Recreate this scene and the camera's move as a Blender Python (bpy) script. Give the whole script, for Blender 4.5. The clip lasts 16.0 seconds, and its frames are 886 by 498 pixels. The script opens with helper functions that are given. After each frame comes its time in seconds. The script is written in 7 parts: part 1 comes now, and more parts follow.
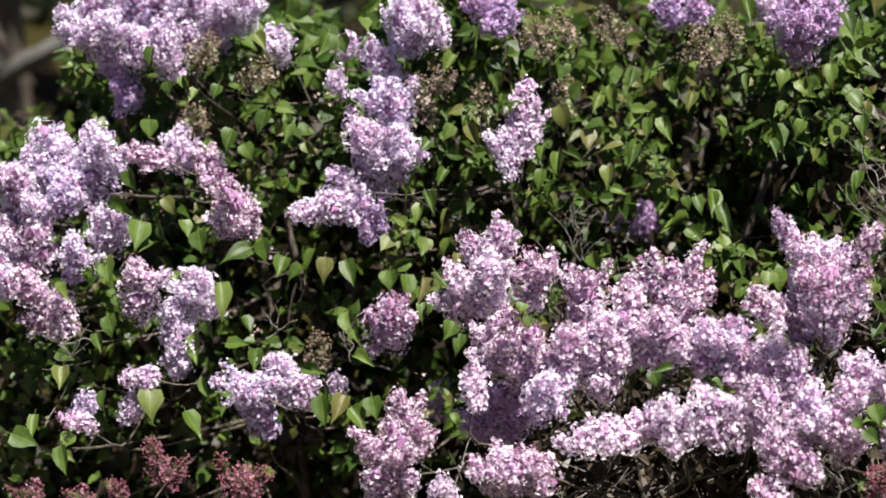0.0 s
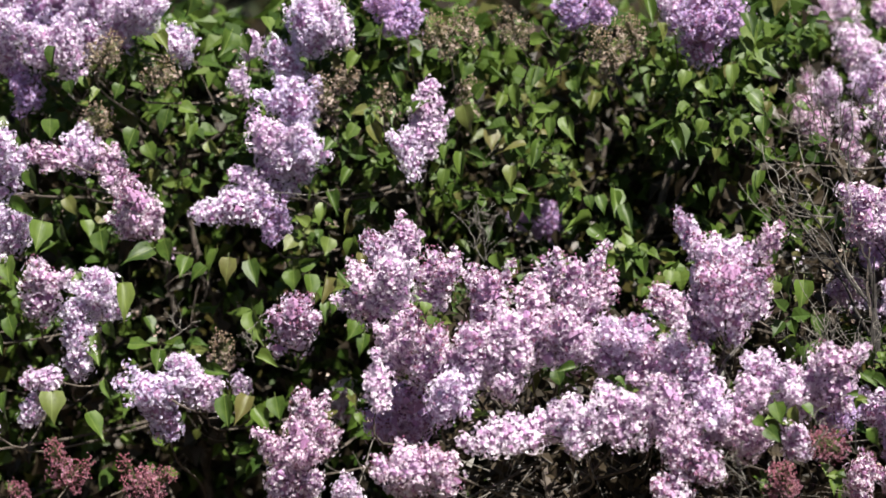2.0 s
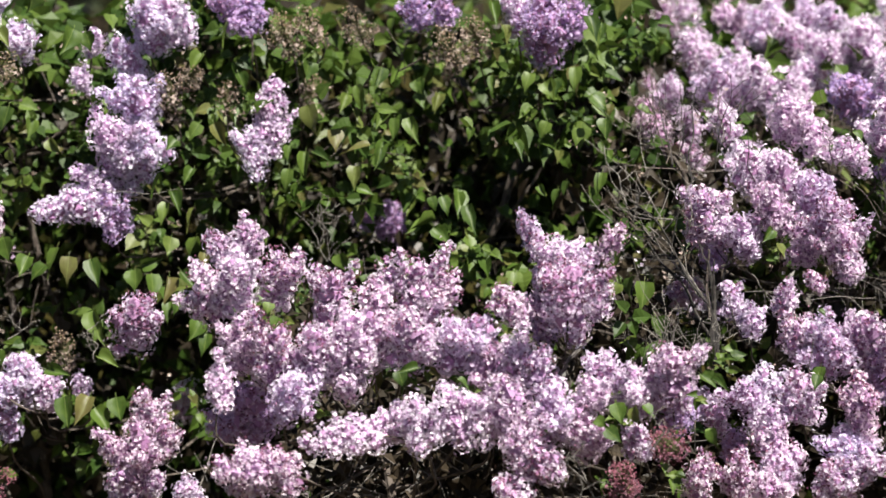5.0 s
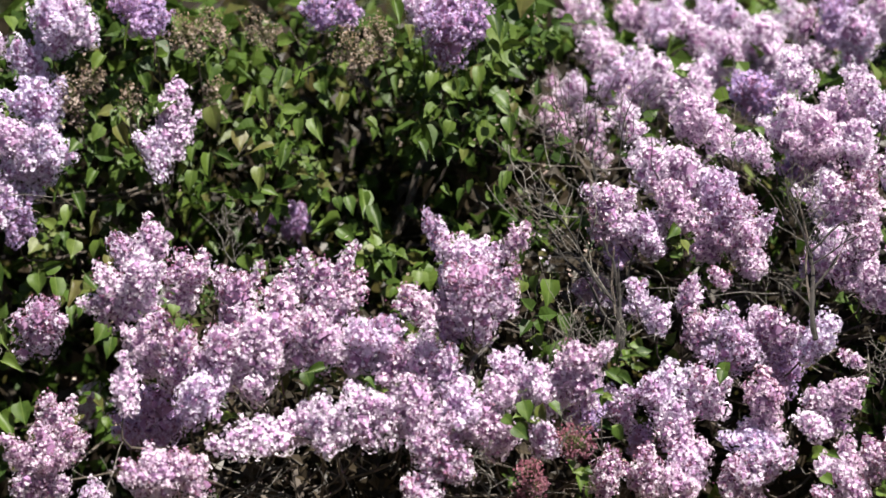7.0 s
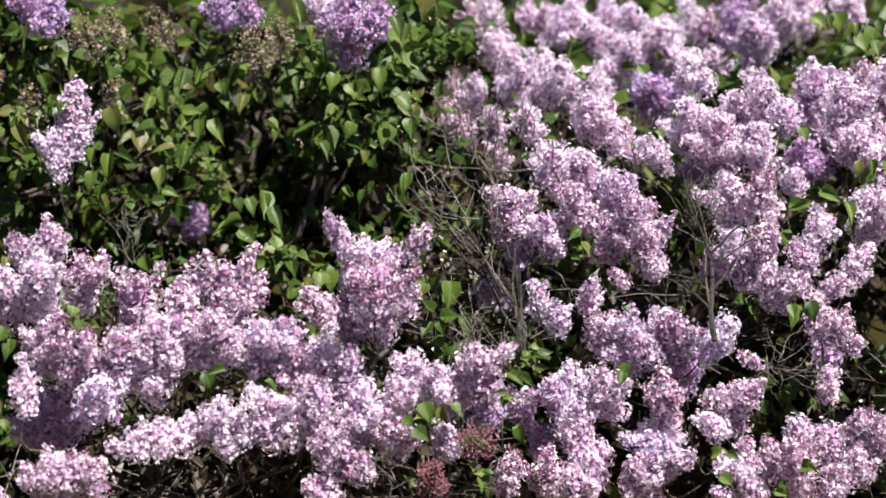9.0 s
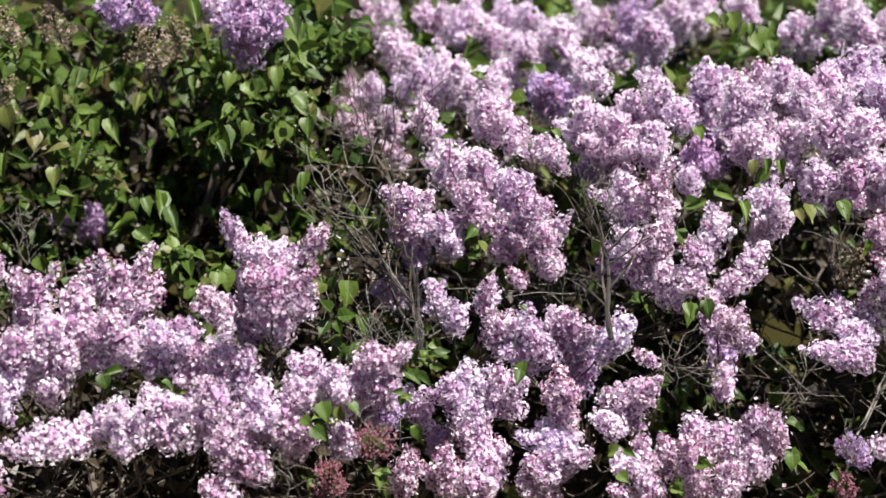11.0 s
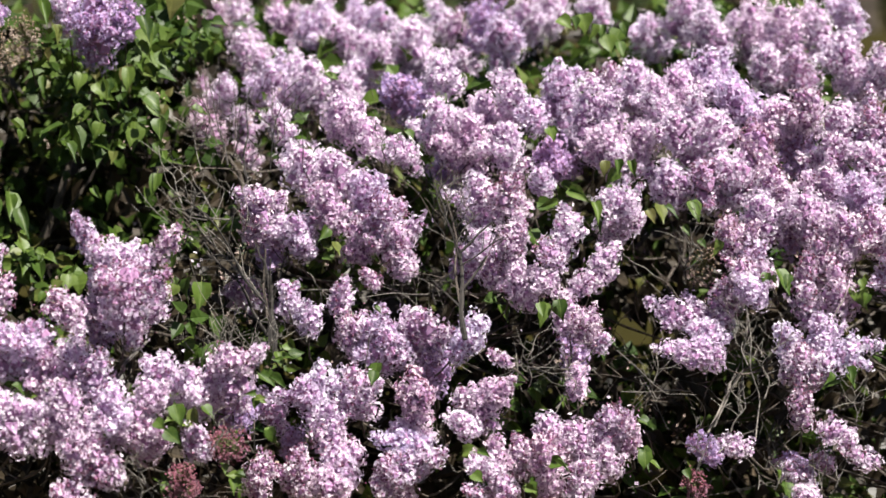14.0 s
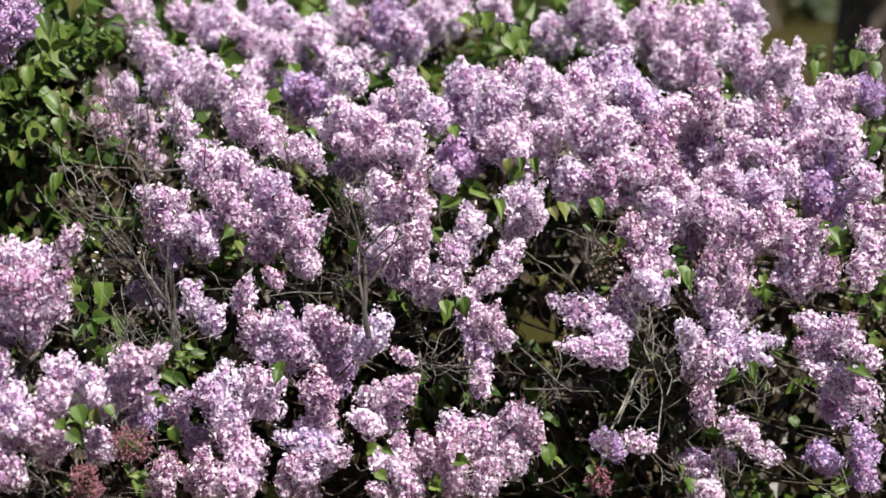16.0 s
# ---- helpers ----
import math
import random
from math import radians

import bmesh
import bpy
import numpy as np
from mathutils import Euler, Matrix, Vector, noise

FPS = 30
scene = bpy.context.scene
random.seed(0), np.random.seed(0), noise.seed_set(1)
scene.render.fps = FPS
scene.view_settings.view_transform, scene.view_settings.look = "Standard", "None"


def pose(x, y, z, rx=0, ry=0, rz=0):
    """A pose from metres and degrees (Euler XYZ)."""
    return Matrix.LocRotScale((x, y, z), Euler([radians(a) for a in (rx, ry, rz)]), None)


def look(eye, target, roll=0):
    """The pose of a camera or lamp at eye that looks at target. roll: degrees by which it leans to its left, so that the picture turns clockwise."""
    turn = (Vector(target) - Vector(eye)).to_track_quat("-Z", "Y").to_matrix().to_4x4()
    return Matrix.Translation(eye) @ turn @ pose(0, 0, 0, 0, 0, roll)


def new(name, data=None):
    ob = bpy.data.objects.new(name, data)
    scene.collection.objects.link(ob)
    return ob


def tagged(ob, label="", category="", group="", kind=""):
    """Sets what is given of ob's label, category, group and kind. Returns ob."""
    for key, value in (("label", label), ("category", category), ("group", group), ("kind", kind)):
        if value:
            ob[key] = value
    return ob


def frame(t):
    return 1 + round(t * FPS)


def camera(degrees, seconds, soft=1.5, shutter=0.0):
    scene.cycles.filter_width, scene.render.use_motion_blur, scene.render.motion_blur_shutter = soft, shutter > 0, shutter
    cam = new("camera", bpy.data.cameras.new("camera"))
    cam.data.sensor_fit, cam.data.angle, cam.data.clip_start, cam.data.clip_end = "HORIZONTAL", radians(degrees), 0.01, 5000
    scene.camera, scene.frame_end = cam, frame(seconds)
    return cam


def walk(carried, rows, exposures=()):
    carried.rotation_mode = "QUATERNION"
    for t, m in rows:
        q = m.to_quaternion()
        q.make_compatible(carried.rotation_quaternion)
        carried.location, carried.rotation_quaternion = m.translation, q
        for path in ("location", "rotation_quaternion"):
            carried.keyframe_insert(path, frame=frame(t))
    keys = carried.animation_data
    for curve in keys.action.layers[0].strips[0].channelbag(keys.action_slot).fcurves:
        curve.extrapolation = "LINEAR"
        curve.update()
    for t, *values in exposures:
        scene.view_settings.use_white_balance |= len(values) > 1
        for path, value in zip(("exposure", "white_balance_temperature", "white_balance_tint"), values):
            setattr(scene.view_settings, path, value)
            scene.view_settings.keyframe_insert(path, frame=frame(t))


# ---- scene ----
# A tripod pan along a lilac hedge in bloom: the camera stands still and turns to its right.
cam = camera(22.308, 16.0, soft=1.5)
EYE, TILT = 1.85, -8.0
cam.data.dof.use_dof = True
cam.data.dof.focus_distance = 5.1
cam.data.dof.aperture_fstop = 2.4
# seconds, yaw, pitch, roll
ROWS = [
    (0.0, 10.196, 0.034, -0.461),
    (0.5, 9.602, 0.024, -0.342),
    (1.0, 8.988, 0.028, -0.291),
    (1.5, 8.327, 0.038, -0.372),
    (2.0, 7.738, 0.047, -0.336),
    (2.5, 7.151, 0.068, -0.322),
    (3.0, 6.544, 0.041, -0.398),
    (3.5, 5.879, 0.060, -0.222),
    (4.0, 5.155, 0.071, -0.390),
    (6.5, 1.881, 0.105, -0.230),
    (7.0, 1.339, 0.095, 0.006),
    (7.5, 0.808, 0.129, 0.129),
    (8.0, 0.201, 0.168, -0.120),
    (8.5, -0.527, 0.120, 0.166),
    (9.0, -1.178, 0.135, -0.039),
    (11.5, -4.495, 0.124, 0.217),
    (12.0, -5.206, 0.141, 0.239),
    (12.5, -5.858, 0.073, 0.277),
    (13.0, -6.371, 0.149, 0.272),
    (13.5, -6.949, 0.090, 0.362),
    (14.0, -7.525, 0.124, 0.336),
    (14.5, -8.122, 0.096, 0.416),
    (15.0, -8.765, 0.068, 0.534),
    (15.5, -9.412, 0.109, 0.359),
    (16.0, -9.993, 0.061, 0.617),
]
walk(cam, [(t, pose(0, 0, EYE, TILT) @ pose(0, 0, 0, 90 + pitch, roll, yaw)) for t, yaw, pitch, roll in ROWS],
     [(0.0, 1.36), (16.0, 1.36)])

# ---- light: high clear sun from behind the camera's right shoulder ----
SUN_EL, SUN_AZ = 59.0, 140.0          # azimuth clockwise from +Y, which the hedge lies towards
world = bpy.data.worlds.new("sky")
scene.world = world
world.use_nodes = True
wn = world.node_tree
sky = wn.nodes.new("ShaderNodeTexSky")
sky.sky_type, sky.sun_disc = "NISHITA", False
sky.sun_elevation, sky.sun_rotation = radians(SUN_EL), radians(SUN_AZ)
wn.links.new(sky.outputs[0], wn.nodes["Background"].inputs[0])
wn.nodes["Background"].inputs[1].default_value = 0.03
sun = new("sun", bpy.data.lights.new("sun", "SUN"))
sun.data.energy, sun.data.angle, sun.data.color = 5.0, radians(0.55), (1.0, 0.955, 0.88)
toward_sun = Vector((math.sin(radians(SUN_AZ)) * math.cos(radians(SUN_EL)),
                     math.cos(radians(SUN_AZ)) * math.cos(radians(SUN_EL)), math.sin(radians(SUN_EL))))
sun.matrix_world = look(toward_sun * 30, (0, 0, 0))

rng = np.random.default_rng(7)


# ---- materials ----
def shader(name):
    m = bpy.data.materials.new(name)
    m.use_nodes = True
    nt = m.node_tree
    return m, nt, nt.nodes["Principled BSDF"], nt.nodes["Material Output"]


def ramp(nt, source, stops):
    r = nt.nodes.new("ShaderNodeValToRGB")
    while len(r.color_ramp.elements) < len(stops):
        r.color_ramp.elements.new(0.5)
    for e, (at, c) in zip(r.color_ramp.elements, stops):
        e.position, e.color = at, (*c, 1)
    nt.links.new(source, r.inputs[0])
    return r.outputs[0]


def speckle(nt, scale, detail=3.0):
    tc = nt.nodes.new("ShaderNodeTexCoord")
    n = nt.nodes.new("ShaderNodeTexNoise")
    n.inputs["Scale"].default_value, n.inputs["Detail"].default_value = scale, detail
    nt.links.new(tc.outputs["Object"], n.inputs["Vector"])
    return n.outputs["Fac"]


def mixed(nt, fac, a, b, mode="MIX"):
    m = nt.nodes.new("ShaderNodeMix")
    m.data_type, m.blend_type = "RGBA", mode
    if hasattr(fac, "links"):
        nt.links.new(fac, m.inputs[0])
    else:
        m.inputs[0].default_value = fac
    for sock, v in ((m.inputs[6], a), (m.inputs[7], b)):
        if hasattr(v, "links"):
            nt.links.new(v, sock)
        else:
            sock.default_value = (*v, 1)
    return m.outputs[2]


def thin(nt, bsdf, out, colour, share):
    """Light that comes through a petal or a leaf."""
    tr = nt.nodes.new("ShaderNodeBsdfTranslucent")
    nt.links.new(colour, tr.inputs["Color"])
    ms = nt.nodes.new("ShaderNodeMixShader")
    ms.inputs[0].default_value = share
    nt.links.new(bsdf.outputs[0], ms.inputs[1])
    nt.links.new(tr.outputs[0], ms.inputs[2])
    nt.links.new(ms.outputs[0], out.inputs[0])


def petal_material(name, dark, mid, light, share=0.3):
    m, nt, b, out = shader(name)
    g = nt.nodes.new("ShaderNodeNewGeometry")
    c = ramp(nt, g.outputs["Random Per Island"], ((0.0, dark), (0.35, mid), (1.0, light)))
    oi = nt.nodes.new("ShaderNodeObjectInfo")
    tint = ramp(nt, oi.outputs["Random"], ((0.0, (0.91, 0.88, 0.98)), (0.35, (1, 1, 1)), (0.7, (1.0, 0.98, 0.99)), (1.0, (1.0, 0.90, 0.94))))
    c = mixed(nt, 1.0, c, tint, "MULTIPLY")
    c = mixed(nt, 0.15, c, ramp(nt, speckle(nt, 260), ((0.3, dark), (0.7, light))))
    nt.links.new(c, b.inputs["Base Color"])
    b.inputs["Roughness"].default_value = 0.55
    deep = nt.nodes.new("ShaderNodeGamma")          # light that has passed through a petal is deeper in colour
    deep.inputs[1].default_value = 1.3
    nt.links.new(c, deep.inputs[0])
    thin(nt, b, out, deep.outputs[0], share)
    return m


PETALS = {
    "cool": petal_material("bluish pale petals", (0.57, 0.46, 0.67), (0.765, 0.68, 0.82), (0.90, 0.87, 0.94), 0.38),
    "pale": petal_material("pale petals", (0.60, 0.45, 0.625), (0.80, 0.692, 0.815), (0.925, 0.88, 0.935), 0.38),
    "lilac": petal_material("lilac petals", (0.51, 0.37, 0.53), (0.74, 0.62, 0.745), (0.90, 0.845, 0.90), 0.38),
    "pink": petal_material("pink-lilac petals", (0.50, 0.355, 0.50), (0.735, 0.615, 0.72), (0.90, 0.845, 0.895), 0.38),
    # Violet panicles, and ordinary ones whose shade is put into this darker tone.
    "purple": petal_material("violet and shade-toned petals", (0.40, 0.27, 0.52), (0.55, 0.41, 0.66), (0.74, 0.62, 0.82), 0.42),
    "faded": petal_material("withered petals", (0.085, 0.058, 0.04), (0.20, 0.145, 0.11), (0.48, 0.39, 0.33), 0.15),
    "red": petal_material("dusky red petals", (0.15, 0.045, 0.07), (0.25, 0.09, 0.13), (0.40, 0.21, 0.27)),
}
BUD = {
    "cool": petal_material("bluish-lilac buds", (0.22, 0.10, 0.22), (0.32, 0.18, 0.33), (0.46, 0.33, 0.49), 0.15),
    "pale": petal_material("lilac buds", (0.24, 0.085, 0.18), (0.35, 0.17, 0.29), (0.50, 0.32, 0.45), 0.15),
    "pink": petal_material("magenta buds", (0.11, 0.022, 0.058), (0.19, 0.055, 0.112), (0.33, 0.15, 0.23), 0.15),
    "red": petal_material("dusky red buds", (0.11, 0.025, 0.04), (0.19, 0.05, 0.075), (0.31, 0.12, 0.15), 0.1),
    "faded": petal_material("brown seed heads", (0.075, 0.048, 0.028), (0.17, 0.115, 0.070), (0.33, 0.235, 0.16), 0.05),
}
# Tubes behind the florets, coloured dark purple to paint shade into the gaps.
CORE = petal_material("flower tubes and gap shade", (0.36, 0.17, 0.34), (0.44, 0.25, 0.43), (0.52, 0.33, 0.51), 0.25)


def leaf_material(name, dark, mid, light, share=0.35, rib=False, old=(0.14, 0.10, 0.044)):
    m, nt, b, out = shader(name)
    g = nt.nodes.new("ShaderNodeNewGeometry")
    oi = nt.nodes.new("ShaderNodeObjectInfo")
    add = nt.nodes.new("ShaderNodeMath")
    add.operation = "ADD"
    nt.links.new(g.outputs["Random Per Island"], add.inputs[0])
    nt.links.new(oi.outputs["Random"], add.inputs[1])
    fr = nt.nodes.new("ShaderNodeMath")
    fr.operation = "FRACT"
    nt.links.new(add.outputs[0], fr.inputs[0])
    c = ramp(nt, fr.outputs[0], ((0.0, dark), (0.45, mid), (0.85, light), (1.0, old)))
    c = mixed(nt, 0.4, c, ramp(nt, speckle(nt, 3.2), ((0.3, dark), (0.75, light))))
    if rib:
        tc = nt.nodes.new("ShaderNodeTexCoord")
        sep = nt.nodes.new("ShaderNodeSeparateXYZ")
        nt.links.new(tc.outputs["Object"], sep.inputs[0])
        ab = nt.nodes.new("ShaderNodeMath")
        ab.operation = "ABSOLUTE"
        nt.links.new(sep.outputs["Y"], ab.inputs[0])
        c = mixed(nt, ramp(nt, ab.outputs[0], ((0.008, (0.4, 0.4, 0.4)), (0.03, (0, 0, 0)))), c, (0.20, 0.25, 0.07))
    nt.links.new(c, b.inputs["Base Color"])
    b.inputs["Roughness"].default_value = 0.46
    b.inputs["Specular IOR Level"].default_value = 0.3
    bump = nt.nodes.new("ShaderNodeBump")
    bump.inputs["Strength"].default_value, bump.inputs["Distance"].default_value = 0.25, 0.002
    nt.links.new(speckle(nt, 14, 4), bump.inputs["Height"])
    nt.links.new(bump.outputs[0], b.inputs["Normal"])
    thin(nt, b, out, c, share)
    return m


LEAF = leaf_material("lilac leaf", (0.013, 0.034, 0.006), (0.043, 0.085, 0.011), (0.098, 0.146, 0.025), 0.30)
# Dead brown taken down near black, so the colour itself holds shade.
BROWN_LEAF = leaf_material("dead brown leaves darkened as shade", (0.010, 0.008, 0.005), (0.021, 0.016, 0.010), (0.042, 0.031, 0.019), 0.1, False, (0.052, 0.039, 0.024))
LEAF_NEAR = leaf_material("ribbed lilac leaf", (0.013, 0.034, 0.006), (0.047, 0.091, 0.012), (0.110, 0.161, 0.029), 0.30, True)
TREE_LEAF = leaf_material("tree leaf", (0.012, 0.020, 0.006), (0.022, 0.034, 0.010), (0.036, 0.050, 0.015), 0.15)


def bark_material(name, dark, light, scale=40):
    m, nt, b, out = shader(name)
    c = ramp(nt, speckle(nt, scale, 6), ((0.3, dark), (0.65, light)))
    oi = nt.nodes.new("ShaderNodeObjectInfo")
    c = mixed(nt, 1.0, c, ramp(nt, oi.outputs["Random"], ((0, (0.6, 0.6, 0.6)), (1, (1, 1, 1)))), "MULTIPLY")
    nt.links.new(c, b.inputs["Base Color"])
    b.inputs["Roughness"].default_value = 0.85
    bump = nt.nodes.new("ShaderNodeBump")
    bump.inputs["Strength"].default_value, bump.inputs["Distance"].default_value = 0.6, 0.003
    nt.links.new(speckle(nt, scale * 2, 5), bump.inputs["Height"])
    nt.links.new(bump.outputs[0], b.inputs["Normal"])
    return m


BARK = bark_material("lilac bark", (0.04, 0.03, 0.024), (0.13, 0.105, 0.085), 60)
DEAD = bark_material("weathered dead twig", (0.065, 0.058, 0.050), (0.235, 0.212, 0.185), 80)
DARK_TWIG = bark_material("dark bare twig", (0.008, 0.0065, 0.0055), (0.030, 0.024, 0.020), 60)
GREEN_STALK = bark_material("green-brown flower stalk", (0.07, 0.08, 0.027), (0.15, 0.15, 0.06), 60)
TRUNK = bark_material("tree bark", (0.03, 0.022, 0.016), (0.10, 0.075, 0.055), 6)
PALE_BARK = bark_material("grey barkless limb", (0.07, 0.065, 0.06), (0.14, 0.13, 0.12), 8)


def ground_material():
    m, nt, b, out = shader("lawn and leaf litter")
    tc = nt.nodes.new("ShaderNodeTexCoord")
    sep = nt.nodes.new("ShaderNodeSeparateXYZ")
    nt.links.new(tc.outputs["Object"], sep.inputs[0])
    wave = nt.nodes.new("ShaderNodeMath")
    wave.operation = "MULTIPLY_ADD"
    nt.links.new(speckle(nt, 0.8, 4), wave.inputs[0])
    wave.inputs[1].default_value = 1.6
    nt.links.new(sep.outputs["Y"], wave.inputs[2])
    bed = nt.nodes.new("ShaderNodeMapRange")
    for k, v in ((1, 2.0), (2, 2.5)):
        bed.inputs[k].default_value = v
    off = nt.nodes.new("ShaderNodeMath")
    off.operation = "SUBTRACT"
    nt.links.new(wave.outputs[0], off.inputs[0])
    off.inputs[1].default_value = 6.9
    far = nt.nodes.new("ShaderNodeMath")
    far.operation = "ABSOLUTE"
    nt.links.new(off.outputs[0], far.inputs[0])
    nt.links.new(far.outputs[0], bed.inputs[0])
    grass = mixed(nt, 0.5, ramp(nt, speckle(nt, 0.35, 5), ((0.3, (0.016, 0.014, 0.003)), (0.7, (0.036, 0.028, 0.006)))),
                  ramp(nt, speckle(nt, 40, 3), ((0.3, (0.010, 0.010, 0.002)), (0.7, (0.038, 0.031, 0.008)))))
    soil = ramp(nt, speckle(nt, 22, 6), ((0.3, (0.03, 0.022, 0.015)), (0.6, (0.10, 0.075, 0.05)), (0.8, (0.2, 0.15, 0.1))))
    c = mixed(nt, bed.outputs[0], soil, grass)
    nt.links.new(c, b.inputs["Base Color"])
    b.inputs["Roughness"].default_value = 0.95
    b.inputs["Specular IOR Level"].default_value = 0.05
    return m


# ---- mesh helpers ----
def mesh_of(name, verts, faces, material):
    me = bpy.data.meshes.new(name)
    me.from_pydata([tuple(v) for v in np.asarray(verts, float)], [], [tuple(int(i) for i in f) for f in faces])
    if material:
        me.materials.append(material)
    return me


def part(name, me, parent, label="", kind="", m=None):
    ob = new(name, me)
    ob.parent = parent
    if m is not None:
        ob.matrix_basis = m
    return tagged(ob, label, kind=kind)


def tube(points, r0, r1, sides=6, wobble=0.0):
    """Vertices and faces of a tapered, slightly bent branch along a smooth line through the points."""
    p = [Vector(q) for q in points]
    if len(p) == 2:
        p.insert(1, (p[0] + p[1]) / 2)
    line = []
    for i in range(len(p) - 1):
        a, b, c, d = p[max(i - 1, 0)], p[i], p[i + 1], p[min(i + 2, len(p) - 1)]
        for k in range(4):
            s = k / 4
            line.append(0.5 * ((2 * b) + (c - a) * s + (2 * a - 5 * b + 4 * c - d) * s * s + (3 * b - a - 3 * c + d) * s ** 3))
    line.append(p[-1])
    n = len(line)
    verts, faces = [], []
    for i, q in enumerate(line):
        way = (line[min(i + 1, n - 1)] - line[max(i - 1, 0)]).normalized()
        side = way.cross(Vector((0.31, 0.9, 0.27))).normalized()
        up = side.cross(way)
        r = (r0 + (r1 - r0) * i / (n - 1)) * (1 + wobble * rng.uniform(-1, 1))
        q = q + Vector(rng.uniform(-1, 1, 3)) * wobble * r0 * 1.2
        for k in range(sides):
            a = 2 * math.pi * k / sides
            verts.append(q + side * (r * math.cos(a)) + up * (r * math.sin(a)))
    for i in range(n - 1):
        for k in range(sides):
            j = (k + 1) % sides
            faces.append((i * sides + k, i * sides + j, (i + 1) * sides + j, (i + 1) * sides + k))
    faces.append(tuple(range(sides))[::-1])
    faces.append(tuple(range((n - 1) * sides, n * sides)))
    return verts, faces


def joined(pieces):
    verts, faces, at = [], [], 0
    for v, f in pieces:
        verts.extend(v)
        faces.extend([tuple(i + at for i in q) for q in f])
        at += len(v)
    return verts, faces


# ---- a lilac panicle ----
def floret_shape():
    v, f = [(0, 0, 0.0)], []
    for k in range(4):
        a = k * math.pi / 2
        ca, sa = math.cos(a), math.sin(a)
        at = len(v)
        for x, y, z in ((0.60, 0.40, 0.30), (1.0, 0.0, 0.16), (0.60, -0.40, 0.30)):
            v.append((x * ca - y * sa, x * sa + y * ca, z))
        f += [(0, at + 2, at + 1), (0, at + 1, at)]
    return np.array(v), np.array(f)


def bud_shape():
    v = [(0, 0, 0)] + [(0.5 * math.cos(a), 0.5 * math.sin(a), 0.75) for a in (0, 1.571, 3.142, 4.712)] + [(0, 0, 1.25)]
    f = [(0, 2, 1), (0, 3, 2), (0, 4, 3), (0, 1, 4), (1, 2, 5), (2, 3, 5), (3, 4, 5), (4, 1, 5)]
    return np.array(v), np.array(f)


FLORET, BUDS = floret_shape(), bud_shape()


def scatter_shape(shape, places, normals, sizes, r):
    """One shape set on many places, turned to their normals."""
    sv, sf = shape
    verts, faces = [], []
    for i, (p, n, s) in enumerate(zip(places, normals, sizes)):
        n = n / np.linalg.norm(n)
        a = np.cross(n, r.normal(size=3))
        a /= np.linalg.norm(a)
        b = np.cross(n, a)
        verts.append(p + s * (sv[:, :1] * a + sv[:, 1:2] * b + sv[:, 2:] * n))
        faces.append(sf + i * len(sv))
    if not verts:
        return np.zeros((0, 3)), np.zeros((0, 3), int)
    return np.concatenate(verts), np.concatenate(faces)


PANICLES = {}


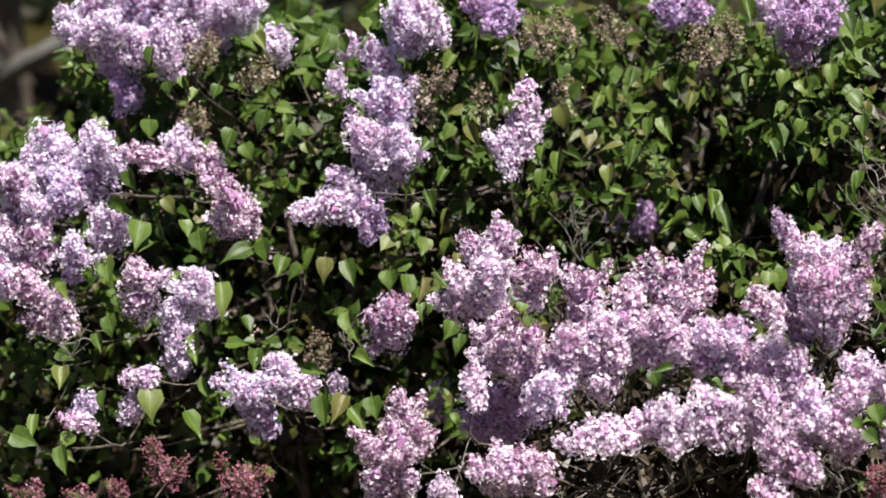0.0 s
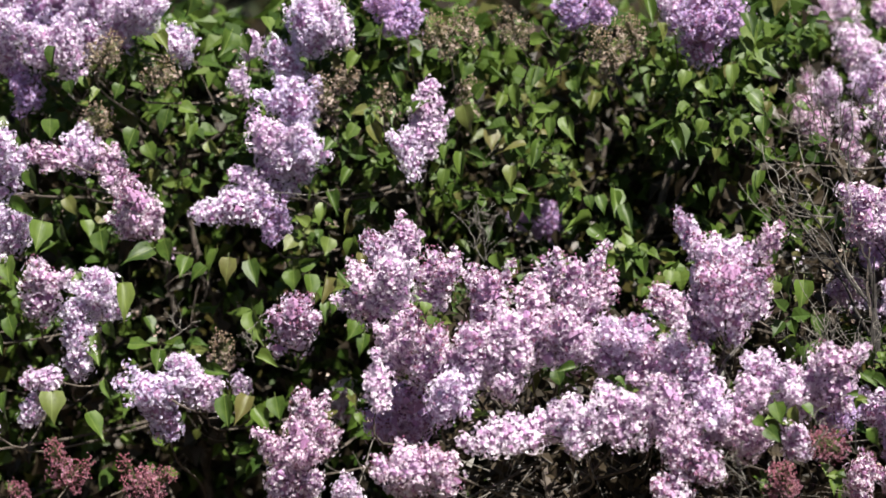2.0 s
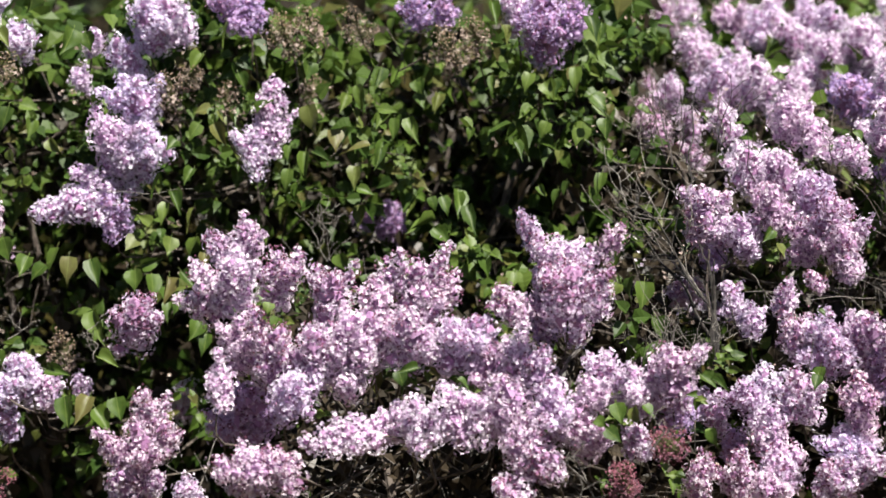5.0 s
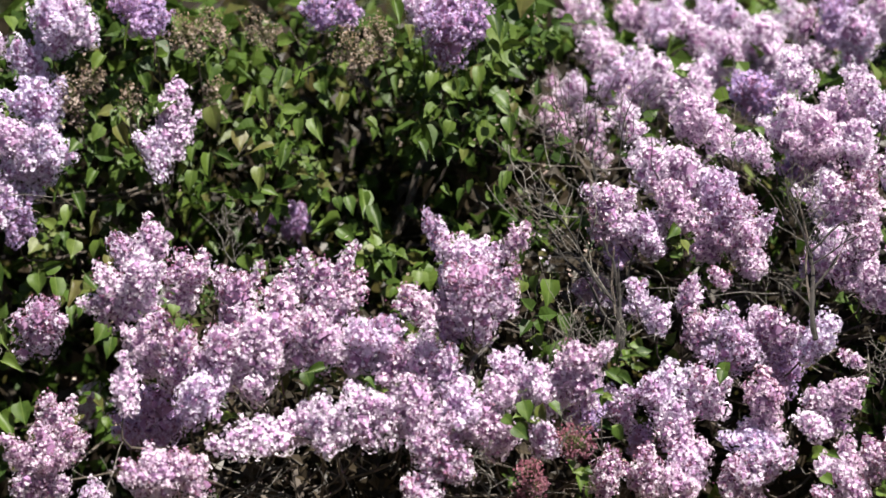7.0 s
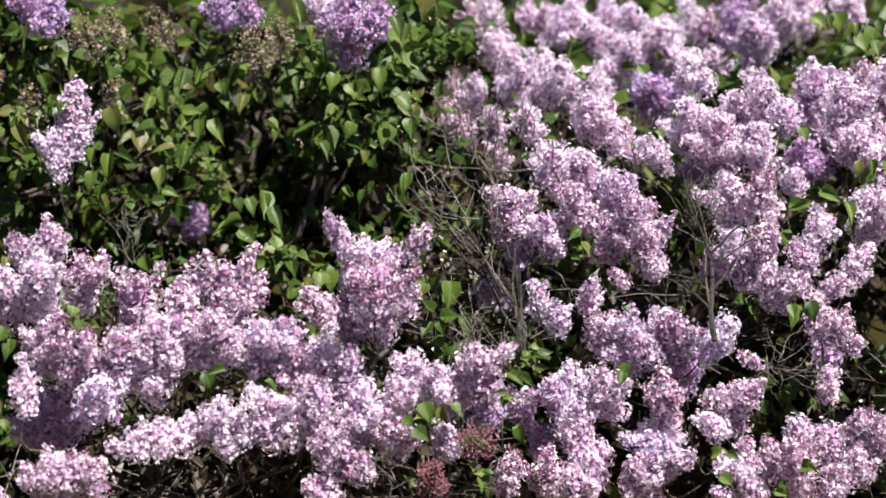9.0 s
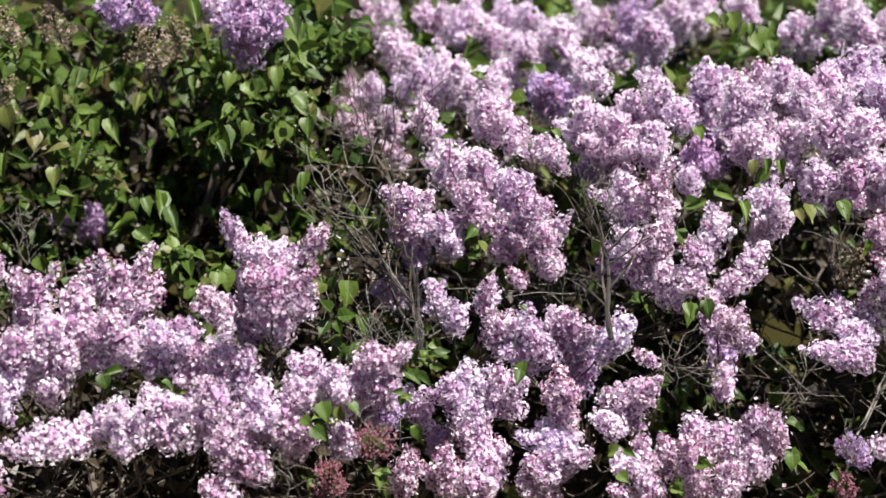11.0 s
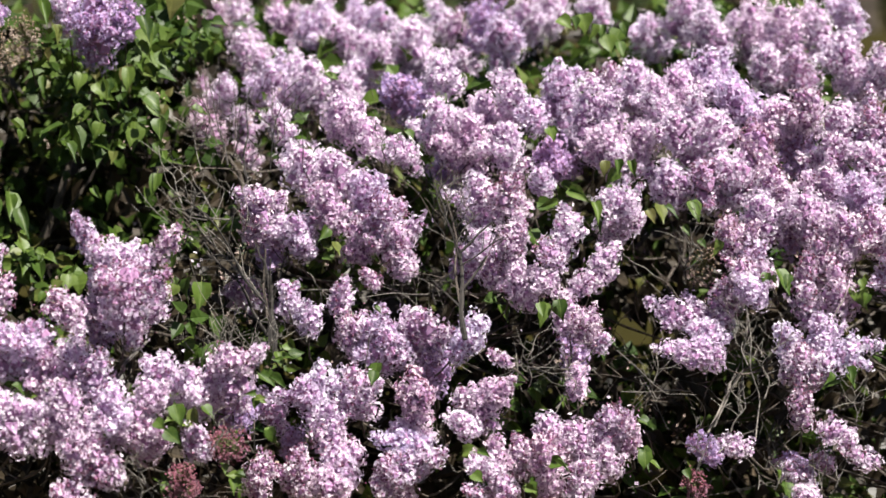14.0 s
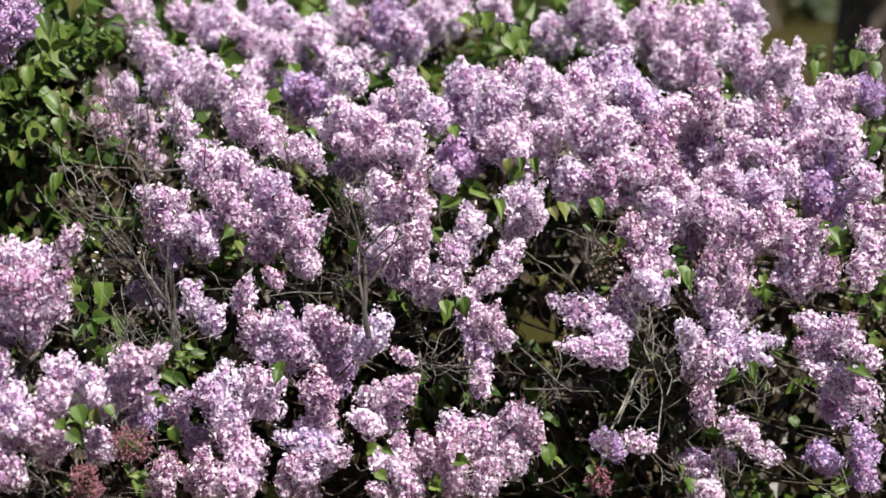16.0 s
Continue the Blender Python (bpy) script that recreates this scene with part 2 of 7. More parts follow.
def panicle(length, width, seed, buds, airy=0):
    """Core, florets and buds of a panicle along +Z: whorls of small rounded bunches, some standing out as side lobes,
    each set with four-lobed florets. An airy one is a dry or budding spray with its stalks showing."""
    key = (length, width, seed, buds, airy)
    if key in PANICLES:
        return PANICLES[key]
    r = np.random.default_rng(int(length * 1000) * 7 + int(width * 1000) * 13 + seed)
    balls = []

    def cone(base, way, long, wide):
        way = way / np.linalg.norm(way)
        a = np.cross(way, (0.37, 0.81, 0.45))
        a /= np.linalg.norm(a)
        c = np.cross(way, a)
        rs0 = max(0.011, wide * 0.25)
        whorls = max(2, int(round(long / (rs0 * 1.05))))
        for w in range(whorls):
            s = (w + 0.35) / whorls
            full = wide / 2 * np.interp(s, (0, 0.22, 0.55, 0.85, 1.0), (0.72, 1.0, 0.88, 0.56, 0.30))
            rs = min(rs0, full * 0.75) * r.uniform(0.7, 1.2)
            k = 1 if full < rs * 1.4 else (4 if full < rs * 2 else 6)
            turn = r.uniform(0, 6.28)
            for j in range(k):
                t = turn + 6.283 * j / k + r.uniform(-0.25, 0.25)
                out = max(0, full - rs) * r.uniform(0.45, 1.65)
                if k > 1 and r.random() < 0.27:
                    continue
                p = base + way * (s * long + r.uniform(-0.4, 0.4) * rs) + (a * math.cos(t) + c * math.sin(t)) * out
                balls.append((*p, rs * r.uniform(0.72, 1.15)))

    lobes = 0 if width < 0.055 or airy else int(r.integers(3, 6))
    cone(np.zeros(3), np.array((0, 0, 1.0)), length, width * (0.84 if lobes else 1.0))
    for _ in range(lobes):
        t = r.uniform(0, 6.28)
        lean = r.uniform(0.5, 1.1)
        cone(np.array((0, 0, length * r.uniform(0.05, 0.45))), np.array((math.cos(t) * lean, math.sin(t) * lean, 1.0)),
             width * r.uniform(0.55, 1.05), width * r.uniform(0.26, 0.46))
    balls = np.array(balls)
    pts, nrm = [], []
    for i, (x, y, z, rad) in enumerate(balls):
        d = r.normal(size=(90, 3))
        d /= np.linalg.norm(d, axis=1)[:, None]
        p = balls[i, :3] + d * rad
        gap = np.linalg.norm(p[:, None] - balls[None, :, :3], axis=2) / balls[None, :, 3]
        gap[:, i] = 9
        ok = gap.min(1) > 0.8
        pts.append(p[ok]), nrm.append(d[ok])
    pts, nrm = np.concatenate(pts), np.concatenate(nrm)
    order = r.permutation(len(pts))
    pts, nrm = pts[order], nrm[order]
    space = airy or 0.0058
    cells, chosen = {}, []
    for i, (x, y, z) in enumerate(pts.tolist()):
        a, b, c = int(x // space), int(y // space), int(z // space)
        near = (q for da in (-1, 0, 1) for db in (-1, 0, 1) for dc in (-1, 0, 1) for q in cells.get((a + da, b + db, c + dc), ()))
        if all((x - u) ** 2 + (y - v) ** 2 + (z - w) ** 2 > space ** 2 for u, v, w in near):
            cells.setdefault((a, b, c), []).append((x, y, z))
            chosen.append(i)
    pts, nrm = pts[chosen], nrm[chosen]
    nrm = nrm + r.normal(size=nrm.shape) * 0.45
    height = pts[:, 2] / length
    bud = r.random(len(pts)) < buds * (0.35 + 1.7 * np.clip(height - 0.25, 0, 1))
    pts = pts + nrm * (r.uniform(-0.013, 0.006, (len(pts), 1)) if airy else r.uniform(-0.004, 0.004, (len(pts), 1)) + 0.006 * (r.random((len(pts), 1)) < 0.12))
    fl = mesh_of("florets", *scatter_shape(FLORET, pts[~bud], nrm[~bud], r.uniform(0.0043, 0.0065, (~bud).sum()), r), None)
    bd = mesh_of("buds", *scatter_shape(BUDS, pts[bud] - 0.002 * nrm[bud], nrm[bud], r.uniform(0.0040, 0.0058, bud.sum()), r), None)
    if airy:
        pieces = [tube([(0, 0, -0.02), (0, 0, length * 0.9)], 0.002, 0.0012, 4)]
        for p in pts:
            pieces.append(([(0.001, 0, p[2] * 0.8 - 0.012), (-0.001, 0, p[2] * 0.8 - 0.012), tuple(p)], [(0, 1, 2)]))
        cv, cf = joined(pieces)
    else:
        cv, cf = tube([(0, 0, -0.012), (0, 0, length * 0.6)], 0.003, 0.002, 5)
        cv, cf = [tuple(v) for v in cv], list(cf)
        corners = np.array([(1, 0, 0), (-1, 0, 0), (0, 1, 0), (0, -1, 0), (0, 0, 1), (0, 0, -1)])
        for x, y, z, rad in balls:
            at = len(cv)
            cv += [tuple(v) for v in corners * rad * 0.66 + np.array((x, y, z)) + r.normal(size=(6, 3)) * rad * 0.07]
            cf += [(at + a, at + 2 + b, at + 4 + c) if (a + b + c) % 2 == 0 else (at + 2 + b, at + a, at + 4 + c)
                   for a in (0, 1) for b in (0, 1) for c in (0, 1)]
    core = mesh_of("core", cv, cf, None)
    for me in (fl, bd, core):
        me.materials.append(None)
    PANICLES[key] = (fl, bd, core)
    return PANICLES[key]


def dress(ob, material):
    ob.material_slots[0].link = "OBJECT"
    ob.material_slots[0].material = material


BLOOM_LABEL = {"cool": "pale bluish-lilac panicle of open florets", "pale": "pale lilac panicle of open florets", "lilac": "lilac panicle of open florets and a few buds",
               "pink": "pink-lilac panicle with rosy buds at its tip", "purple": "panicle of open florets in a violet that also paints shade",
               "faded": "withered brown panicle of last year", "red": "wine-red panicle still in bud"}
BUD_SHARE = {"cool": 0.08, "pale": 0.08, "lilac": 0.20, "pink": 0.40, "purple": 0.15, "faded": 0.6, "red": 0.95}
BLOOMS = {}          # shrub name -> panicle feet, for the twigs that carry them


def bloom(shrub, foot, tip, width, tone):
    foot, tip = Vector(foot), Vector(tip)
    length = (tip - foot).length
    kl, kw = max(0.05, round(length / 0.025) * 0.025), max(0.04, round(width / 0.015) * 0.015)
    airy = {"faded": 0.0084, "red": 0.0061}.get(tone, 0)
    fl, bd, core = panicle(kl, kw, len(BLOOMS.setdefault(shrub.name, [])) % 4, BUD_SHARE[tone], airy)
    turn = (tip - foot).to_track_quat("Z", "Y").to_matrix().to_4x4() @ Matrix.Rotation(rng.uniform(0, 6.28), 4, "Z")
    m = Matrix.Translation(foot) @ turn @ Matrix.Diagonal((width / kw, width / kw, length / kl, 1))
    head = part("panicle", core, shrub, BLOOM_LABEL[tone], m=m)
    dress(head, GREEN_STALK if airy else CORE)
    dress(part("floret_cover", fl, head, kind="stuff"), PETALS[tone])
    dress(part("bud_cover", bd, head, kind="stuff"), BUD.get(tone, BUD["pink"]))
    BLOOMS[shrub.name].append((foot, (tip - foot).normalized()))


# ---- a lilac leaf: heart-shaped, pointed, folded along its rib and drooping ----
def leaf_shape(fold, droop, stations=7, across=(1, 0, -1), twist=0.0, bend=0.0, slim=1.0):
    v, f = [], []
    n = len(across)
    for i in range(stations):
        s = i / (stations - 1)
        half = 0.5 * slim * np.interp(s, (0, 0.06, 0.18, 0.33, 0.5, 0.68, 0.84, 1.0), (0.10, 0.66, 0.98, 1.0, 0.76, 0.40, 0.12, 0.0))
        back = -0.07 if 0 < s < 0.2 else 0.0
        z = -droop * s * s
        ct, st = math.cos(twist * s), math.sin(twist * s)
        lift = math.sin(s * 8 + droop * 9) * 0.025
        for c in across:
            edge = half * c * (1 + 0.05 * math.sin(s * 16 + c))
            h = fold * half * (1.35 * abs(c) - 0.35 * c * c) + lift * c
            v.append((s + back * abs(c), edge * ct - h * st + bend * s * s, z + edge * st + h * ct))
    for i in range(stations - 1):
        for k in range(n - 1):
            a = n * i + k
            f.append((a, a + 1, a + n + 1, a + n))
    if stations < 5:
        return np.array(v), f
    m = len(v)
    v += [(0.02, 0.015, 0.0), (0.02, -0.015, 0.0), (-0.10, 0.013, 0.02), (-0.10, -0.013, 0.02), (-0.19, 0.012, -0.03), (-0.19, -0.012, -0.03)]
    f += [(m, m + 1, m + 3, m + 2), (m + 2, m + 3, m + 5, m + 4)]
    return np.array(v), f


LEAVES = [mesh_of("leaf", *leaf_shape(fo, dr, 10, (1, 0.55, 0, -0.55, -1), tw, be, sl), LEAF_NEAR)
          for fo, dr, tw, be, sl in ((0.30, 0.02, 0.2, 0.08, 1.05), (0.45, 0.12, -0.3, -0.1, 1.0), (0.20, 0.18, 0.4, 0.12, 1.1),
                                     (0.65, -0.08, -0.2, 0.05, 0.95), (0.25, 0.08, 0.6, -0.12, 1.0), (0.40, 0.22, -0.5, 0.1, 1.0),
                                     (0.85, 0.1, 0.3, 0.15, 0.9), (0.20, -0.05, 0.2, -0.05, 1.1))]
for me in LEAVES:
    for poly in me.polygons:
        poly.use_smooth = True


def leaf(shrub, foot, tip, width):
    foot, tip = Vector(foot), Vector(tip)
    way = tip - foot
    length = way.length
    way.normalize()
    face = Vector((0.08 + rng.normal() * 0.5, -0.75 + rng.normal() * 0.3, 0.6 + rng.normal() * 0.3))
    z = (face - way * face.dot(way)).normalized()
    y = z.cross(way)
    m = Matrix((way, y, z)).transposed().to_4x4()
    m.translation = foot
    part("leaf", LEAVES[rng.integers(len(LEAVES))], shrub, m=m @ Matrix.Diagonal((length, width, length, 1)))


def leaf_mass(name, parent, places, sizes, droop, material, stations=5):
    """Leaves too many to count, as one mesh."""
    shapes = [leaf_shape(0.4, 0.15, stations), leaf_shape(0.7, 0.25, stations), leaf_shape(0.2, 0.1, stations)]
    pieces = []
    for p, s in zip(places, sizes):
        way = Vector((rng.normal(), rng.normal() - 0.3, rng.normal() - droop)).normalized()
        face = Vector((rng.normal() * 0.6, -0.5 + rng.normal() * 0.5, 0.8 + rng.normal() * 0.4))
        z = (face - way * face.dot(way)).normalized()
        y = z.cross(way)
        sv, sf = shapes[rng.integers(3)]
        wv = sv[:, :1] * np.array(way) + sv[:, 1:2] * np.array(y) * rng.uniform(0.6, 0.85) + sv[:, 2:] * np.array(z)
        pieces.append((np.array(p) + s * wv, sf))
    v, f = joined(pieces)
    return part(name, mesh_of(name, v, f, material), parent, kind="stuff")


# ---- ground and distance ----
def build_ground():
    v = [(-400, -400, 0), (400, -400, 0), (400, 900, 0), (-400, 900, 0)]
    g = new("ground", mesh_of("ground", v, [(0, 1, 2, 3)], ground_material()))
    tagged(g, "dry lawn with bare leaf litter under the hedge", "ground", kind="structure")


build_ground()


def build_tree(x, y, height, girth, spread, label, limb=None):
    root = new("tree")
    root.location = (x, y, 0)
    tagged(root, label, "tree", group="trees behind the hedge")
    trunk = tube([(0, 0, -0.1), (0.1, 0.05, height * 0.3), (-0.1, 0.1, height * 0.75)], girth, girth * 0.4, 10, 0.06)
    pieces = [trunk]
    ends = []
    for k in range(9):
        a, h = k * 2.4, height * (0.35 + 0.05 * k)
        e = Vector((math.cos(a) * spread * 0.8, math.sin(a) * spread * 0.8, h + height * 0.22))
        pieces.append(tube([(0, 0.05, h), (e.x * 0.5, e.y * 0.5, h + height * 0.08), e], girth * 0.3, girth * 0.07, 6, 0.05))
        ends += [e, e * 0.75 + Vector((0, 0, height * 0.1))]
    part("trunk", mesh_of("trunk", *joined(pieces), TRUNK), root)
    if limb:
        part("limb", mesh_of("limb", *tube(limb, 0.07, 0.05, 8, 0.05), PALE_BARK), root, "pale grey barkless low limb")
    places = []
    for e in ends:
        places += list(np.array(e) + rng.normal(size=(95, 3)) * np.array((0.26, 0.26, 0.2)) * spread)
    leaf_mass("crown", root, places, rng.uniform(0.22, 0.42, len(places)), 0.3, TREE_LEAF, 4)


build_tree(-5.6, 13.2, 7.5, 0.62, 3.2, "dark-barked tree with a low bare limb behind the hedge",
           [(0.1, -0.5, 0.9), (0.6, -0.7, 1.02), (1.0, -0.9, 1.22), (1.5, -1.0, 1.4)])
build_tree(-3.3, 18.0, 8.0, 0.5, 3.4, "brown-barked tree on the lawn behind the hedge")
# Added tree, crown out of view, to darken the lawn at this end.
build_tree(5.7, 15.0, 7.0, 0.42, 3.0, "dark-barked tree added behind the hedge end to shade the lawn")
build_tree(2.5, 46.0, 9.0, 0.45, 4.0, "distant dark tree at the edge of the lawn")
build_tree(15.5, 48.0, 9.0, 0.5, 4.2, "distant dark tree at the edge of the lawn")
build_tree(-14.0, 50.0, 9.5, 0.5, 4.2, "distant dark tree at the edge of the lawn")


def far_wood():
    """Dark shrubs that close the lawn."""
    places, sizes = [], []
    for k in range(64):
        c = np.array((-62 + 2.0 * k, 57 + 4 * math.sin(k * 1.7), 1.2 + 0.8 * math.sin(k * 2.3)))
        places += list(c + rng.normal(size=(70, 3)) * np.array((1.1, 1.0, 1.0)))
    places = np.array(places)
    places[:, 2] = np.abs(places[:, 2])
    ob = leaf_mass("thicket", None, places, rng.uniform(0.5, 0.9, len(places)), 0.2, TREE_LEAF, 4)
    tagged(ob, "dark green thicket along the far edge of the lawn", "thicket")


far_wood()


def undergrowth():
    """Brown brush under the trees, its colour darkened to stand for their shade."""
    places = []
    for k in range(15):
        c = np.array((-10.5 + 0.55 * k, 15.5 + 1.2 * math.sin(k * 2.1), 0.5))
        places += list(c + rng.normal(size=(120, 3)) * np.array((0.5, 0.5, 0.55)))
    places = np.array(places)
    places[:, 2] = np.abs(places[:, 2])
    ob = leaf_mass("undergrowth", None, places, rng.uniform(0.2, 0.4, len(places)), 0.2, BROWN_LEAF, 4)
    tagged(ob, "brown undergrowth coloured as dark as the shade under the trees", "undergrowth")


undergrowth()


# ---- the lilac shrubs ----
def shrub_root(x, y, label):
    s = new("lilac_shrub")
    tagged(s, label, "shrub", group="lilac hedge")
    s["foot_x"], s["foot_y"] = x, y
    return s


LEFT = shrub_root(-1.25, 6.15, "leafy lilac shrub with scattered lilac panicles and broad green leaves")
FRONT = shrub_root(-0.25, 5.15, "low lilac shrub heaped with pink-lilac panicles in front of the hedge")
RIGHT = shrub_root(1.35, 5.9, "lilac shrub covered in pale lilac panicles with bare grey twigs")


def twig(shrub, points, r, material):
    points = [Vector(q) for q in points]
    bent = [points[0]]
    for a, c in zip(points, points[1:]):
        bent += [a.lerp(c, 0.5) + Vector(rng.normal(size=3)) * (c - a).length * 0.035, c]
    points = bent
    part("twig", mesh_of("twig", *tube(points, r, r * 0.55, 5, 0.12), material), shrub,
         "bare weathered grey twig" if material is DEAD else "")


def twig_spray(shrub, foot, height, spread, count, material=DEAD):
    """A dead spray: a bent leader with fine side twigs that fork again and end in small buds."""
    foot = Vector(foot)
    pieces = []
    lead = [foot]
    for k in range(4):
        lead.append(lead[-1] + Vector((rng.normal() * spread * 0.18, rng.normal() * spread * 0.12, height / 4)))
    pieces.append(tube(lead, 0.0015, 0.0006, 4, 0.15))
    for k in range(count):
        i = rng.integers(0, 4)
        a = lead[i].lerp(lead[i + 1], rng.random())
        way = Vector((rng.normal() * 0.8, rng.normal() * 0.5, rng.uniform(0.2, 1.0))).normalized() * spread * rng.uniform(0.3, 0.7)
        mid = a + way * 0.5 + Vector(rng.normal(size=3)) * spread * 0.06
        tip = a + way + Vector((0, 0, spread * 0.12))
        pieces.append(tube([a, mid, tip], 0.0009, 0.0005, 4, 0.15))
        for _ in range(2):
            q = mid.lerp(tip, rng.random())
            e = q + (way * 0.25 + Vector(rng.normal(size=3)) * spread * 0.12)
            pieces.append(tube([q, e], 0.0007, 0.0004, 3, 0.1))
            pieces.append(tube([e, e + (e - q) * 0.15], 0.0013, 0.0006, 4))
    part("dead_spray", mesh_of("dead_spray", *joined(pieces), material), shrub,
         "fine dead twig spray with small buds" if material is DEAD else "dark bare twig spray with small buds")


bloom(LEFT, (-1.945, 5.496, 1.608), (-1.956, 5.434, 1.705), 0.090, "cool")
bloom(LEFT, (-1.846, 5.586, 1.624), (-1.850, 5.498, 1.744), 0.115, "cool")
bloom(LEFT, (-1.732, 5.633, 1.621), (-1.730, 5.497, 1.757), 0.148, "cool")
bloom(LEFT, (-1.599, 5.648, 1.634), (-1.544, 5.520, 1.739), 0.131, "cool")
bloom(LEFT, (-1.717, 5.575, 1.529), (-1.695, 5.464, 1.629), 0.114, "cool")
bloom(LEFT, (-1.875, 5.572, 1.545), (-1.874, 5.443, 1.618), 0.115, "cool")
bloom(LEFT, (-1.827, 5.536, 1.431), (-1.823, 5.493, 1.558), 0.102, "purple")
bloom(LEFT, (-1.417, 5.515, 1.559), (-1.390, 5.421, 1.641), 0.095, "cool")
bloom(LEFT, (-1.942, 5.278, 1.262), (-1.914, 5.150, 1.430), 0.157, "cool")
bloom(LEFT, (-1.813, 5.240, 1.245), (-1.797, 5.196, 1.432), 0.144, "cool")
bloom(LEFT, (-2.005, 5.273, 1.136), (-1.968, 5.117, 1.310), 0.173, "cool")
bloom(LEFT, (-1.900, 5.214, 1.207), (-1.864, 5.126, 1.294), 0.094, "cool")
bloom(LEFT, (-1.855, 5.275, 1.228), (-1.852, 5.153, 1.305), 0.110, "cool")
bloom(LEFT, (-1.985, 5.251, 1.061), (-1.925, 5.065, 1.193), 0.172, "lilac")
bloom(LEFT, (-1.802, 5.278, 1.112), (-1.767, 5.171, 1.221), 0.113, "cool")
bloom(LEFT, (-1.856, 5.176, 1.059), (-1.808, 5.071, 1.158), 0.108, "cool")
bloom(LEFT, (-1.853, 5.153, 0.930), (-1.983, 5.112, 0.964), 0.086, "pink")
bloom(LEFT, (-1.866, 5.135, 0.974), (-1.995, 5.099, 1.056), 0.117, "lilac")
bloom(LEFT, (-2.018, 5.185, 1.091), (-1.997, 5.082, 1.162), 0.094, "cool")
bloom(LEFT, (-1.631, 5.268, 1.326), (-1.748, 5.231, 1.351), 0.070, "pink")
bloom(LEFT, (-1.623, 5.344, 1.297), (-1.629, 5.292, 1.394), 0.082, "cool")
bloom(LEFT, (-1.608, 5.414, 1.369), (-1.568, 5.311, 1.455), 0.103, "faded")
bloom(LEFT, (-1.536, 5.354, 1.247), (-1.582, 5.325, 1.363), 0.098, "lilac")
bloom(LEFT, (-1.457, 5.342, 1.157), (-1.473, 5.205, 1.272), 0.132, "pink")
bloom(LEFT, (-1.491, 5.333, 1.144), (-1.506, 5.243, 1.233), 0.094, "lilac")
bloom(LEFT, (-1.703, 5.200, 0.959), (-1.676, 5.114, 1.112), 0.127, "lilac")
bloom(LEFT, (-1.560, 5.276, 0.962), (-1.540, 5.147, 1.073), 0.124, "cool")
bloom(LEFT, (-1.616, 5.222, 0.893), (-1.595, 5.118, 1.002), 0.108, "cool")
bloom(LEFT, (-1.619, 5.188, 0.815), (-1.583, 5.130, 0.924), 0.090, "cool")
bloom(LEFT, (-1.632, 5.109, 0.819), (-1.726, 5.076, 0.818), 0.074, "lilac")
bloom(LEFT, (-1.721, 5.133, 0.701), (-1.691, 5.099, 0.783), 0.065, "cool")
bloom(LEFT, (-1.836, 5.075, 0.708), (-1.774, 5.051, 0.785), 0.070, "cool")
bloom(LEFT, (-1.769, 5.025, 0.709), (-1.852, 5.001, 0.745), 0.058, "pink")
bloom(LEFT, (-1.375, 5.174, 0.766), (-1.513, 5.132, 0.816), 0.100, "cool")
bloom(LEFT, (-1.342, 5.294, 0.742), (-1.357, 5.170, 0.865), 0.124, "cool")
bloom(LEFT, (-1.406, 5.262, 0.650), (-1.412, 5.181, 0.778), 0.106, "cool")
bloom(LEFT, (-1.304, 5.280, 0.724), (-1.314, 5.217, 0.814), 0.078, "cool")
bloom(LEFT, (-1.610, 5.062, 0.577), (-1.643, 5.054, 0.690), 0.069, "red")
bloom(LEFT, (-1.598, 5.044, 0.575), (-1.541, 5.051, 0.644), 0.064, "red")
bloom(LEFT, (-1.425, 5.148, 0.516), (-1.491, 5.132, 0.627), 0.096, "red")
bloom(LEFT, (-1.435, 5.107, 0.536), (-1.350, 5.086, 0.608), 0.080, "red")
bloom(LEFT, (-1.898, 4.991, 0.543), (-1.968, 4.951, 0.582), 0.070, "red")
bloom(LEFT, (-1.717, 5.058, 0.531), (-1.727, 5.009, 0.588), 0.054, "red")
bloom(LEFT, (-1.771, 4.992, 0.543), (-1.836, 4.973, 0.564), 0.054, "red")
bloom(LEFT, (-1.099, 5.600, 1.572), (-1.094, 5.442, 1.713), 0.125, "cool")
bloom(LEFT, (-1.142, 5.589, 1.502), (-1.171, 5.460, 1.608), 0.098, "cool")
bloom(LEFT, (-1.028, 5.651, 1.598), (-1.049, 5.536, 1.674), 0.104, "cool")
bloom(LEFT, (-1.121, 5.541, 1.375), (-1.099, 5.378, 1.509), 0.157, "cool")
bloom(LEFT, (-1.165, 5.461, 1.279), (-1.172, 5.323, 1.417), 0.144, "cool")
bloom(LEFT, (-1.079, 5.449, 1.293), (-1.077, 5.360, 1.413), 0.109, "cool")
bloom(LEFT, (-1.122, 5.496, 1.256), (-1.134, 5.353, 1.349), 0.125, "cool")
bloom(LEFT, (-1.172, 5.386, 1.209), (-1.364, 5.318, 1.191), 0.112, "cool")
bloom(LEFT, (-1.175, 5.434, 1.228), (-1.256, 5.356, 1.296), 0.097, "cool")
bloom(LEFT, (-1.167, 5.455, 1.127), (-1.172, 5.355, 1.227), 0.102, "purple")
bloom(LEFT, (-0.799, 5.496, 1.323), (-0.779, 5.497, 1.519), 0.104, "cool")
bloom(LEFT, (-0.825, 5.473, 1.269), (-0.843, 5.468, 1.396), 0.086, "cool")
bloom(LEFT, (-1.241, 5.453, 1.476), (-1.251, 5.396, 1.532), 0.060, "cool")
bloom(LEFT, (-1.108, 5.349, 0.859), (-1.082, 5.209, 1.001), 0.142, "pink")
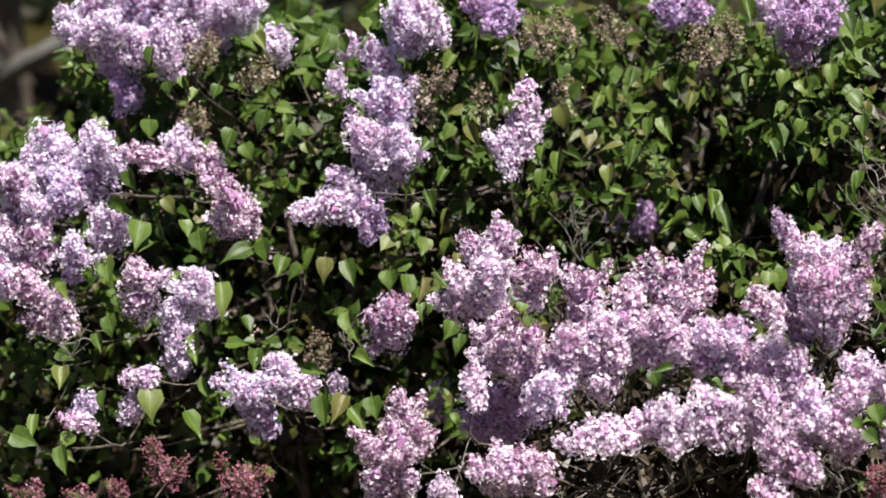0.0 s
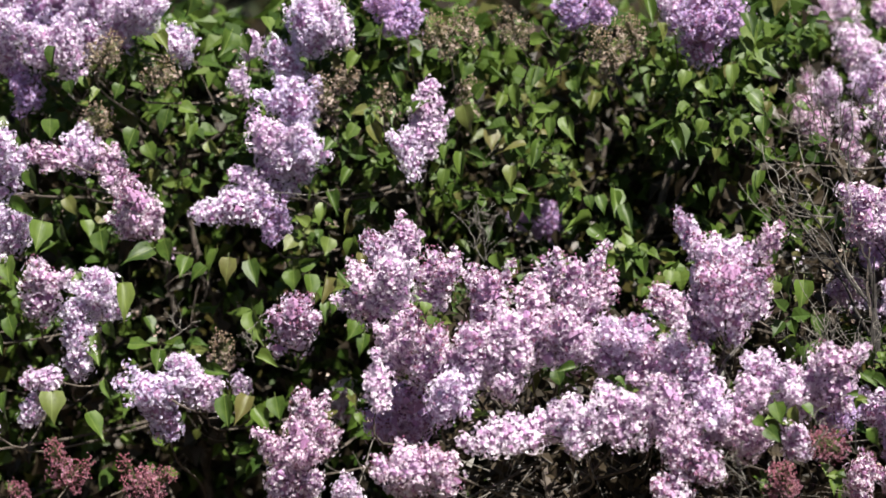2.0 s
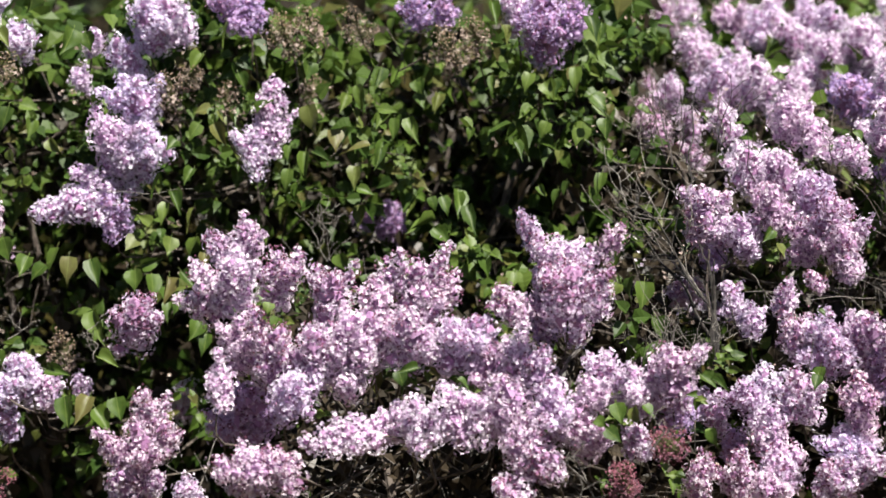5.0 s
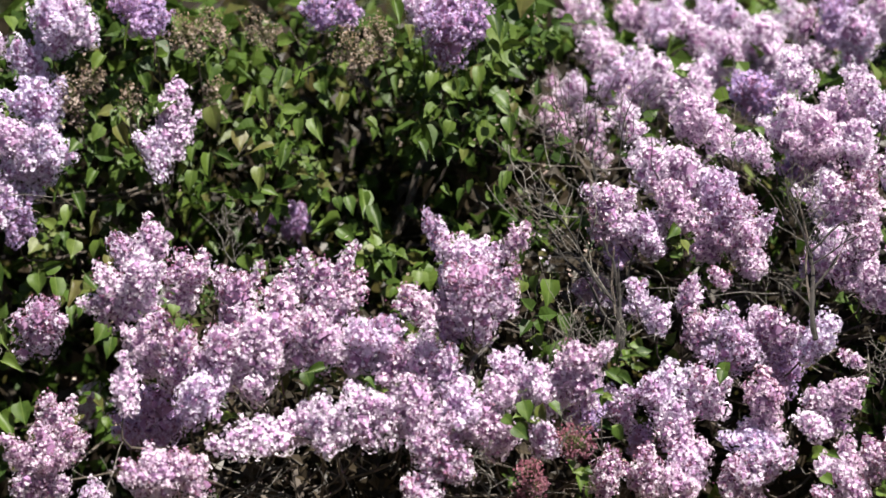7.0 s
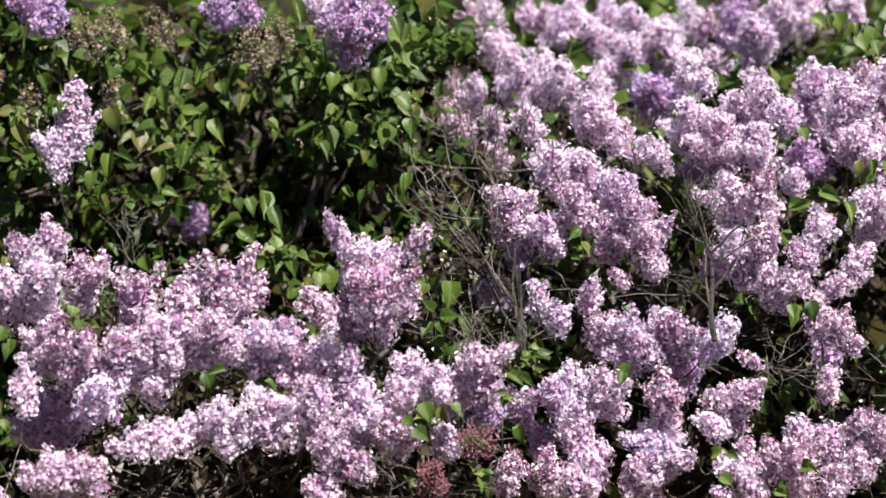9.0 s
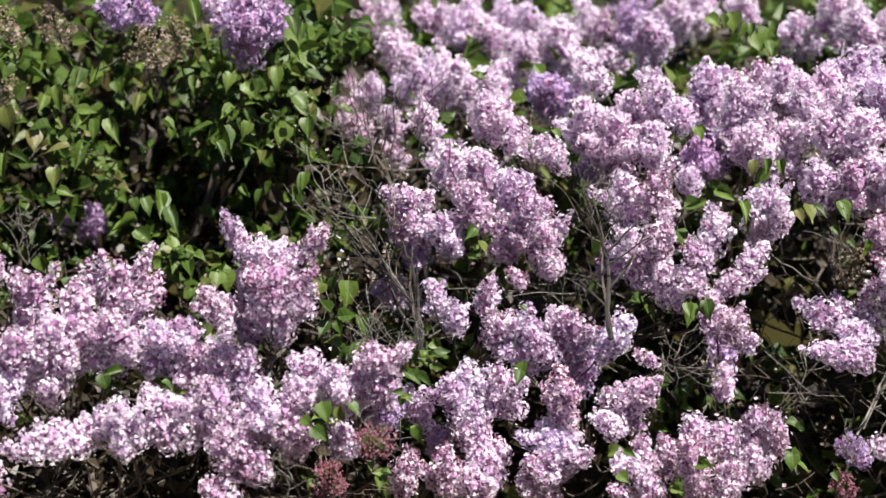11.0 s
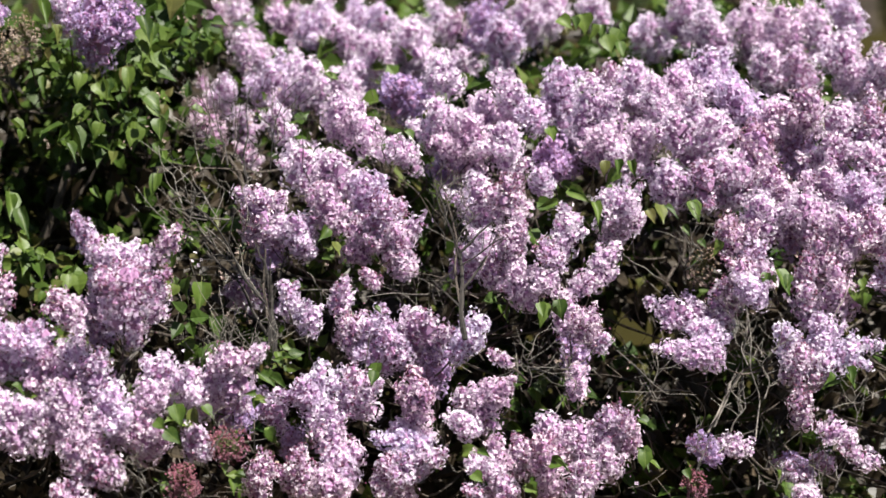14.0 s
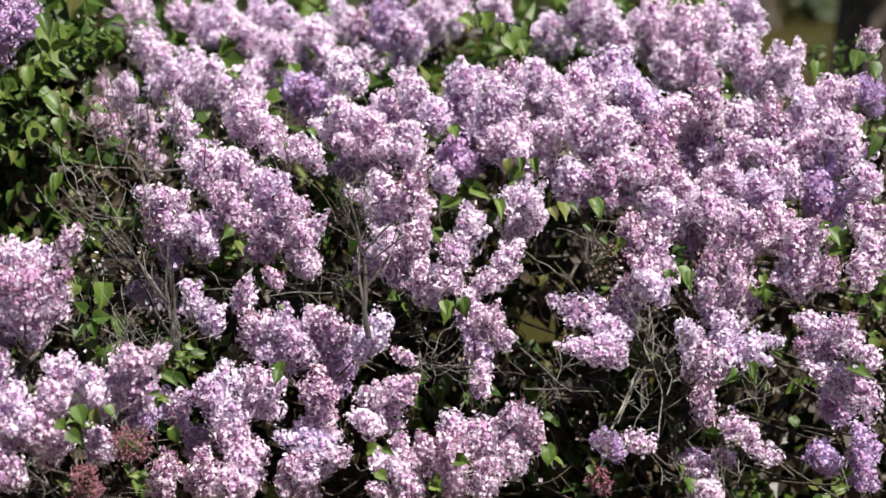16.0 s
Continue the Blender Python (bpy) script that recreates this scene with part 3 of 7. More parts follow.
bloom(LEFT, (-0.879, 5.634, 1.632), (-0.919, 5.535, 1.721), 0.104, "purple")
bloom(LEFT, (-0.848, 5.574, 1.613), (-0.840, 5.574, 1.726), 0.079, "purple")
bloom(LEFT, (-0.426, 5.675, 1.632), (-0.448, 5.591, 1.727), 0.096, "purple")
bloom(LEFT, (-0.369, 5.657, 1.634), (-0.372, 5.612, 1.718), 0.072, "purple")
bloom(LEFT, (-0.111, 5.666, 1.551), (-0.135, 5.498, 1.712), 0.173, "purple")
bloom(LEFT, (-0.186, 5.630, 1.623), (-0.198, 5.562, 1.717), 0.087, "cool")
bloom(LEFT, (-0.049, 5.652, 1.607), (-0.042, 5.589, 1.714), 0.095, "purple")
bloom(LEFT, (-0.754, 5.609, 1.568), (-0.769, 5.518, 1.657), 0.095, "faded")
bloom(LEFT, (-0.686, 5.580, 1.611), (-0.700, 5.473, 1.678), 0.094, "faded")
bloom(LEFT, (-0.570, 5.613, 1.587), (-0.601, 5.518, 1.676), 0.098, "faded")
bloom(LEFT, (-0.337, 5.600, 1.529), (-0.372, 5.489, 1.626), 0.110, "faded")
bloom(LEFT, (-0.284, 5.647, 1.568), (-0.300, 5.548, 1.650), 0.095, "faded")
bloom(LEFT, (-1.030, 5.525, 1.413), (-1.045, 5.463, 1.524), 0.095, "faded")
bloom(LEFT, (-0.892, 5.471, 1.417), (-0.902, 5.468, 1.508), 0.066, "faded")
bloom(LEFT, (-1.010, 5.503, 1.485), (-0.962, 5.436, 1.538), 0.072, "faded")
bloom(LEFT, (-1.589, 5.396, 1.553), (-1.532, 5.307, 1.627), 0.094, "faded")
bloom(LEFT, (-1.466, 5.418, 1.509), (-1.396, 5.326, 1.569), 0.094, "faded")
bloom(LEFT, (-0.717, 5.588, 1.435), (-0.685, 5.566, 1.514), 0.067, "faded")
bloom(LEFT, (-1.267, 5.291, 0.828), (-1.262, 5.219, 0.912), 0.077, "faded")
bloom(LEFT, (-1.229, 5.301, 0.749), (-1.230, 5.262, 0.804), 0.047, "cool")
bloom(LEFT, (-1.071, 5.839, 0.580), (-1.072, 5.752, 0.683), 0.093, "cool")
bloom(LEFT, (-0.564, 6.130, 1.035), (-0.531, 6.025, 1.103), 0.095, "purple")
bloom(LEFT, (-0.625, 6.083, 1.064), (-0.622, 6.010, 1.128), 0.069, "purple")
bloom(LEFT, (-0.010, 6.129, 1.068), (-0.013, 6.069, 1.137), 0.066, "purple")
bloom(LEFT, (-1.053, 5.297, 0.654), (-1.071, 5.221, 0.778), 0.102, "pink")
bloom(LEFT, (-1.080, 5.242, 0.540), (-1.063, 5.108, 0.731), 0.160, "lilac")
bloom(LEFT, (-1.044, 5.318, 0.600), (-1.021, 5.228, 0.698), 0.093, "pink")
bloom(LEFT, (-1.099, 5.292, 0.477), (-1.099, 5.101, 0.602), 0.162, "lilac")
bloom(LEFT, (-0.939, 5.229, 0.503), (-0.968, 5.128, 0.560), 0.084, "cool")
bloom(FRONT, (-0.753, 4.811, 1.159), (-0.743, 4.778, 1.263), 0.080, "lilac")
bloom(FRONT, (-0.796, 4.846, 1.142), (-0.829, 4.788, 1.225), 0.076, "pink")
bloom(FRONT, (-0.812, 4.812, 1.034), (-0.843, 4.718, 1.154), 0.110, "lilac")
bloom(FRONT, (-0.750, 4.778, 1.053), (-0.767, 4.669, 1.186), 0.123, "pale")
bloom(FRONT, (-0.686, 4.862, 1.052), (-0.677, 4.764, 1.186), 0.118, "pink")
bloom(FRONT, (-0.764, 4.777, 0.927), (-0.746, 4.696, 1.060), 0.110, "pale")
bloom(FRONT, (-0.777, 4.623, 0.868), (-0.781, 4.621, 0.993), 0.065, "pale")
bloom(FRONT, (-0.559, 4.846, 1.012), (-0.557, 4.726, 1.145), 0.126, "pink")
bloom(FRONT, (-0.373, 4.836, 1.002), (-0.362, 4.779, 1.173), 0.131, "lilac")
bloom(FRONT, (-0.439, 4.823, 1.072), (-0.444, 4.821, 1.166), 0.066, "pink")
bloom(FRONT, (-0.328, 4.803, 1.052), (-0.283, 4.808, 1.138), 0.071, "pink")
bloom(FRONT, (-0.454, 4.778, 1.024), (-0.461, 4.735, 1.130), 0.082, "lilac")
bloom(FRONT, (-0.698, 4.756, 0.907), (-0.656, 4.643, 1.046), 0.129, "pink")
bloom(FRONT, (-0.599, 4.753, 0.885), (-0.581, 4.621, 1.039), 0.142, "lilac")
bloom(FRONT, (-0.526, 4.760, 0.884), (-0.501, 4.657, 1.058), 0.142, "pale")
bloom(FRONT, (-0.468, 4.796, 0.928), (-0.469, 4.686, 1.065), 0.123, "lilac")
bloom(FRONT, (-0.382, 4.791, 0.930), (-0.383, 4.657, 1.071), 0.136, "lilac")
bloom(FRONT, (-0.298, 4.810, 0.915), (-0.291, 4.701, 1.052), 0.123, "pale")
bloom(FRONT, (-0.226, 4.827, 0.913), (-0.233, 4.721, 1.050), 0.120, "lilac")
bloom(FRONT, (-0.255, 4.790, 0.869), (-0.202, 4.714, 0.990), 0.109, "lilac")
# The purple tone of these two paints the deep shade beneath the heap.
bloom(FRONT, (-0.745, 4.883, 0.740), (-0.735, 4.747, 0.890), 0.141, "purple")
bloom(FRONT, (-0.802, 4.878, 0.752), (-0.792, 4.787, 0.862), 0.098, "purple")
bloom(FRONT, (-0.639, 4.678, 0.837), (-0.612, 4.576, 0.950), 0.107, "pale")
bloom(FRONT, (-0.431, 4.590, 0.817), (-0.592, 4.535, 0.812), 0.095, "pale")
bloom(FRONT, (-0.333, 4.689, 0.815), (-0.463, 4.595, 0.849), 0.114, "pale")
bloom(FRONT, (-0.341, 4.634, 0.791), (-0.363, 4.540, 0.914), 0.106, "pale")
bloom(FRONT, (-0.233, 4.712, 0.800), (-0.296, 4.571, 0.909), 0.127, "pale")
bloom(FRONT, (-0.150, 4.729, 0.798), (-0.193, 4.609, 0.939), 0.128, "lilac")
bloom(FRONT, (-0.141, 4.813, 0.879), (-0.173, 4.696, 1.006), 0.120, "pale")
bloom(FRONT, (-0.085, 4.760, 0.866), (-0.108, 4.663, 1.001), 0.115, "lilac")
bloom(FRONT, (-0.061, 4.733, 0.799), (-0.077, 4.608, 0.917), 0.118, "pale")
bloom(FRONT, (0.004, 4.726, 0.752), (-0.020, 4.617, 0.880), 0.115, "lilac")
bloom(FRONT, (-0.125, 4.677, 0.725), (-0.145, 4.560, 0.843), 0.114, "lilac")
bloom(FRONT, (-0.615, 4.530, 0.749), (-0.773, 4.480, 0.778), 0.098, "lilac")
bloom(FRONT, (-0.704, 4.603, 0.689), (-0.712, 4.492, 0.798), 0.107, "lilac")
bloom(FRONT, (-0.627, 4.568, 0.691), (-0.633, 4.493, 0.800), 0.090, "pink")
bloom(FRONT, (-0.129, 4.615, 0.683), (-0.196, 4.524, 0.737), 0.082, "pink")
bloom(FRONT, (-0.071, 4.656, 0.719), (-0.111, 4.560, 0.808), 0.091, "pink")
bloom(FRONT, (-0.117, 4.860, 1.176), (-0.153, 4.820, 1.268), 0.053, "lilac")
bloom(FRONT, (-0.070, 4.866, 1.093), (-0.111, 4.783, 1.216), 0.107, "lilac")
bloom(FRONT, (-0.052, 4.880, 1.067), (-0.055, 4.840, 1.189), 0.102, "pale")
bloom(FRONT, (-0.018, 4.840, 1.117), (0.004, 4.800, 1.199), 0.072, "lilac")
bloom(FRONT, (-0.070, 4.913, 1.011), (-0.071, 4.757, 1.142), 0.145, "lilac")
bloom(FRONT, (-0.152, 4.795, 1.030), (-0.198, 4.731, 1.114), 0.079, "pink")
bloom(FRONT, (0.008, 4.792, 1.044), (0.040, 4.743, 1.120), 0.071, "lilac")
bloom(FRONT, (-0.027, 4.785, 0.987), (-0.021, 4.734, 1.049), 0.057, "lilac")
bloom(FRONT, (-0.095, 4.909, 0.974), (-0.106, 4.836, 1.068), 0.084, "purple")
bloom(FRONT, (0.044, 4.726, 0.875), (0.032, 4.679, 0.991), 0.089, "lilac")
bloom(FRONT, (0.118, 4.772, 0.841), (0.079, 4.665, 0.961), 0.115, "pale")
bloom(FRONT, (0.179, 4.761, 0.868), (0.162, 4.655, 1.011), 0.124, "lilac")
bloom(FRONT, (0.198, 4.856, 0.797), (0.180, 4.744, 0.902), 0.108, "purple")
bloom(FRONT, (0.020, 4.728, 0.850), (-0.007, 4.634, 0.936), 0.092, "pale")
bloom(FRONT, (0.189, 4.699, 0.769), (0.138, 4.614, 0.819), 0.078, "red")
bloom(FRONT, (0.079, 4.624, 0.689), (0.072, 4.548, 0.772), 0.077, "red")
bloom(FRONT, (0.116, 4.686, 0.760), (0.097, 4.615, 0.841), 0.075, "lilac")
bloom(RIGHT, (0.157, 6.486, 1.523), (0.122, 6.385, 1.632), 0.106, "pink")
bloom(RIGHT, (0.191, 6.532, 1.577), (0.203, 6.417, 1.671), 0.103, "pink")
bloom(RIGHT, (0.281, 6.638, 1.565), (0.255, 6.532, 1.684), 0.113, "pale")
bloom(RIGHT, (0.318, 6.278, 1.479), (0.255, 6.134, 1.596), 0.134, "pale")
bloom(RIGHT, (0.422, 6.548, 1.504), (0.362, 6.390, 1.657), 0.158, "pale")
bloom(RIGHT, (0.490, 6.465, 1.488), (0.453, 6.316, 1.652), 0.155, "pale")
bloom(RIGHT, (0.577, 6.444, 1.526), (0.543, 6.247, 1.623), 0.155, "pale")
bloom(RIGHT, (0.679, 6.486, 1.556), (0.655, 6.396, 1.673), 0.103, "pale")
bloom(RIGHT, (0.756, 6.310, 1.549), (0.715, 6.107, 1.616), 0.152, "pale")
bloom(RIGHT, (0.872, 6.573, 1.569), (0.831, 6.486, 1.687), 0.105, "pale")
bloom(RIGHT, (0.680, 6.339, 1.469), (0.625, 6.127, 1.582), 0.169, "pale")
bloom(RIGHT, (0.776, 6.335, 1.461), (0.734, 6.139, 1.562), 0.156, "pale")
bloom(RIGHT, (0.456, 6.109, 1.415), (0.426, 5.925, 1.527), 0.151, "pale")
bloom(RIGHT, (0.367, 6.153, 1.387), (0.325, 5.976, 1.510), 0.152, "pale")
bloom(RIGHT, (0.552, 6.153, 1.402), (0.507, 5.989, 1.500), 0.135, "pale")
bloom(RIGHT, (0.166, 6.295, 1.359), (0.151, 6.219, 1.482), 0.100, "pink")
bloom(RIGHT, (0.195, 5.981, 1.308), (0.130, 5.978, 1.433), 0.096, "pink")
bloom(RIGHT, (0.297, 5.970, 1.233), (0.230, 5.916, 1.314), 0.080, "pink")
bloom(RIGHT, (0.942, 6.281, 1.550), (0.908, 6.176, 1.680), 0.119, "purple")
bloom(RIGHT, (0.888, 6.346, 1.548), (0.855, 6.242, 1.654), 0.105, "pink")
bloom(RIGHT, (0.990, 6.178, 1.513), (0.949, 6.038, 1.647), 0.136, "pale")
bloom(RIGHT, (1.092, 6.400, 1.560), (1.047, 6.252, 1.687), 0.138, "pale")
bloom(RIGHT, (1.183, 6.477, 1.606), (1.123, 6.323, 1.724), 0.140, "pale")
bloom(RIGHT, (1.270, 6.261, 1.619), (1.228, 6.144, 1.704), 0.104, "pale")
bloom(RIGHT, (0.690, 5.868, 1.408), (0.640, 5.690, 1.500), 0.141, "purple")
bloom(RIGHT, (0.754, 5.576, 1.486), (0.694, 5.454, 1.570), 0.107, "pale")
bloom(RIGHT, (0.482, 5.504, 1.372), (0.455, 5.364, 1.477), 0.121, "pale")
bloom(RIGHT, (0.557, 5.427, 1.349), (0.491, 5.317, 1.440), 0.105, "pale")
bloom(RIGHT, (0.650, 5.370, 1.313), (0.567, 5.265, 1.391), 0.100, "pale")
bloom(RIGHT, (0.338, 5.435, 1.371), (0.304, 5.337, 1.454), 0.089, "pale")
bloom(RIGHT, (0.725, 5.443, 1.348), (0.679, 5.299, 1.472), 0.132, "pale")
bloom(RIGHT, (0.810, 5.449, 1.292), (0.754, 5.277, 1.441), 0.158, "pale")
bloom(RIGHT, (0.867, 5.546, 1.385), (0.802, 5.405, 1.485), 0.123, "pale")
bloom(RIGHT, (0.769, 5.552, 1.249), (0.731, 5.387, 1.359), 0.139, "purple")
bloom(RIGHT, (0.882, 5.367, 1.310), (0.842, 5.237, 1.423), 0.119, "pale")
bloom(RIGHT, (0.892, 5.450, 1.449), (0.857, 5.343, 1.519), 0.091, "pale")
bloom(RIGHT, (0.963, 5.451, 1.394), (0.911, 5.323, 1.470), 0.106, "pale")
bloom(RIGHT, (1.027, 5.518, 1.406), (0.999, 5.385, 1.548), 0.136, "pale")
bloom(RIGHT, (1.088, 5.394, 1.348), (1.047, 5.282, 1.528), 0.148, "pale")
bloom(RIGHT, (1.083, 5.658, 1.333), (1.068, 5.513, 1.443), 0.126, "purple")
bloom(RIGHT, (1.180, 5.568, 1.440), (1.133, 5.444, 1.561), 0.121, "pink")
bloom(RIGHT, (1.126, 5.297, 1.312), (1.068, 5.172, 1.427), 0.118, "pale")
bloom(RIGHT, (1.015, 5.435, 1.285), (0.961, 5.290, 1.379), 0.121, "purple")
bloom(RIGHT, (0.421, 5.396, 1.234), (0.352, 5.233, 1.359), 0.145, "pale")
bloom(RIGHT, (0.461, 5.376, 1.234), (0.431, 5.228, 1.360), 0.133, "pale")
bloom(RIGHT, (0.305, 5.262, 1.145), (0.215, 5.170, 1.214), 0.096, "pink")
bloom(RIGHT, (0.290, 5.275, 1.171), (0.255, 5.122, 1.276), 0.127, "lilac")
bloom(RIGHT, (0.375, 5.292, 1.110), (0.338, 5.160, 1.212), 0.113, "pale")
bloom(RIGHT, (0.442, 5.305, 1.163), (0.403, 5.161, 1.285), 0.128, "lilac")
bloom(RIGHT, (0.539, 5.334, 1.187), (0.497, 5.189, 1.308), 0.129, "pale")
bloom(RIGHT, (0.584, 5.240, 1.135), (0.540, 5.089, 1.270), 0.138, "pink")
bloom(RIGHT, (0.505, 5.248, 1.107), (0.479, 5.143, 1.194), 0.092, "lilac")
bloom(RIGHT, (0.597, 5.225, 1.079), (0.566, 5.103, 1.200), 0.115, "lilac")
bloom(RIGHT, (0.613, 5.179, 1.086), (0.581, 5.111, 1.135), 0.059, "lilac")
bloom(RIGHT, (0.294, 5.287, 1.088), (0.273, 5.199, 1.160), 0.077, "purple")
bloom(RIGHT, (0.806, 5.313, 1.175), (0.755, 5.172, 1.308), 0.132, "pale")
bloom(RIGHT, (0.860, 5.219, 1.198), (0.823, 5.101, 1.315), 0.113, "pink")
bloom(RIGHT, (0.793, 5.199, 1.083), (0.773, 5.100, 1.200), 0.102, "pale")
bloom(RIGHT, (0.762, 5.276, 1.048), (0.738, 5.214, 1.145), 0.078, "purple")
bloom(RIGHT, (0.859, 5.116, 1.112), (0.814, 5.032, 1.209), 0.088, "lilac")
bloom(RIGHT, (0.824, 5.138, 1.052), (0.783, 5.071, 1.139), 0.076, "pink")
bloom(RIGHT, (0.874, 5.115, 1.020), (0.840, 5.004, 1.123), 0.101, "pale")
bloom(RIGHT, (0.936, 5.081, 1.055), (0.881, 4.999, 1.107), 0.072, "pale")
bloom(RIGHT, (0.934, 5.128, 1.123), (0.997, 5.080, 1.229), 0.094, "pale")
bloom(RIGHT, (0.943, 5.052, 1.112), (0.887, 5.001, 1.174), 0.062, "pink")
bloom(RIGHT, (0.951, 5.287, 1.263), (0.918, 5.203, 1.320), 0.071, "pale")
bloom(RIGHT, (1.111, 5.201, 1.153), (1.069, 5.092, 1.281), 0.114, "pale")
bloom(RIGHT, (1.015, 5.055, 1.055), (1.083, 5.049, 1.166), 0.075, "pale")
bloom(RIGHT, (0.955, 5.022, 1.048), (1.014, 4.983, 1.097), 0.062, "lilac")
bloom(RIGHT, (0.954, 4.978, 0.964), (0.949, 4.977, 1.075), 0.074, "lilac")
bloom(RIGHT, (1.008, 4.989, 0.949), (0.959, 4.892, 1.031), 0.087, "pink")
bloom(RIGHT, (0.996, 5.114, 0.846), (0.995, 5.067, 0.956), 0.079, "purple")
bloom(RIGHT, (0.964, 4.891, 0.839), (0.947, 4.845, 0.919), 0.060, "pale")
bloom(RIGHT, (1.018, 4.982, 0.931), (1.032, 4.930, 0.969), 0.047, "pink")
bloom(RIGHT, (0.437, 5.089, 1.004), (0.448, 5.042, 1.088), 0.064, "lilac")
bloom(RIGHT, (0.528, 5.162, 1.052), (0.500, 5.107, 1.096), 0.049, "pink")
bloom(RIGHT, (0.345, 5.223, 0.976), (0.313, 5.149, 1.061), 0.076, "lilac")
bloom(RIGHT, (0.375, 5.080, 0.953), (0.355, 5.037, 1.039), 0.064, "cool")
bloom(RIGHT, (0.465, 5.073, 0.926), (0.434, 5.025, 1.028), 0.077, "pink")
bloom(RIGHT, (0.312, 5.658, 0.917), (0.192, 5.550, 0.983), 0.113, "cool")
bloom(RIGHT, (0.651, 5.122, 0.896), (0.607, 4.965, 1.023), 0.136, "lilac")
bloom(RIGHT, (0.532, 5.092, 0.901), (0.491, 4.981, 1.008), 0.103, "cool")
bloom(RIGHT, (0.715, 5.001, 0.938), (0.752, 4.907, 1.007), 0.084, "cool")
bloom(RIGHT, (0.688, 4.983, 0.916), (0.737, 4.906, 0.971), 0.073, "cool")
bloom(RIGHT, (0.568, 5.055, 0.882), (0.527, 4.927, 0.991), 0.113, "lilac")
bloom(RIGHT, (0.488, 5.066, 0.906), (0.454, 4.984, 1.007), 0.087, "pink")
bloom(RIGHT, (0.671, 5.138, 0.812), (0.640, 5.039, 0.932), 0.102, "purple")
bloom(RIGHT, (0.813, 4.939, 0.907), (0.762, 4.918, 0.937), 0.041, "pink")
bloom(RIGHT, (0.607, 4.932, 0.771), (0.582, 4.845, 0.918), 0.111, "pink")
bloom(RIGHT, (0.414, 5.060, 0.796), (0.379, 4.955, 0.912), 0.102, "cool")
bloom(RIGHT, (0.487, 5.003, 0.782), (0.449, 4.889, 0.909), 0.112, "lilac")
bloom(RIGHT, (0.294, 5.011, 0.754), (0.251, 4.929, 0.852), 0.086, "lilac")
bloom(RIGHT, (0.371, 5.002, 0.787), (0.336, 4.892, 0.888), 0.099, "lilac")
bloom(RIGHT, (0.378, 4.959, 0.744), (0.402, 4.868, 0.836), 0.086, "pale")
bloom(RIGHT, (0.620, 4.890, 0.724), (0.495, 4.878, 0.757), 0.084, "cool")
bloom(RIGHT, (0.633, 4.954, 0.732), (0.543, 4.897, 0.779), 0.073, "pale")
bloom(RIGHT, (0.584, 4.833, 0.670), (0.496, 4.761, 0.734), 0.082, "pink")
bloom(RIGHT, (0.594, 4.831, 0.696), (0.653, 4.764, 0.745), 0.070, "lilac")
bloom(RIGHT, (0.536, 4.860, 0.625), (0.512, 4.768, 0.719), 0.085, "pink")
bloom(RIGHT, (0.458, 4.954, 0.680), (0.370, 4.856, 0.788), 0.107, "lilac")
bloom(RIGHT, (0.342, 5.076, 0.678), (0.316, 4.988, 0.749), 0.075, "purple")
bloom(RIGHT, (0.445, 4.947, 0.630), (0.395, 4.819, 0.736), 0.111, "lilac")
bloom(RIGHT, (0.353, 4.910, 0.613), (0.320, 4.813, 0.735), 0.100, "pink")
bloom(RIGHT, (0.250, 4.873, 0.623), (0.230, 4.792, 0.727), 0.085, "pink")
bloom(RIGHT, (0.423, 4.841, 0.621), (0.363, 4.725, 0.705), 0.099, "pale")
bloom(RIGHT, (0.576, 4.878, 0.608), (0.540, 4.794, 0.678), 0.073, "lilac")
bloom(RIGHT, (0.731, 4.882, 0.761), (0.669, 4.808, 0.816), 0.069, "pale")
bloom(RIGHT, (0.761, 4.954, 0.753), (0.736, 4.870, 0.851), 0.084, "pale")
bloom(RIGHT, (0.752, 4.904, 0.833), (0.810, 4.837, 0.889), 0.073, "lilac")
bloom(RIGHT, (0.726, 4.967, 0.794), (0.700, 4.900, 0.858), 0.061, "lilac")
bloom(RIGHT, (0.776, 4.833, 0.686), (0.758, 4.772, 0.781), 0.073, "lilac")
bloom(RIGHT, (0.759, 4.823, 0.638), (0.731, 4.738, 0.739), 0.085, "pale")
bloom(RIGHT, (0.846, 4.897, 0.654), (0.815, 4.815, 0.759), 0.086, "pink")
bloom(RIGHT, (0.802, 4.834, 0.618), (0.756, 4.733, 0.692), 0.085, "lilac")
bloom(RIGHT, (0.933, 4.895, 0.706), (0.865, 4.818, 0.822), 0.096, "pale")
bloom(RIGHT, (0.996, 4.893, 0.710), (0.916, 4.767, 0.795), 0.107, "lilac")
bloom(RIGHT, (0.896, 4.827, 0.684), (0.849, 4.718, 0.781), 0.097, "pink")
bloom(RIGHT, (1.039, 4.856, 0.731), (1.008, 4.785, 0.837), 0.084, "pink")
bloom(RIGHT, (1.083, 4.883, 0.712), (1.047, 4.788, 0.803), 0.086, "lilac")
bloom(RIGHT, (1.036, 4.836, 0.668), (0.993, 4.759, 0.746), 0.073, "lilac")
bloom(RIGHT, (0.966, 4.795, 0.653), (0.946, 4.715, 0.731), 0.073, "pink")
bloom(RIGHT, (0.906, 4.852, 0.613), (0.872, 4.765, 0.687), 0.075, "pale")
bloom(RIGHT, (0.956, 4.787, 0.629), (0.928, 4.715, 0.690), 0.062, "lilac")
bloom(RIGHT, (0.730, 4.769, 0.635), (0.682, 4.729, 0.671), 0.045, "pink")
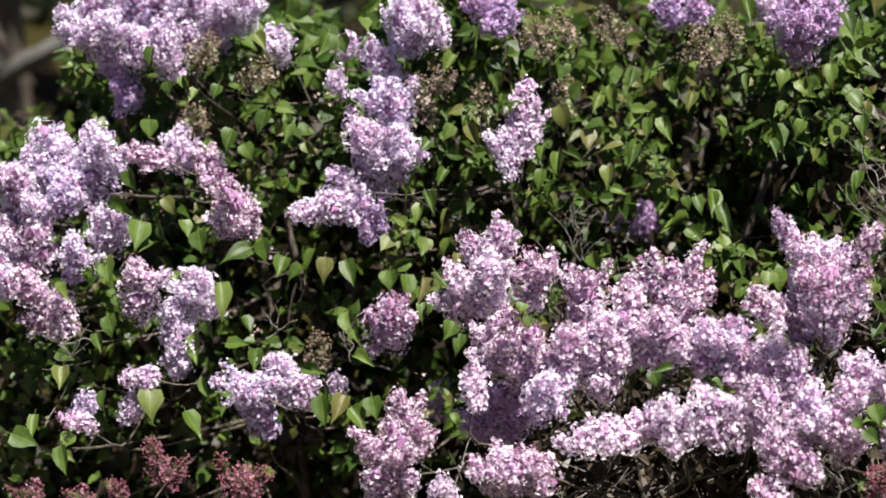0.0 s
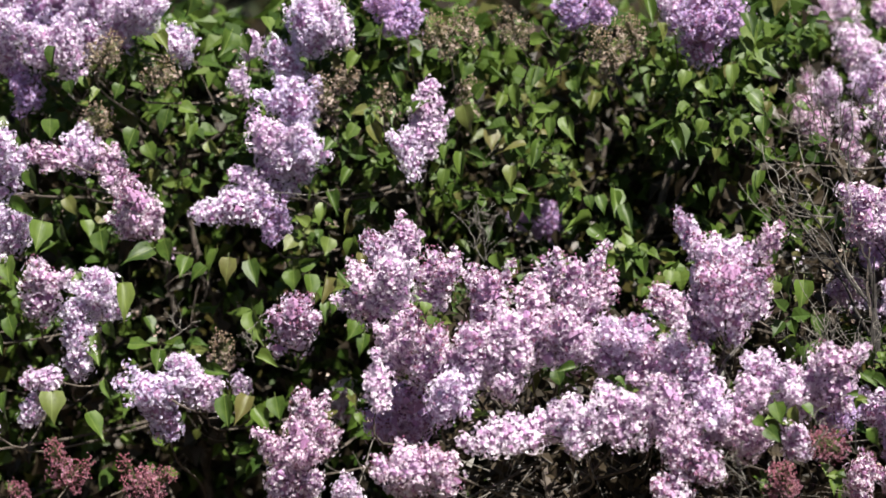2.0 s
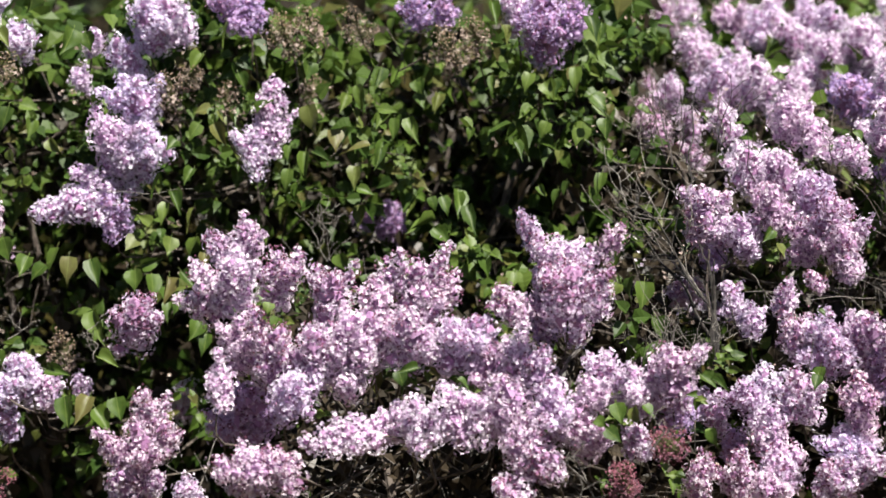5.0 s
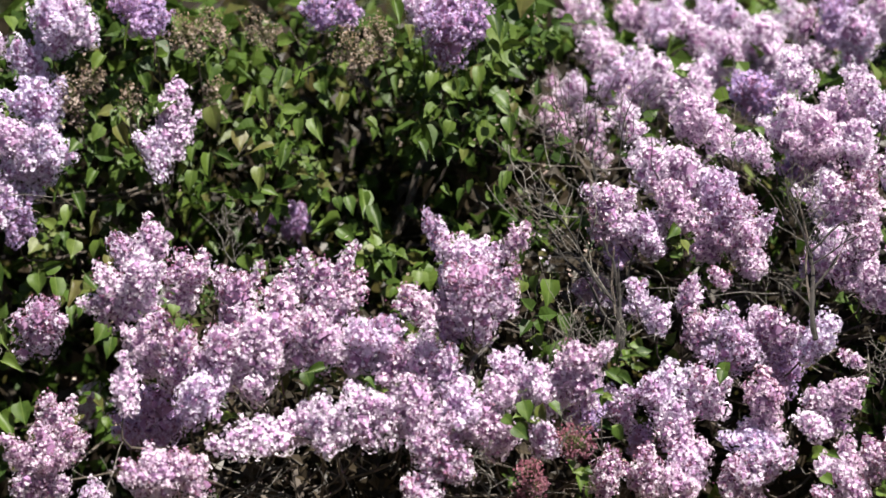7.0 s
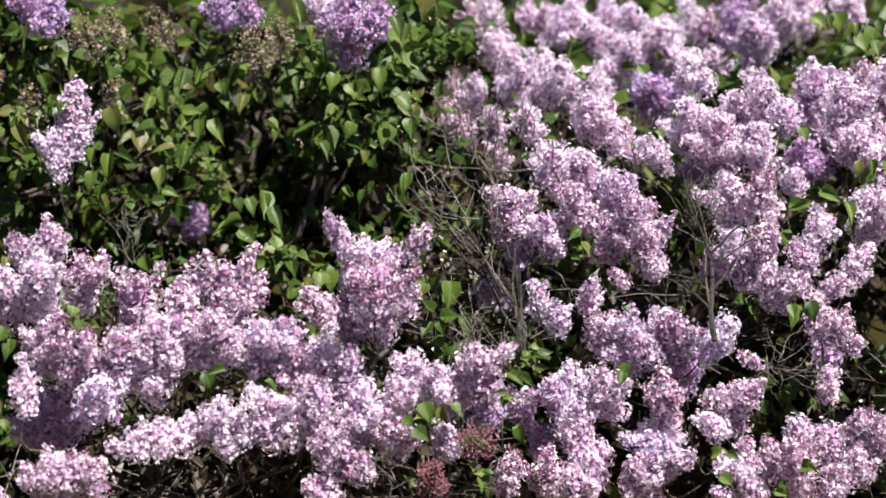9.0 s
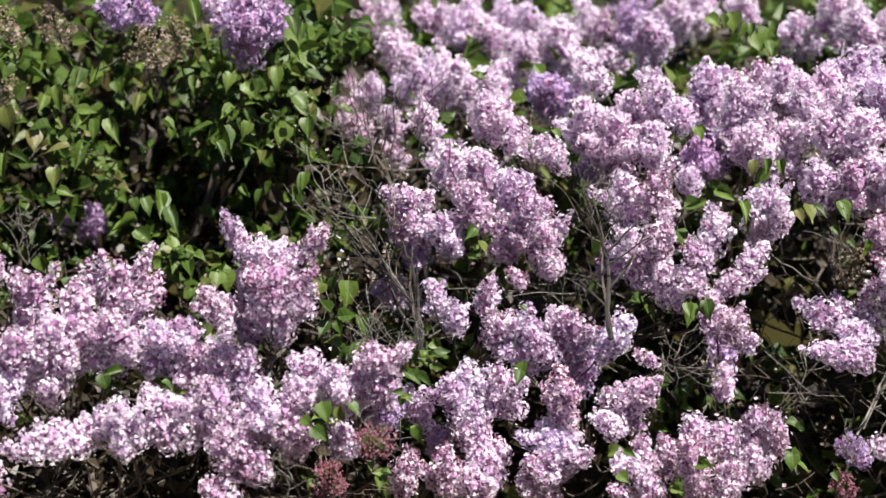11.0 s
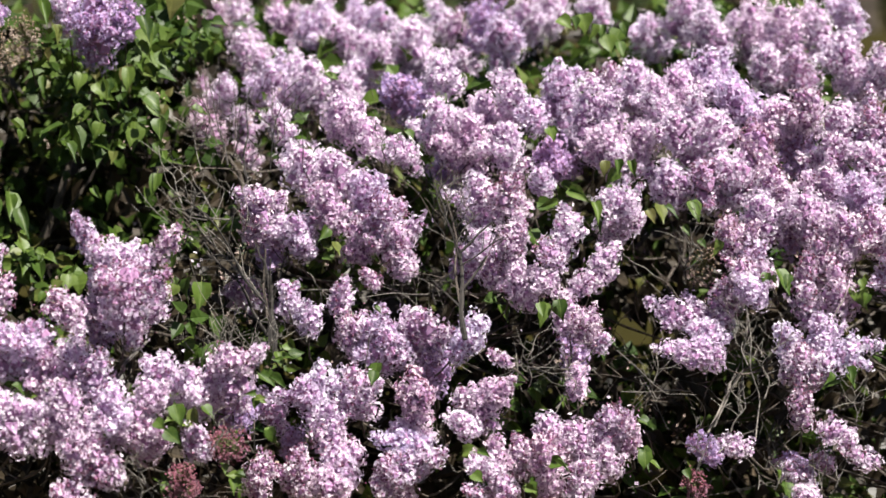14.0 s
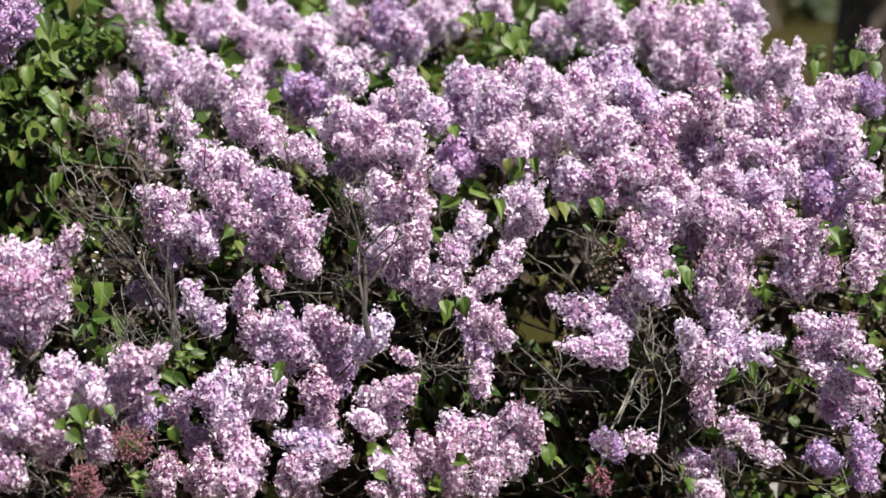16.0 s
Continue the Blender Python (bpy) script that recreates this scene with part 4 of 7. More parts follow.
bloom(RIGHT, (1.415, 6.214, 1.538), (1.370, 6.097, 1.662), 0.122, "pale")
bloom(RIGHT, (1.513, 6.207, 1.588), (1.458, 6.054, 1.703), 0.140, "pale")
bloom(RIGHT, (1.583, 6.101, 1.541), (1.509, 5.939, 1.669), 0.151, "pale")
bloom(RIGHT, (1.690, 6.123, 1.541), (1.625, 5.973, 1.687), 0.153, "pale")
bloom(RIGHT, (1.740, 5.959, 1.564), (1.660, 5.805, 1.693), 0.149, "pale")
bloom(RIGHT, (1.842, 5.976, 1.564), (1.768, 5.851, 1.692), 0.133, "pale")
bloom(RIGHT, (1.927, 5.993, 1.599), (1.874, 5.890, 1.716), 0.113, "pale")
bloom(RIGHT, (1.824, 5.708, 1.503), (1.756, 5.555, 1.626), 0.143, "pale")
bloom(RIGHT, (1.883, 5.578, 1.481), (1.823, 5.470, 1.605), 0.120, "pale")
bloom(RIGHT, (1.856, 5.706, 1.443), (1.791, 5.564, 1.554), 0.131, "pale")
bloom(RIGHT, (1.747, 5.864, 1.463), (1.679, 5.697, 1.576), 0.146, "pink")
bloom(RIGHT, (1.653, 5.811, 1.481), (1.593, 5.665, 1.591), 0.131, "pale")
bloom(RIGHT, (1.431, 5.509, 1.486), (1.339, 5.314, 1.581), 0.162, "pale")
bloom(RIGHT, (1.327, 5.427, 1.449), (1.259, 5.271, 1.553), 0.137, "pale")
bloom(RIGHT, (1.231, 5.511, 1.442), (1.168, 5.366, 1.561), 0.135, "pale")
bloom(RIGHT, (1.260, 5.383, 1.424), (1.200, 5.253, 1.527), 0.121, "pale")
bloom(RIGHT, (1.453, 5.354, 1.440), (1.379, 5.193, 1.520), 0.133, "pale")
bloom(RIGHT, (1.532, 5.324, 1.387), (1.471, 5.167, 1.482), 0.133, "pale")
bloom(RIGHT, (1.606, 5.286, 1.418), (1.549, 5.151, 1.508), 0.118, "pink")
bloom(RIGHT, (1.682, 5.249, 1.380), (1.616, 5.094, 1.475), 0.132, "pale")
bloom(RIGHT, (1.748, 5.187, 1.371), (1.674, 5.062, 1.475), 0.120, "pink")
bloom(RIGHT, (1.824, 5.204, 1.411), (1.757, 5.072, 1.501), 0.117, "pale")
bloom(RIGHT, (1.919, 5.267, 1.392), (1.832, 5.120, 1.528), 0.147, "pale")
bloom(RIGHT, (2.010, 5.282, 1.450), (1.969, 5.192, 1.537), 0.090, "purple")
bloom(RIGHT, (2.102, 5.517, 1.599), (2.047, 5.449, 1.635), 0.061, "pink")
bloom(RIGHT, (1.887, 5.093, 1.339), (1.815, 4.957, 1.457), 0.130, "pale")
bloom(RIGHT, (1.829, 5.169, 1.318), (1.764, 5.033, 1.411), 0.120, "pale")
bloom(RIGHT, (1.303, 5.315, 1.333), (1.227, 5.128, 1.456), 0.161, "pale")
bloom(RIGHT, (1.381, 5.290, 1.349), (1.307, 5.120, 1.456), 0.146, "pale")
bloom(RIGHT, (1.475, 5.264, 1.310), (1.416, 5.114, 1.417), 0.131, "pink")
bloom(RIGHT, (1.613, 5.392, 1.296), (1.553, 5.249, 1.391), 0.123, "purple")
bloom(RIGHT, (1.648, 5.223, 1.300), (1.584, 5.074, 1.407), 0.132, "lilac")
bloom(RIGHT, (1.729, 5.164, 1.292), (1.669, 5.035, 1.397), 0.119, "pale")
bloom(RIGHT, (1.106, 5.315, 1.333), (1.048, 5.172, 1.411), 0.119, "pale")
bloom(RIGHT, (1.191, 5.380, 1.313), (1.168, 5.222, 1.421), 0.132, "pale")
bloom(RIGHT, (1.267, 5.273, 1.241), (1.201, 5.119, 1.336), 0.130, "pale")
bloom(RIGHT, (1.339, 5.223, 1.232), (1.285, 5.074, 1.341), 0.130, "pink")
bloom(RIGHT, (1.423, 5.223, 1.246), (1.365, 5.067, 1.341), 0.130, "pale")
bloom(RIGHT, (1.494, 5.173, 1.237), (1.433, 5.019, 1.333), 0.129, "pink")
bloom(RIGHT, (1.619, 5.170, 1.250), (1.560, 5.032, 1.331), 0.115, "lilac")
bloom(RIGHT, (1.681, 5.096, 1.218), (1.616, 4.951, 1.326), 0.129, "pale")
bloom(RIGHT, (1.747, 5.049, 1.267), (1.704, 5.000, 1.347), 0.068, "pale")
bloom(RIGHT, (1.564, 5.119, 1.175), (1.496, 4.952, 1.287), 0.143, "pale")
bloom(RIGHT, (1.452, 5.118, 1.176), (1.395, 4.972, 1.285), 0.128, "pale")
bloom(RIGHT, (1.613, 5.006, 1.149), (1.556, 4.882, 1.256), 0.115, "lilac")
bloom(RIGHT, (1.688, 4.984, 1.165), (1.614, 4.856, 1.259), 0.115, "pink")
bloom(RIGHT, (1.363, 5.040, 1.147), (1.306, 4.938, 1.237), 0.098, "pink")
bloom(RIGHT, (1.408, 5.048, 1.092), (1.369, 4.967, 1.194), 0.089, "lilac")
bloom(RIGHT, (1.547, 5.200, 1.123), (1.486, 5.095, 1.217), 0.101, "purple")
bloom(RIGHT, (1.570, 4.994, 1.098), (1.506, 4.886, 1.191), 0.102, "pink")
bloom(RIGHT, (1.720, 4.915, 1.135), (1.647, 4.789, 1.228), 0.114, "lilac")
bloom(RIGHT, (1.712, 4.923, 1.068), (1.646, 4.781, 1.179), 0.127, "lilac")
bloom(RIGHT, (1.763, 4.883, 1.077), (1.744, 4.800, 1.149), 0.075, "pink")
bloom(RIGHT, (1.928, 5.045, 1.276), (1.860, 4.946, 1.339), 0.089, "pale")
bloom(RIGHT, (1.854, 5.145, 1.197), (1.771, 4.962, 1.312), 0.156, "purple")
bloom(RIGHT, (1.910, 4.984, 1.163), (1.834, 4.869, 1.269), 0.114, "pink")
bloom(RIGHT, (1.877, 4.870, 1.113), (1.821, 4.761, 1.205), 0.101, "pale")
bloom(RIGHT, (1.833, 4.807, 1.083), (1.780, 4.747, 1.169), 0.075, "lilac")
bloom(RIGHT, (1.102, 5.158, 1.168), (1.060, 5.112, 1.277), 0.085, "pale")
bloom(RIGHT, (1.137, 5.122, 1.195), (1.117, 5.053, 1.270), 0.070, "pale")
bloom(RIGHT, (1.258, 5.005, 1.091), (1.268, 4.920, 1.162), 0.075, "faded")
bloom(RIGHT, (1.375, 4.984, 1.062), (1.319, 4.875, 1.155), 0.100, "pink")
bloom(RIGHT, (1.421, 4.949, 1.084), (1.382, 4.910, 1.136), 0.049, "lilac")
bloom(RIGHT, (1.387, 4.919, 1.050), (1.324, 4.843, 1.110), 0.074, "pale")
bloom(RIGHT, (1.301, 4.977, 0.979), (1.135, 4.989, 1.038), 0.099, "cool")
bloom(RIGHT, (1.324, 4.977, 0.984), (1.290, 4.921, 1.097), 0.086, "pink")
bloom(RIGHT, (1.277, 4.852, 0.926), (1.121, 4.860, 0.956), 0.086, "cool")
bloom(RIGHT, (1.300, 4.919, 0.955), (1.205, 4.861, 1.001), 0.077, "cool")
bloom(RIGHT, (1.522, 4.969, 1.063), (1.479, 4.879, 1.153), 0.088, "pink")
bloom(RIGHT, (1.573, 4.908, 1.019), (1.531, 4.833, 1.146), 0.100, "lilac")
bloom(RIGHT, (1.517, 4.943, 0.991), (1.476, 4.861, 1.091), 0.088, "lilac")
bloom(RIGHT, (1.456, 4.865, 0.901), (1.410, 4.765, 1.015), 0.102, "cool")
bloom(RIGHT, (1.527, 4.841, 0.952), (1.472, 4.758, 1.043), 0.086, "cool")
bloom(RIGHT, (1.475, 4.763, 0.919), (1.612, 4.723, 0.989), 0.088, "cool")
bloom(RIGHT, (1.473, 4.827, 0.865), (1.420, 4.707, 0.977), 0.112, "lilac")
bloom(RIGHT, (1.450, 4.770, 0.789), (1.426, 4.727, 0.883), 0.069, "pink")
bloom(RIGHT, (1.530, 4.661, 0.777), (1.440, 4.638, 0.819), 0.065, "lilac")
bloom(RIGHT, (1.577, 4.641, 0.729), (1.499, 4.647, 0.765), 0.047, "pink")
bloom(RIGHT, (1.757, 4.804, 0.942), (1.658, 4.724, 1.033), 0.098, "lilac")
bloom(RIGHT, (1.786, 4.740, 0.966), (1.715, 4.669, 1.029), 0.073, "pink")
bloom(RIGHT, (1.724, 4.775, 0.948), (1.642, 4.724, 0.972), 0.061, "pink")
bloom(RIGHT, (1.820, 4.684, 0.928), (1.732, 4.639, 0.983), 0.070, "lilac")
bloom(RIGHT, (1.777, 4.739, 0.854), (1.656, 4.687, 0.938), 0.097, "lilac")
bloom(RIGHT, (1.822, 4.712, 0.815), (1.738, 4.644, 0.932), 0.100, "lilac")
# Lowest panicles at this end, shade put into their purple tone.
bloom(RIGHT, (1.797, 4.856, 0.759), (1.737, 4.749, 0.860), 0.102, "purple")
bloom(RIGHT, (1.805, 4.655, 0.717), (1.747, 4.617, 0.810), 0.073, "purple")
bloom(RIGHT, (1.795, 4.657, 0.661), (1.755, 4.596, 0.751), 0.073, "purple")
bloom(RIGHT, (1.739, 4.726, 0.689), (1.669, 4.655, 0.752), 0.073, "purple")
bloom(RIGHT, (1.289, 4.899, 0.686), (1.218, 4.862, 0.743), 0.062, "purple")
bloom(RIGHT, (1.321, 4.728, 0.741), (1.241, 4.710, 0.776), 0.058, "lilac")
bloom(RIGHT, (1.456, 4.693, 0.678), (1.380, 4.684, 0.721), 0.058, "lilac")
bloom(RIGHT, (1.499, 4.710, 0.712), (1.447, 4.659, 0.747), 0.050, "pink")
bloom(RIGHT, (1.435, 4.620, 0.645), (1.379, 4.547, 0.700), 0.068, "pale")
bloom(RIGHT, (1.205, 4.720, 0.653), (1.173, 4.675, 0.709), 0.050, "red")
bloom(RIGHT, (1.472, 4.848, 0.663), (1.416, 4.787, 0.716), 0.062, "purple")
bloom(LEFT, (-1.806, 5.630, 1.644), (-1.777, 5.479, 1.743), 0.140, "cool")
bloom(LEFT, (-1.676, 5.680, 1.648), (-1.637, 5.534, 1.754), 0.140, "cool")
bloom(LEFT, (-1.937, 5.607, 1.639), (-1.903, 5.478, 1.731), 0.124, "cool")
bloom(LEFT, (-1.789, 5.565, 1.552), (-1.759, 5.436, 1.645), 0.122, "cool")
bloom(LEFT, (-1.695, 5.681, 1.560), (-1.657, 5.538, 1.654), 0.132, "cool")
bloom(LEFT, (-1.548, 5.653, 1.633), (-1.507, 5.543, 1.730), 0.114, "cool")
bloom(LEFT, (-1.629, 5.695, 1.580), (-1.606, 5.571, 1.666), 0.116, "cool")
bloom(LEFT, (-1.869, 5.538, 1.598), (-1.839, 5.413, 1.675), 0.114, "cool")
bloom(LEFT, (-1.065, 5.616, 1.615), (-1.050, 5.473, 1.704), 0.127, "cool")
bloom(LEFT, (-1.261, 5.598, 1.560), (-1.230, 5.536, 1.613), 0.065, "cool")
bloom(LEFT, (-1.654, 5.345, 1.340), (-1.601, 5.324, 1.419), 0.071, "cool")
bloom(LEFT, (-1.910, 5.315, 1.301), (-1.892, 5.195, 1.383), 0.111, "cool")
bloom(LEFT, (-1.990, 5.207, 1.242), (-1.962, 5.067, 1.328), 0.125, "cool")
bloom(LEFT, (-2.009, 5.151, 1.013), (-1.980, 5.028, 1.088), 0.109, "cool")
bloom(LEFT, (-1.780, 5.280, 1.304), (-1.767, 5.184, 1.384), 0.094, "cool")
bloom(RIGHT, (0.613, 6.484, 1.565), (0.590, 6.339, 1.667), 0.125, "pale")
bloom(RIGHT, (0.525, 6.614, 1.575), (0.497, 6.468, 1.678), 0.126, "pale")
bloom(RIGHT, (0.903, 6.329, 1.477), (0.863, 6.173, 1.548), 0.122, "pale")
bloom(RIGHT, (0.615, 6.326, 1.429), (0.582, 6.150, 1.519), 0.139, "pale")
bloom(RIGHT, (0.418, 6.237, 1.450), (0.391, 6.063, 1.537), 0.137, "pale")
bloom(RIGHT, (0.205, 5.387, 0.982), (0.226, 5.319, 1.045), 0.062, "lilac")
bloom(RIGHT, (0.249, 5.363, 0.999), (0.256, 5.311, 1.046), 0.046, "pink")
bloom(RIGHT, (0.178, 6.092, 1.265), (0.191, 6.008, 1.380), 0.097, "pink")
bloom(RIGHT, (0.255, 6.023, 1.292), (0.268, 5.927, 1.409), 0.102, "pale")
bloom(RIGHT, (0.214, 6.105, 1.386), (0.202, 6.010, 1.496), 0.100, "pale")
bloom(RIGHT, (0.412, 5.972, 1.240), (0.394, 5.868, 1.340), 0.099, "pale")
bloom(RIGHT, (0.109, 6.398, 1.533), (0.101, 6.300, 1.632), 0.099, "pale")

leaf(LEFT, (-1.673, 5.241, 1.430), (-1.672, 5.230, 1.378), 0.043)
leaf(LEFT, (-1.759, 5.225, 1.386), (-1.751, 5.206, 1.340), 0.038)
leaf(LEFT, (-1.640, 5.296, 1.518), (-1.632, 5.277, 1.479), 0.033)
leaf(LEFT, (-1.607, 5.318, 1.530), (-1.584, 5.302, 1.482), 0.026)
leaf(LEFT, (-1.522, 5.334, 1.507), (-1.536, 5.314, 1.470), 0.031)
leaf(LEFT, (-1.663, 5.277, 1.602), (-1.675, 5.260, 1.538), 0.033)
leaf(LEFT, (-1.408, 5.354, 1.443), (-1.425, 5.329, 1.373), 0.044)
leaf(LEFT, (-1.378, 5.349, 1.450), (-1.328, 5.342, 1.434), 0.036)
leaf(LEFT, (-1.353, 5.359, 1.414), (-1.364, 5.340, 1.362), 0.036)
leaf(LEFT, (-1.478, 5.301, 1.399), (-1.502, 5.280, 1.348), 0.046)
leaf(LEFT, (-1.459, 5.323, 1.362), (-1.433, 5.305, 1.318), 0.038)
leaf(LEFT, (-1.717, 5.198, 1.313), (-1.693, 5.184, 1.252), 0.046)
leaf(LEFT, (-1.682, 5.177, 1.189), (-1.690, 5.136, 1.117), 0.056)
leaf(LEFT, (-1.551, 5.219, 1.159), (-1.535, 5.187, 1.101), 0.053)
leaf(LEFT, (-1.588, 5.214, 1.187), (-1.570, 5.195, 1.142), 0.036)
leaf(LEFT, (-1.649, 5.215, 1.173), (-1.619, 5.192, 1.129), 0.036)
leaf(LEFT, (-1.769, 5.194, 1.224), (-1.691, 5.177, 1.194), 0.038)
leaf(LEFT, (-1.808, 5.132, 1.087), (-1.802, 5.122, 1.040), 0.033)
leaf(LEFT, (-1.762, 5.137, 1.107), (-1.743, 5.101, 1.037), 0.053)
leaf(LEFT, (-1.848, 5.091, 1.051), (-1.834, 5.066, 1.001), 0.046)
leaf(LEFT, (-1.744, 5.087, 0.970), (-1.720, 5.060, 0.914), 0.043)
leaf(LEFT, (-1.430, 5.247, 1.114), (-1.494, 5.184, 1.092), 0.046)
leaf(LEFT, (-1.399, 5.242, 1.136), (-1.379, 5.224, 1.079), 0.048)
leaf(LEFT, (-1.351, 5.285, 1.088), (-1.370, 5.257, 1.038), 0.048)
leaf(LEFT, (-1.281, 5.290, 1.109), (-1.299, 5.256, 1.038), 0.048)
leaf(LEFT, (-1.248, 5.269, 1.091), (-1.251, 5.243, 1.026), 0.040)
leaf(LEFT, (-1.209, 5.324, 1.076), (-1.182, 5.287, 1.007), 0.041)
leaf(LEFT, (-1.494, 5.201, 1.037), (-1.472, 5.154, 0.945), 0.041)
leaf(LEFT, (-1.610, 5.203, 1.057), (-1.587, 5.177, 1.005), 0.046)
leaf(LEFT, (-1.520, 5.149, 0.949), (-1.500, 5.136, 0.899), 0.038)
leaf(LEFT, (-1.563, 5.183, 0.914), (-1.544, 5.154, 0.834), 0.053)
leaf(LEFT, (-1.481, 5.188, 0.889), (-1.417, 5.182, 0.886), 0.033)
leaf(LEFT, (-1.409, 5.208, 0.873), (-1.415, 5.187, 0.815), 0.041)
leaf(LEFT, (-1.868, 5.066, 0.883), (-1.814, 5.056, 0.865), 0.038)
leaf(LEFT, (-1.837, 5.022, 0.857), (-1.837, 4.985, 0.803), 0.048)
leaf(LEFT, (-1.737, 5.024, 0.804), (-1.733, 4.976, 0.740), 0.040)
leaf(LEFT, (-1.643, 5.079, 0.794), (-1.627, 5.035, 0.724), 0.058)
leaf(LEFT, (-1.565, 5.108, 0.737), (-1.523, 5.095, 0.666), 0.048)
leaf(LEFT, (-1.821, 5.011, 0.698), (-1.834, 4.991, 0.661), 0.038)
leaf(LEFT, (-1.936, 4.923, 0.713), (-1.861, 4.921, 0.685), 0.050)
leaf(LEFT, (-1.827, 4.959, 0.679), (-1.802, 4.917, 0.605), 0.043)
leaf(LEFT, (-1.889, 4.960, 0.753), (-1.889, 4.914, 0.686), 0.028)
leaf(LEFT, (-1.530, 5.144, 0.811), (-1.505, 5.108, 0.758), 0.028)
leaf(LEFT, (-1.246, 5.182, 0.766), (-1.231, 5.148, 0.685), 0.048)
leaf(LEFT, (-1.190, 5.206, 0.762), (-1.217, 5.156, 0.700), 0.045)
leaf(LEFT, (-1.180, 5.219, 0.732), (-1.133, 5.187, 0.667), 0.043)
leaf(LEFT, (-1.127, 5.210, 0.760), (-1.112, 5.186, 0.701), 0.048)
leaf(LEFT, (-1.179, 5.249, 0.851), (-1.122, 5.235, 0.827), 0.038)
leaf(LEFT, (-1.288, 5.175, 0.833), (-1.223, 5.172, 0.816), 0.035)
leaf(LEFT, (-1.186, 5.249, 0.963), (-1.169, 5.211, 0.881), 0.048)
leaf(LEFT, (-1.305, 5.267, 1.070), (-1.348, 5.240, 1.032), 0.046)
leaf(LEFT, (-1.694, 5.163, 1.069), (-1.661, 5.154, 1.043), 0.030)
leaf(LEFT, (-1.655, 5.183, 1.135), (-1.687, 5.147, 1.113), 0.033)
leaf(LEFT, (-1.766, 5.065, 0.933), (-1.751, 5.054, 0.880), 0.030)
leaf(LEFT, (-1.050, 5.402, 1.277), (-1.070, 5.370, 1.222), 0.036)
leaf(LEFT, (-1.022, 5.399, 1.235), (-0.994, 5.366, 1.178), 0.036)
leaf(LEFT, (-0.964, 5.385, 1.198), (-0.978, 5.348, 1.141), 0.033)
leaf(LEFT, (-1.026, 5.385, 1.209), (-1.044, 5.355, 1.154), 0.033)
leaf(LEFT, (-1.098, 5.340, 1.131), (-1.120, 5.307, 1.096), 0.038)
leaf(LEFT, (-1.014, 5.347, 1.130), (-1.021, 5.326, 1.085), 0.041)
leaf(LEFT, (-0.957, 5.365, 1.128), (-0.979, 5.330, 1.074), 0.048)
leaf(LEFT, (-0.929, 5.334, 1.093), (-0.931, 5.312, 1.052), 0.033)
leaf(LEFT, (-1.092, 5.291, 1.057), (-1.089, 5.269, 1.005), 0.051)
leaf(LEFT, (-1.059, 5.319, 1.043), (-1.043, 5.290, 0.982), 0.041)
leaf(LEFT, (-1.019, 5.332, 1.034), (-1.028, 5.294, 0.968), 0.036)
leaf(LEFT, (-0.979, 5.295, 0.999), (-0.995, 5.268, 0.945), 0.038)
leaf(LEFT, (-0.940, 5.324, 0.927), (-0.963, 5.297, 0.882), 0.046)
leaf(LEFT, (-0.926, 5.322, 0.897), (-0.932, 5.291, 0.841), 0.033)
leaf(LEFT, (-1.008, 5.318, 0.981), (-1.018, 5.283, 0.925), 0.030)
leaf(LEFT, (-1.090, 5.351, 1.059), (-1.029, 5.359, 1.075), 0.038)
leaf(LEFT, (-1.063, 5.331, 1.160), (-1.095, 5.322, 1.188), 0.036)
leaf(LEFT, (-0.986, 5.321, 1.050), (-0.944, 5.312, 0.996), 0.035)
leaf(LEFT, (-1.361, 5.441, 1.716), (-1.371, 5.428, 1.662), 0.057)
leaf(LEFT, (-1.261, 5.418, 1.628), (-1.279, 5.379, 1.566), 0.054)
leaf(LEFT, (-1.231, 5.424, 1.622), (-1.216, 5.414, 1.572), 0.044)
leaf(LEFT, (-0.891, 5.484, 1.643), (-0.905, 5.462, 1.586), 0.046)
leaf(LEFT, (-0.951, 5.460, 1.567), (-0.986, 5.433, 1.519), 0.041)
leaf(LEFT, (-0.921, 5.436, 1.399), (-0.892, 5.427, 1.338), 0.041)
leaf(LEFT, (-0.896, 5.478, 1.437), (-0.873, 5.449, 1.386), 0.036)
leaf(LEFT, (-0.867, 5.481, 1.520), (-0.847, 5.474, 1.473), 0.036)
leaf(LEFT, (-0.699, 5.531, 1.547), (-0.709, 5.515, 1.497), 0.049)
leaf(LEFT, (-0.696, 5.478, 1.443), (-0.678, 5.457, 1.363), 0.046)
leaf(LEFT, (-0.636, 5.505, 1.380), (-0.620, 5.480, 1.327), 0.046)
leaf(LEFT, (-0.575, 5.498, 1.492), (-0.554, 5.475, 1.416), 0.033)
leaf(LEFT, (-0.516, 5.520, 1.534), (-0.529, 5.500, 1.478), 0.036)
leaf(LEFT, (-0.435, 5.536, 1.502), (-0.414, 5.512, 1.462), 0.036)
leaf(LEFT, (-0.374, 5.496, 1.471), (-0.386, 5.468, 1.424), 0.031)
leaf(LEFT, (-0.526, 5.524, 1.431), (-0.472, 5.517, 1.422), 0.028)
leaf(LEFT, (-0.500, 5.531, 1.417), (-0.538, 5.499, 1.381), 0.039)
leaf(LEFT, (-0.467, 5.518, 1.418), (-0.480, 5.500, 1.344), 0.031)
leaf(LEFT, (-0.446, 5.502, 1.412), (-0.430, 5.469, 1.347), 0.036)
leaf(LEFT, (-0.542, 5.485, 1.346), (-0.618, 5.464, 1.323), 0.033)
leaf(LEFT, (-0.508, 5.502, 1.352), (-0.533, 5.475, 1.291), 0.031)
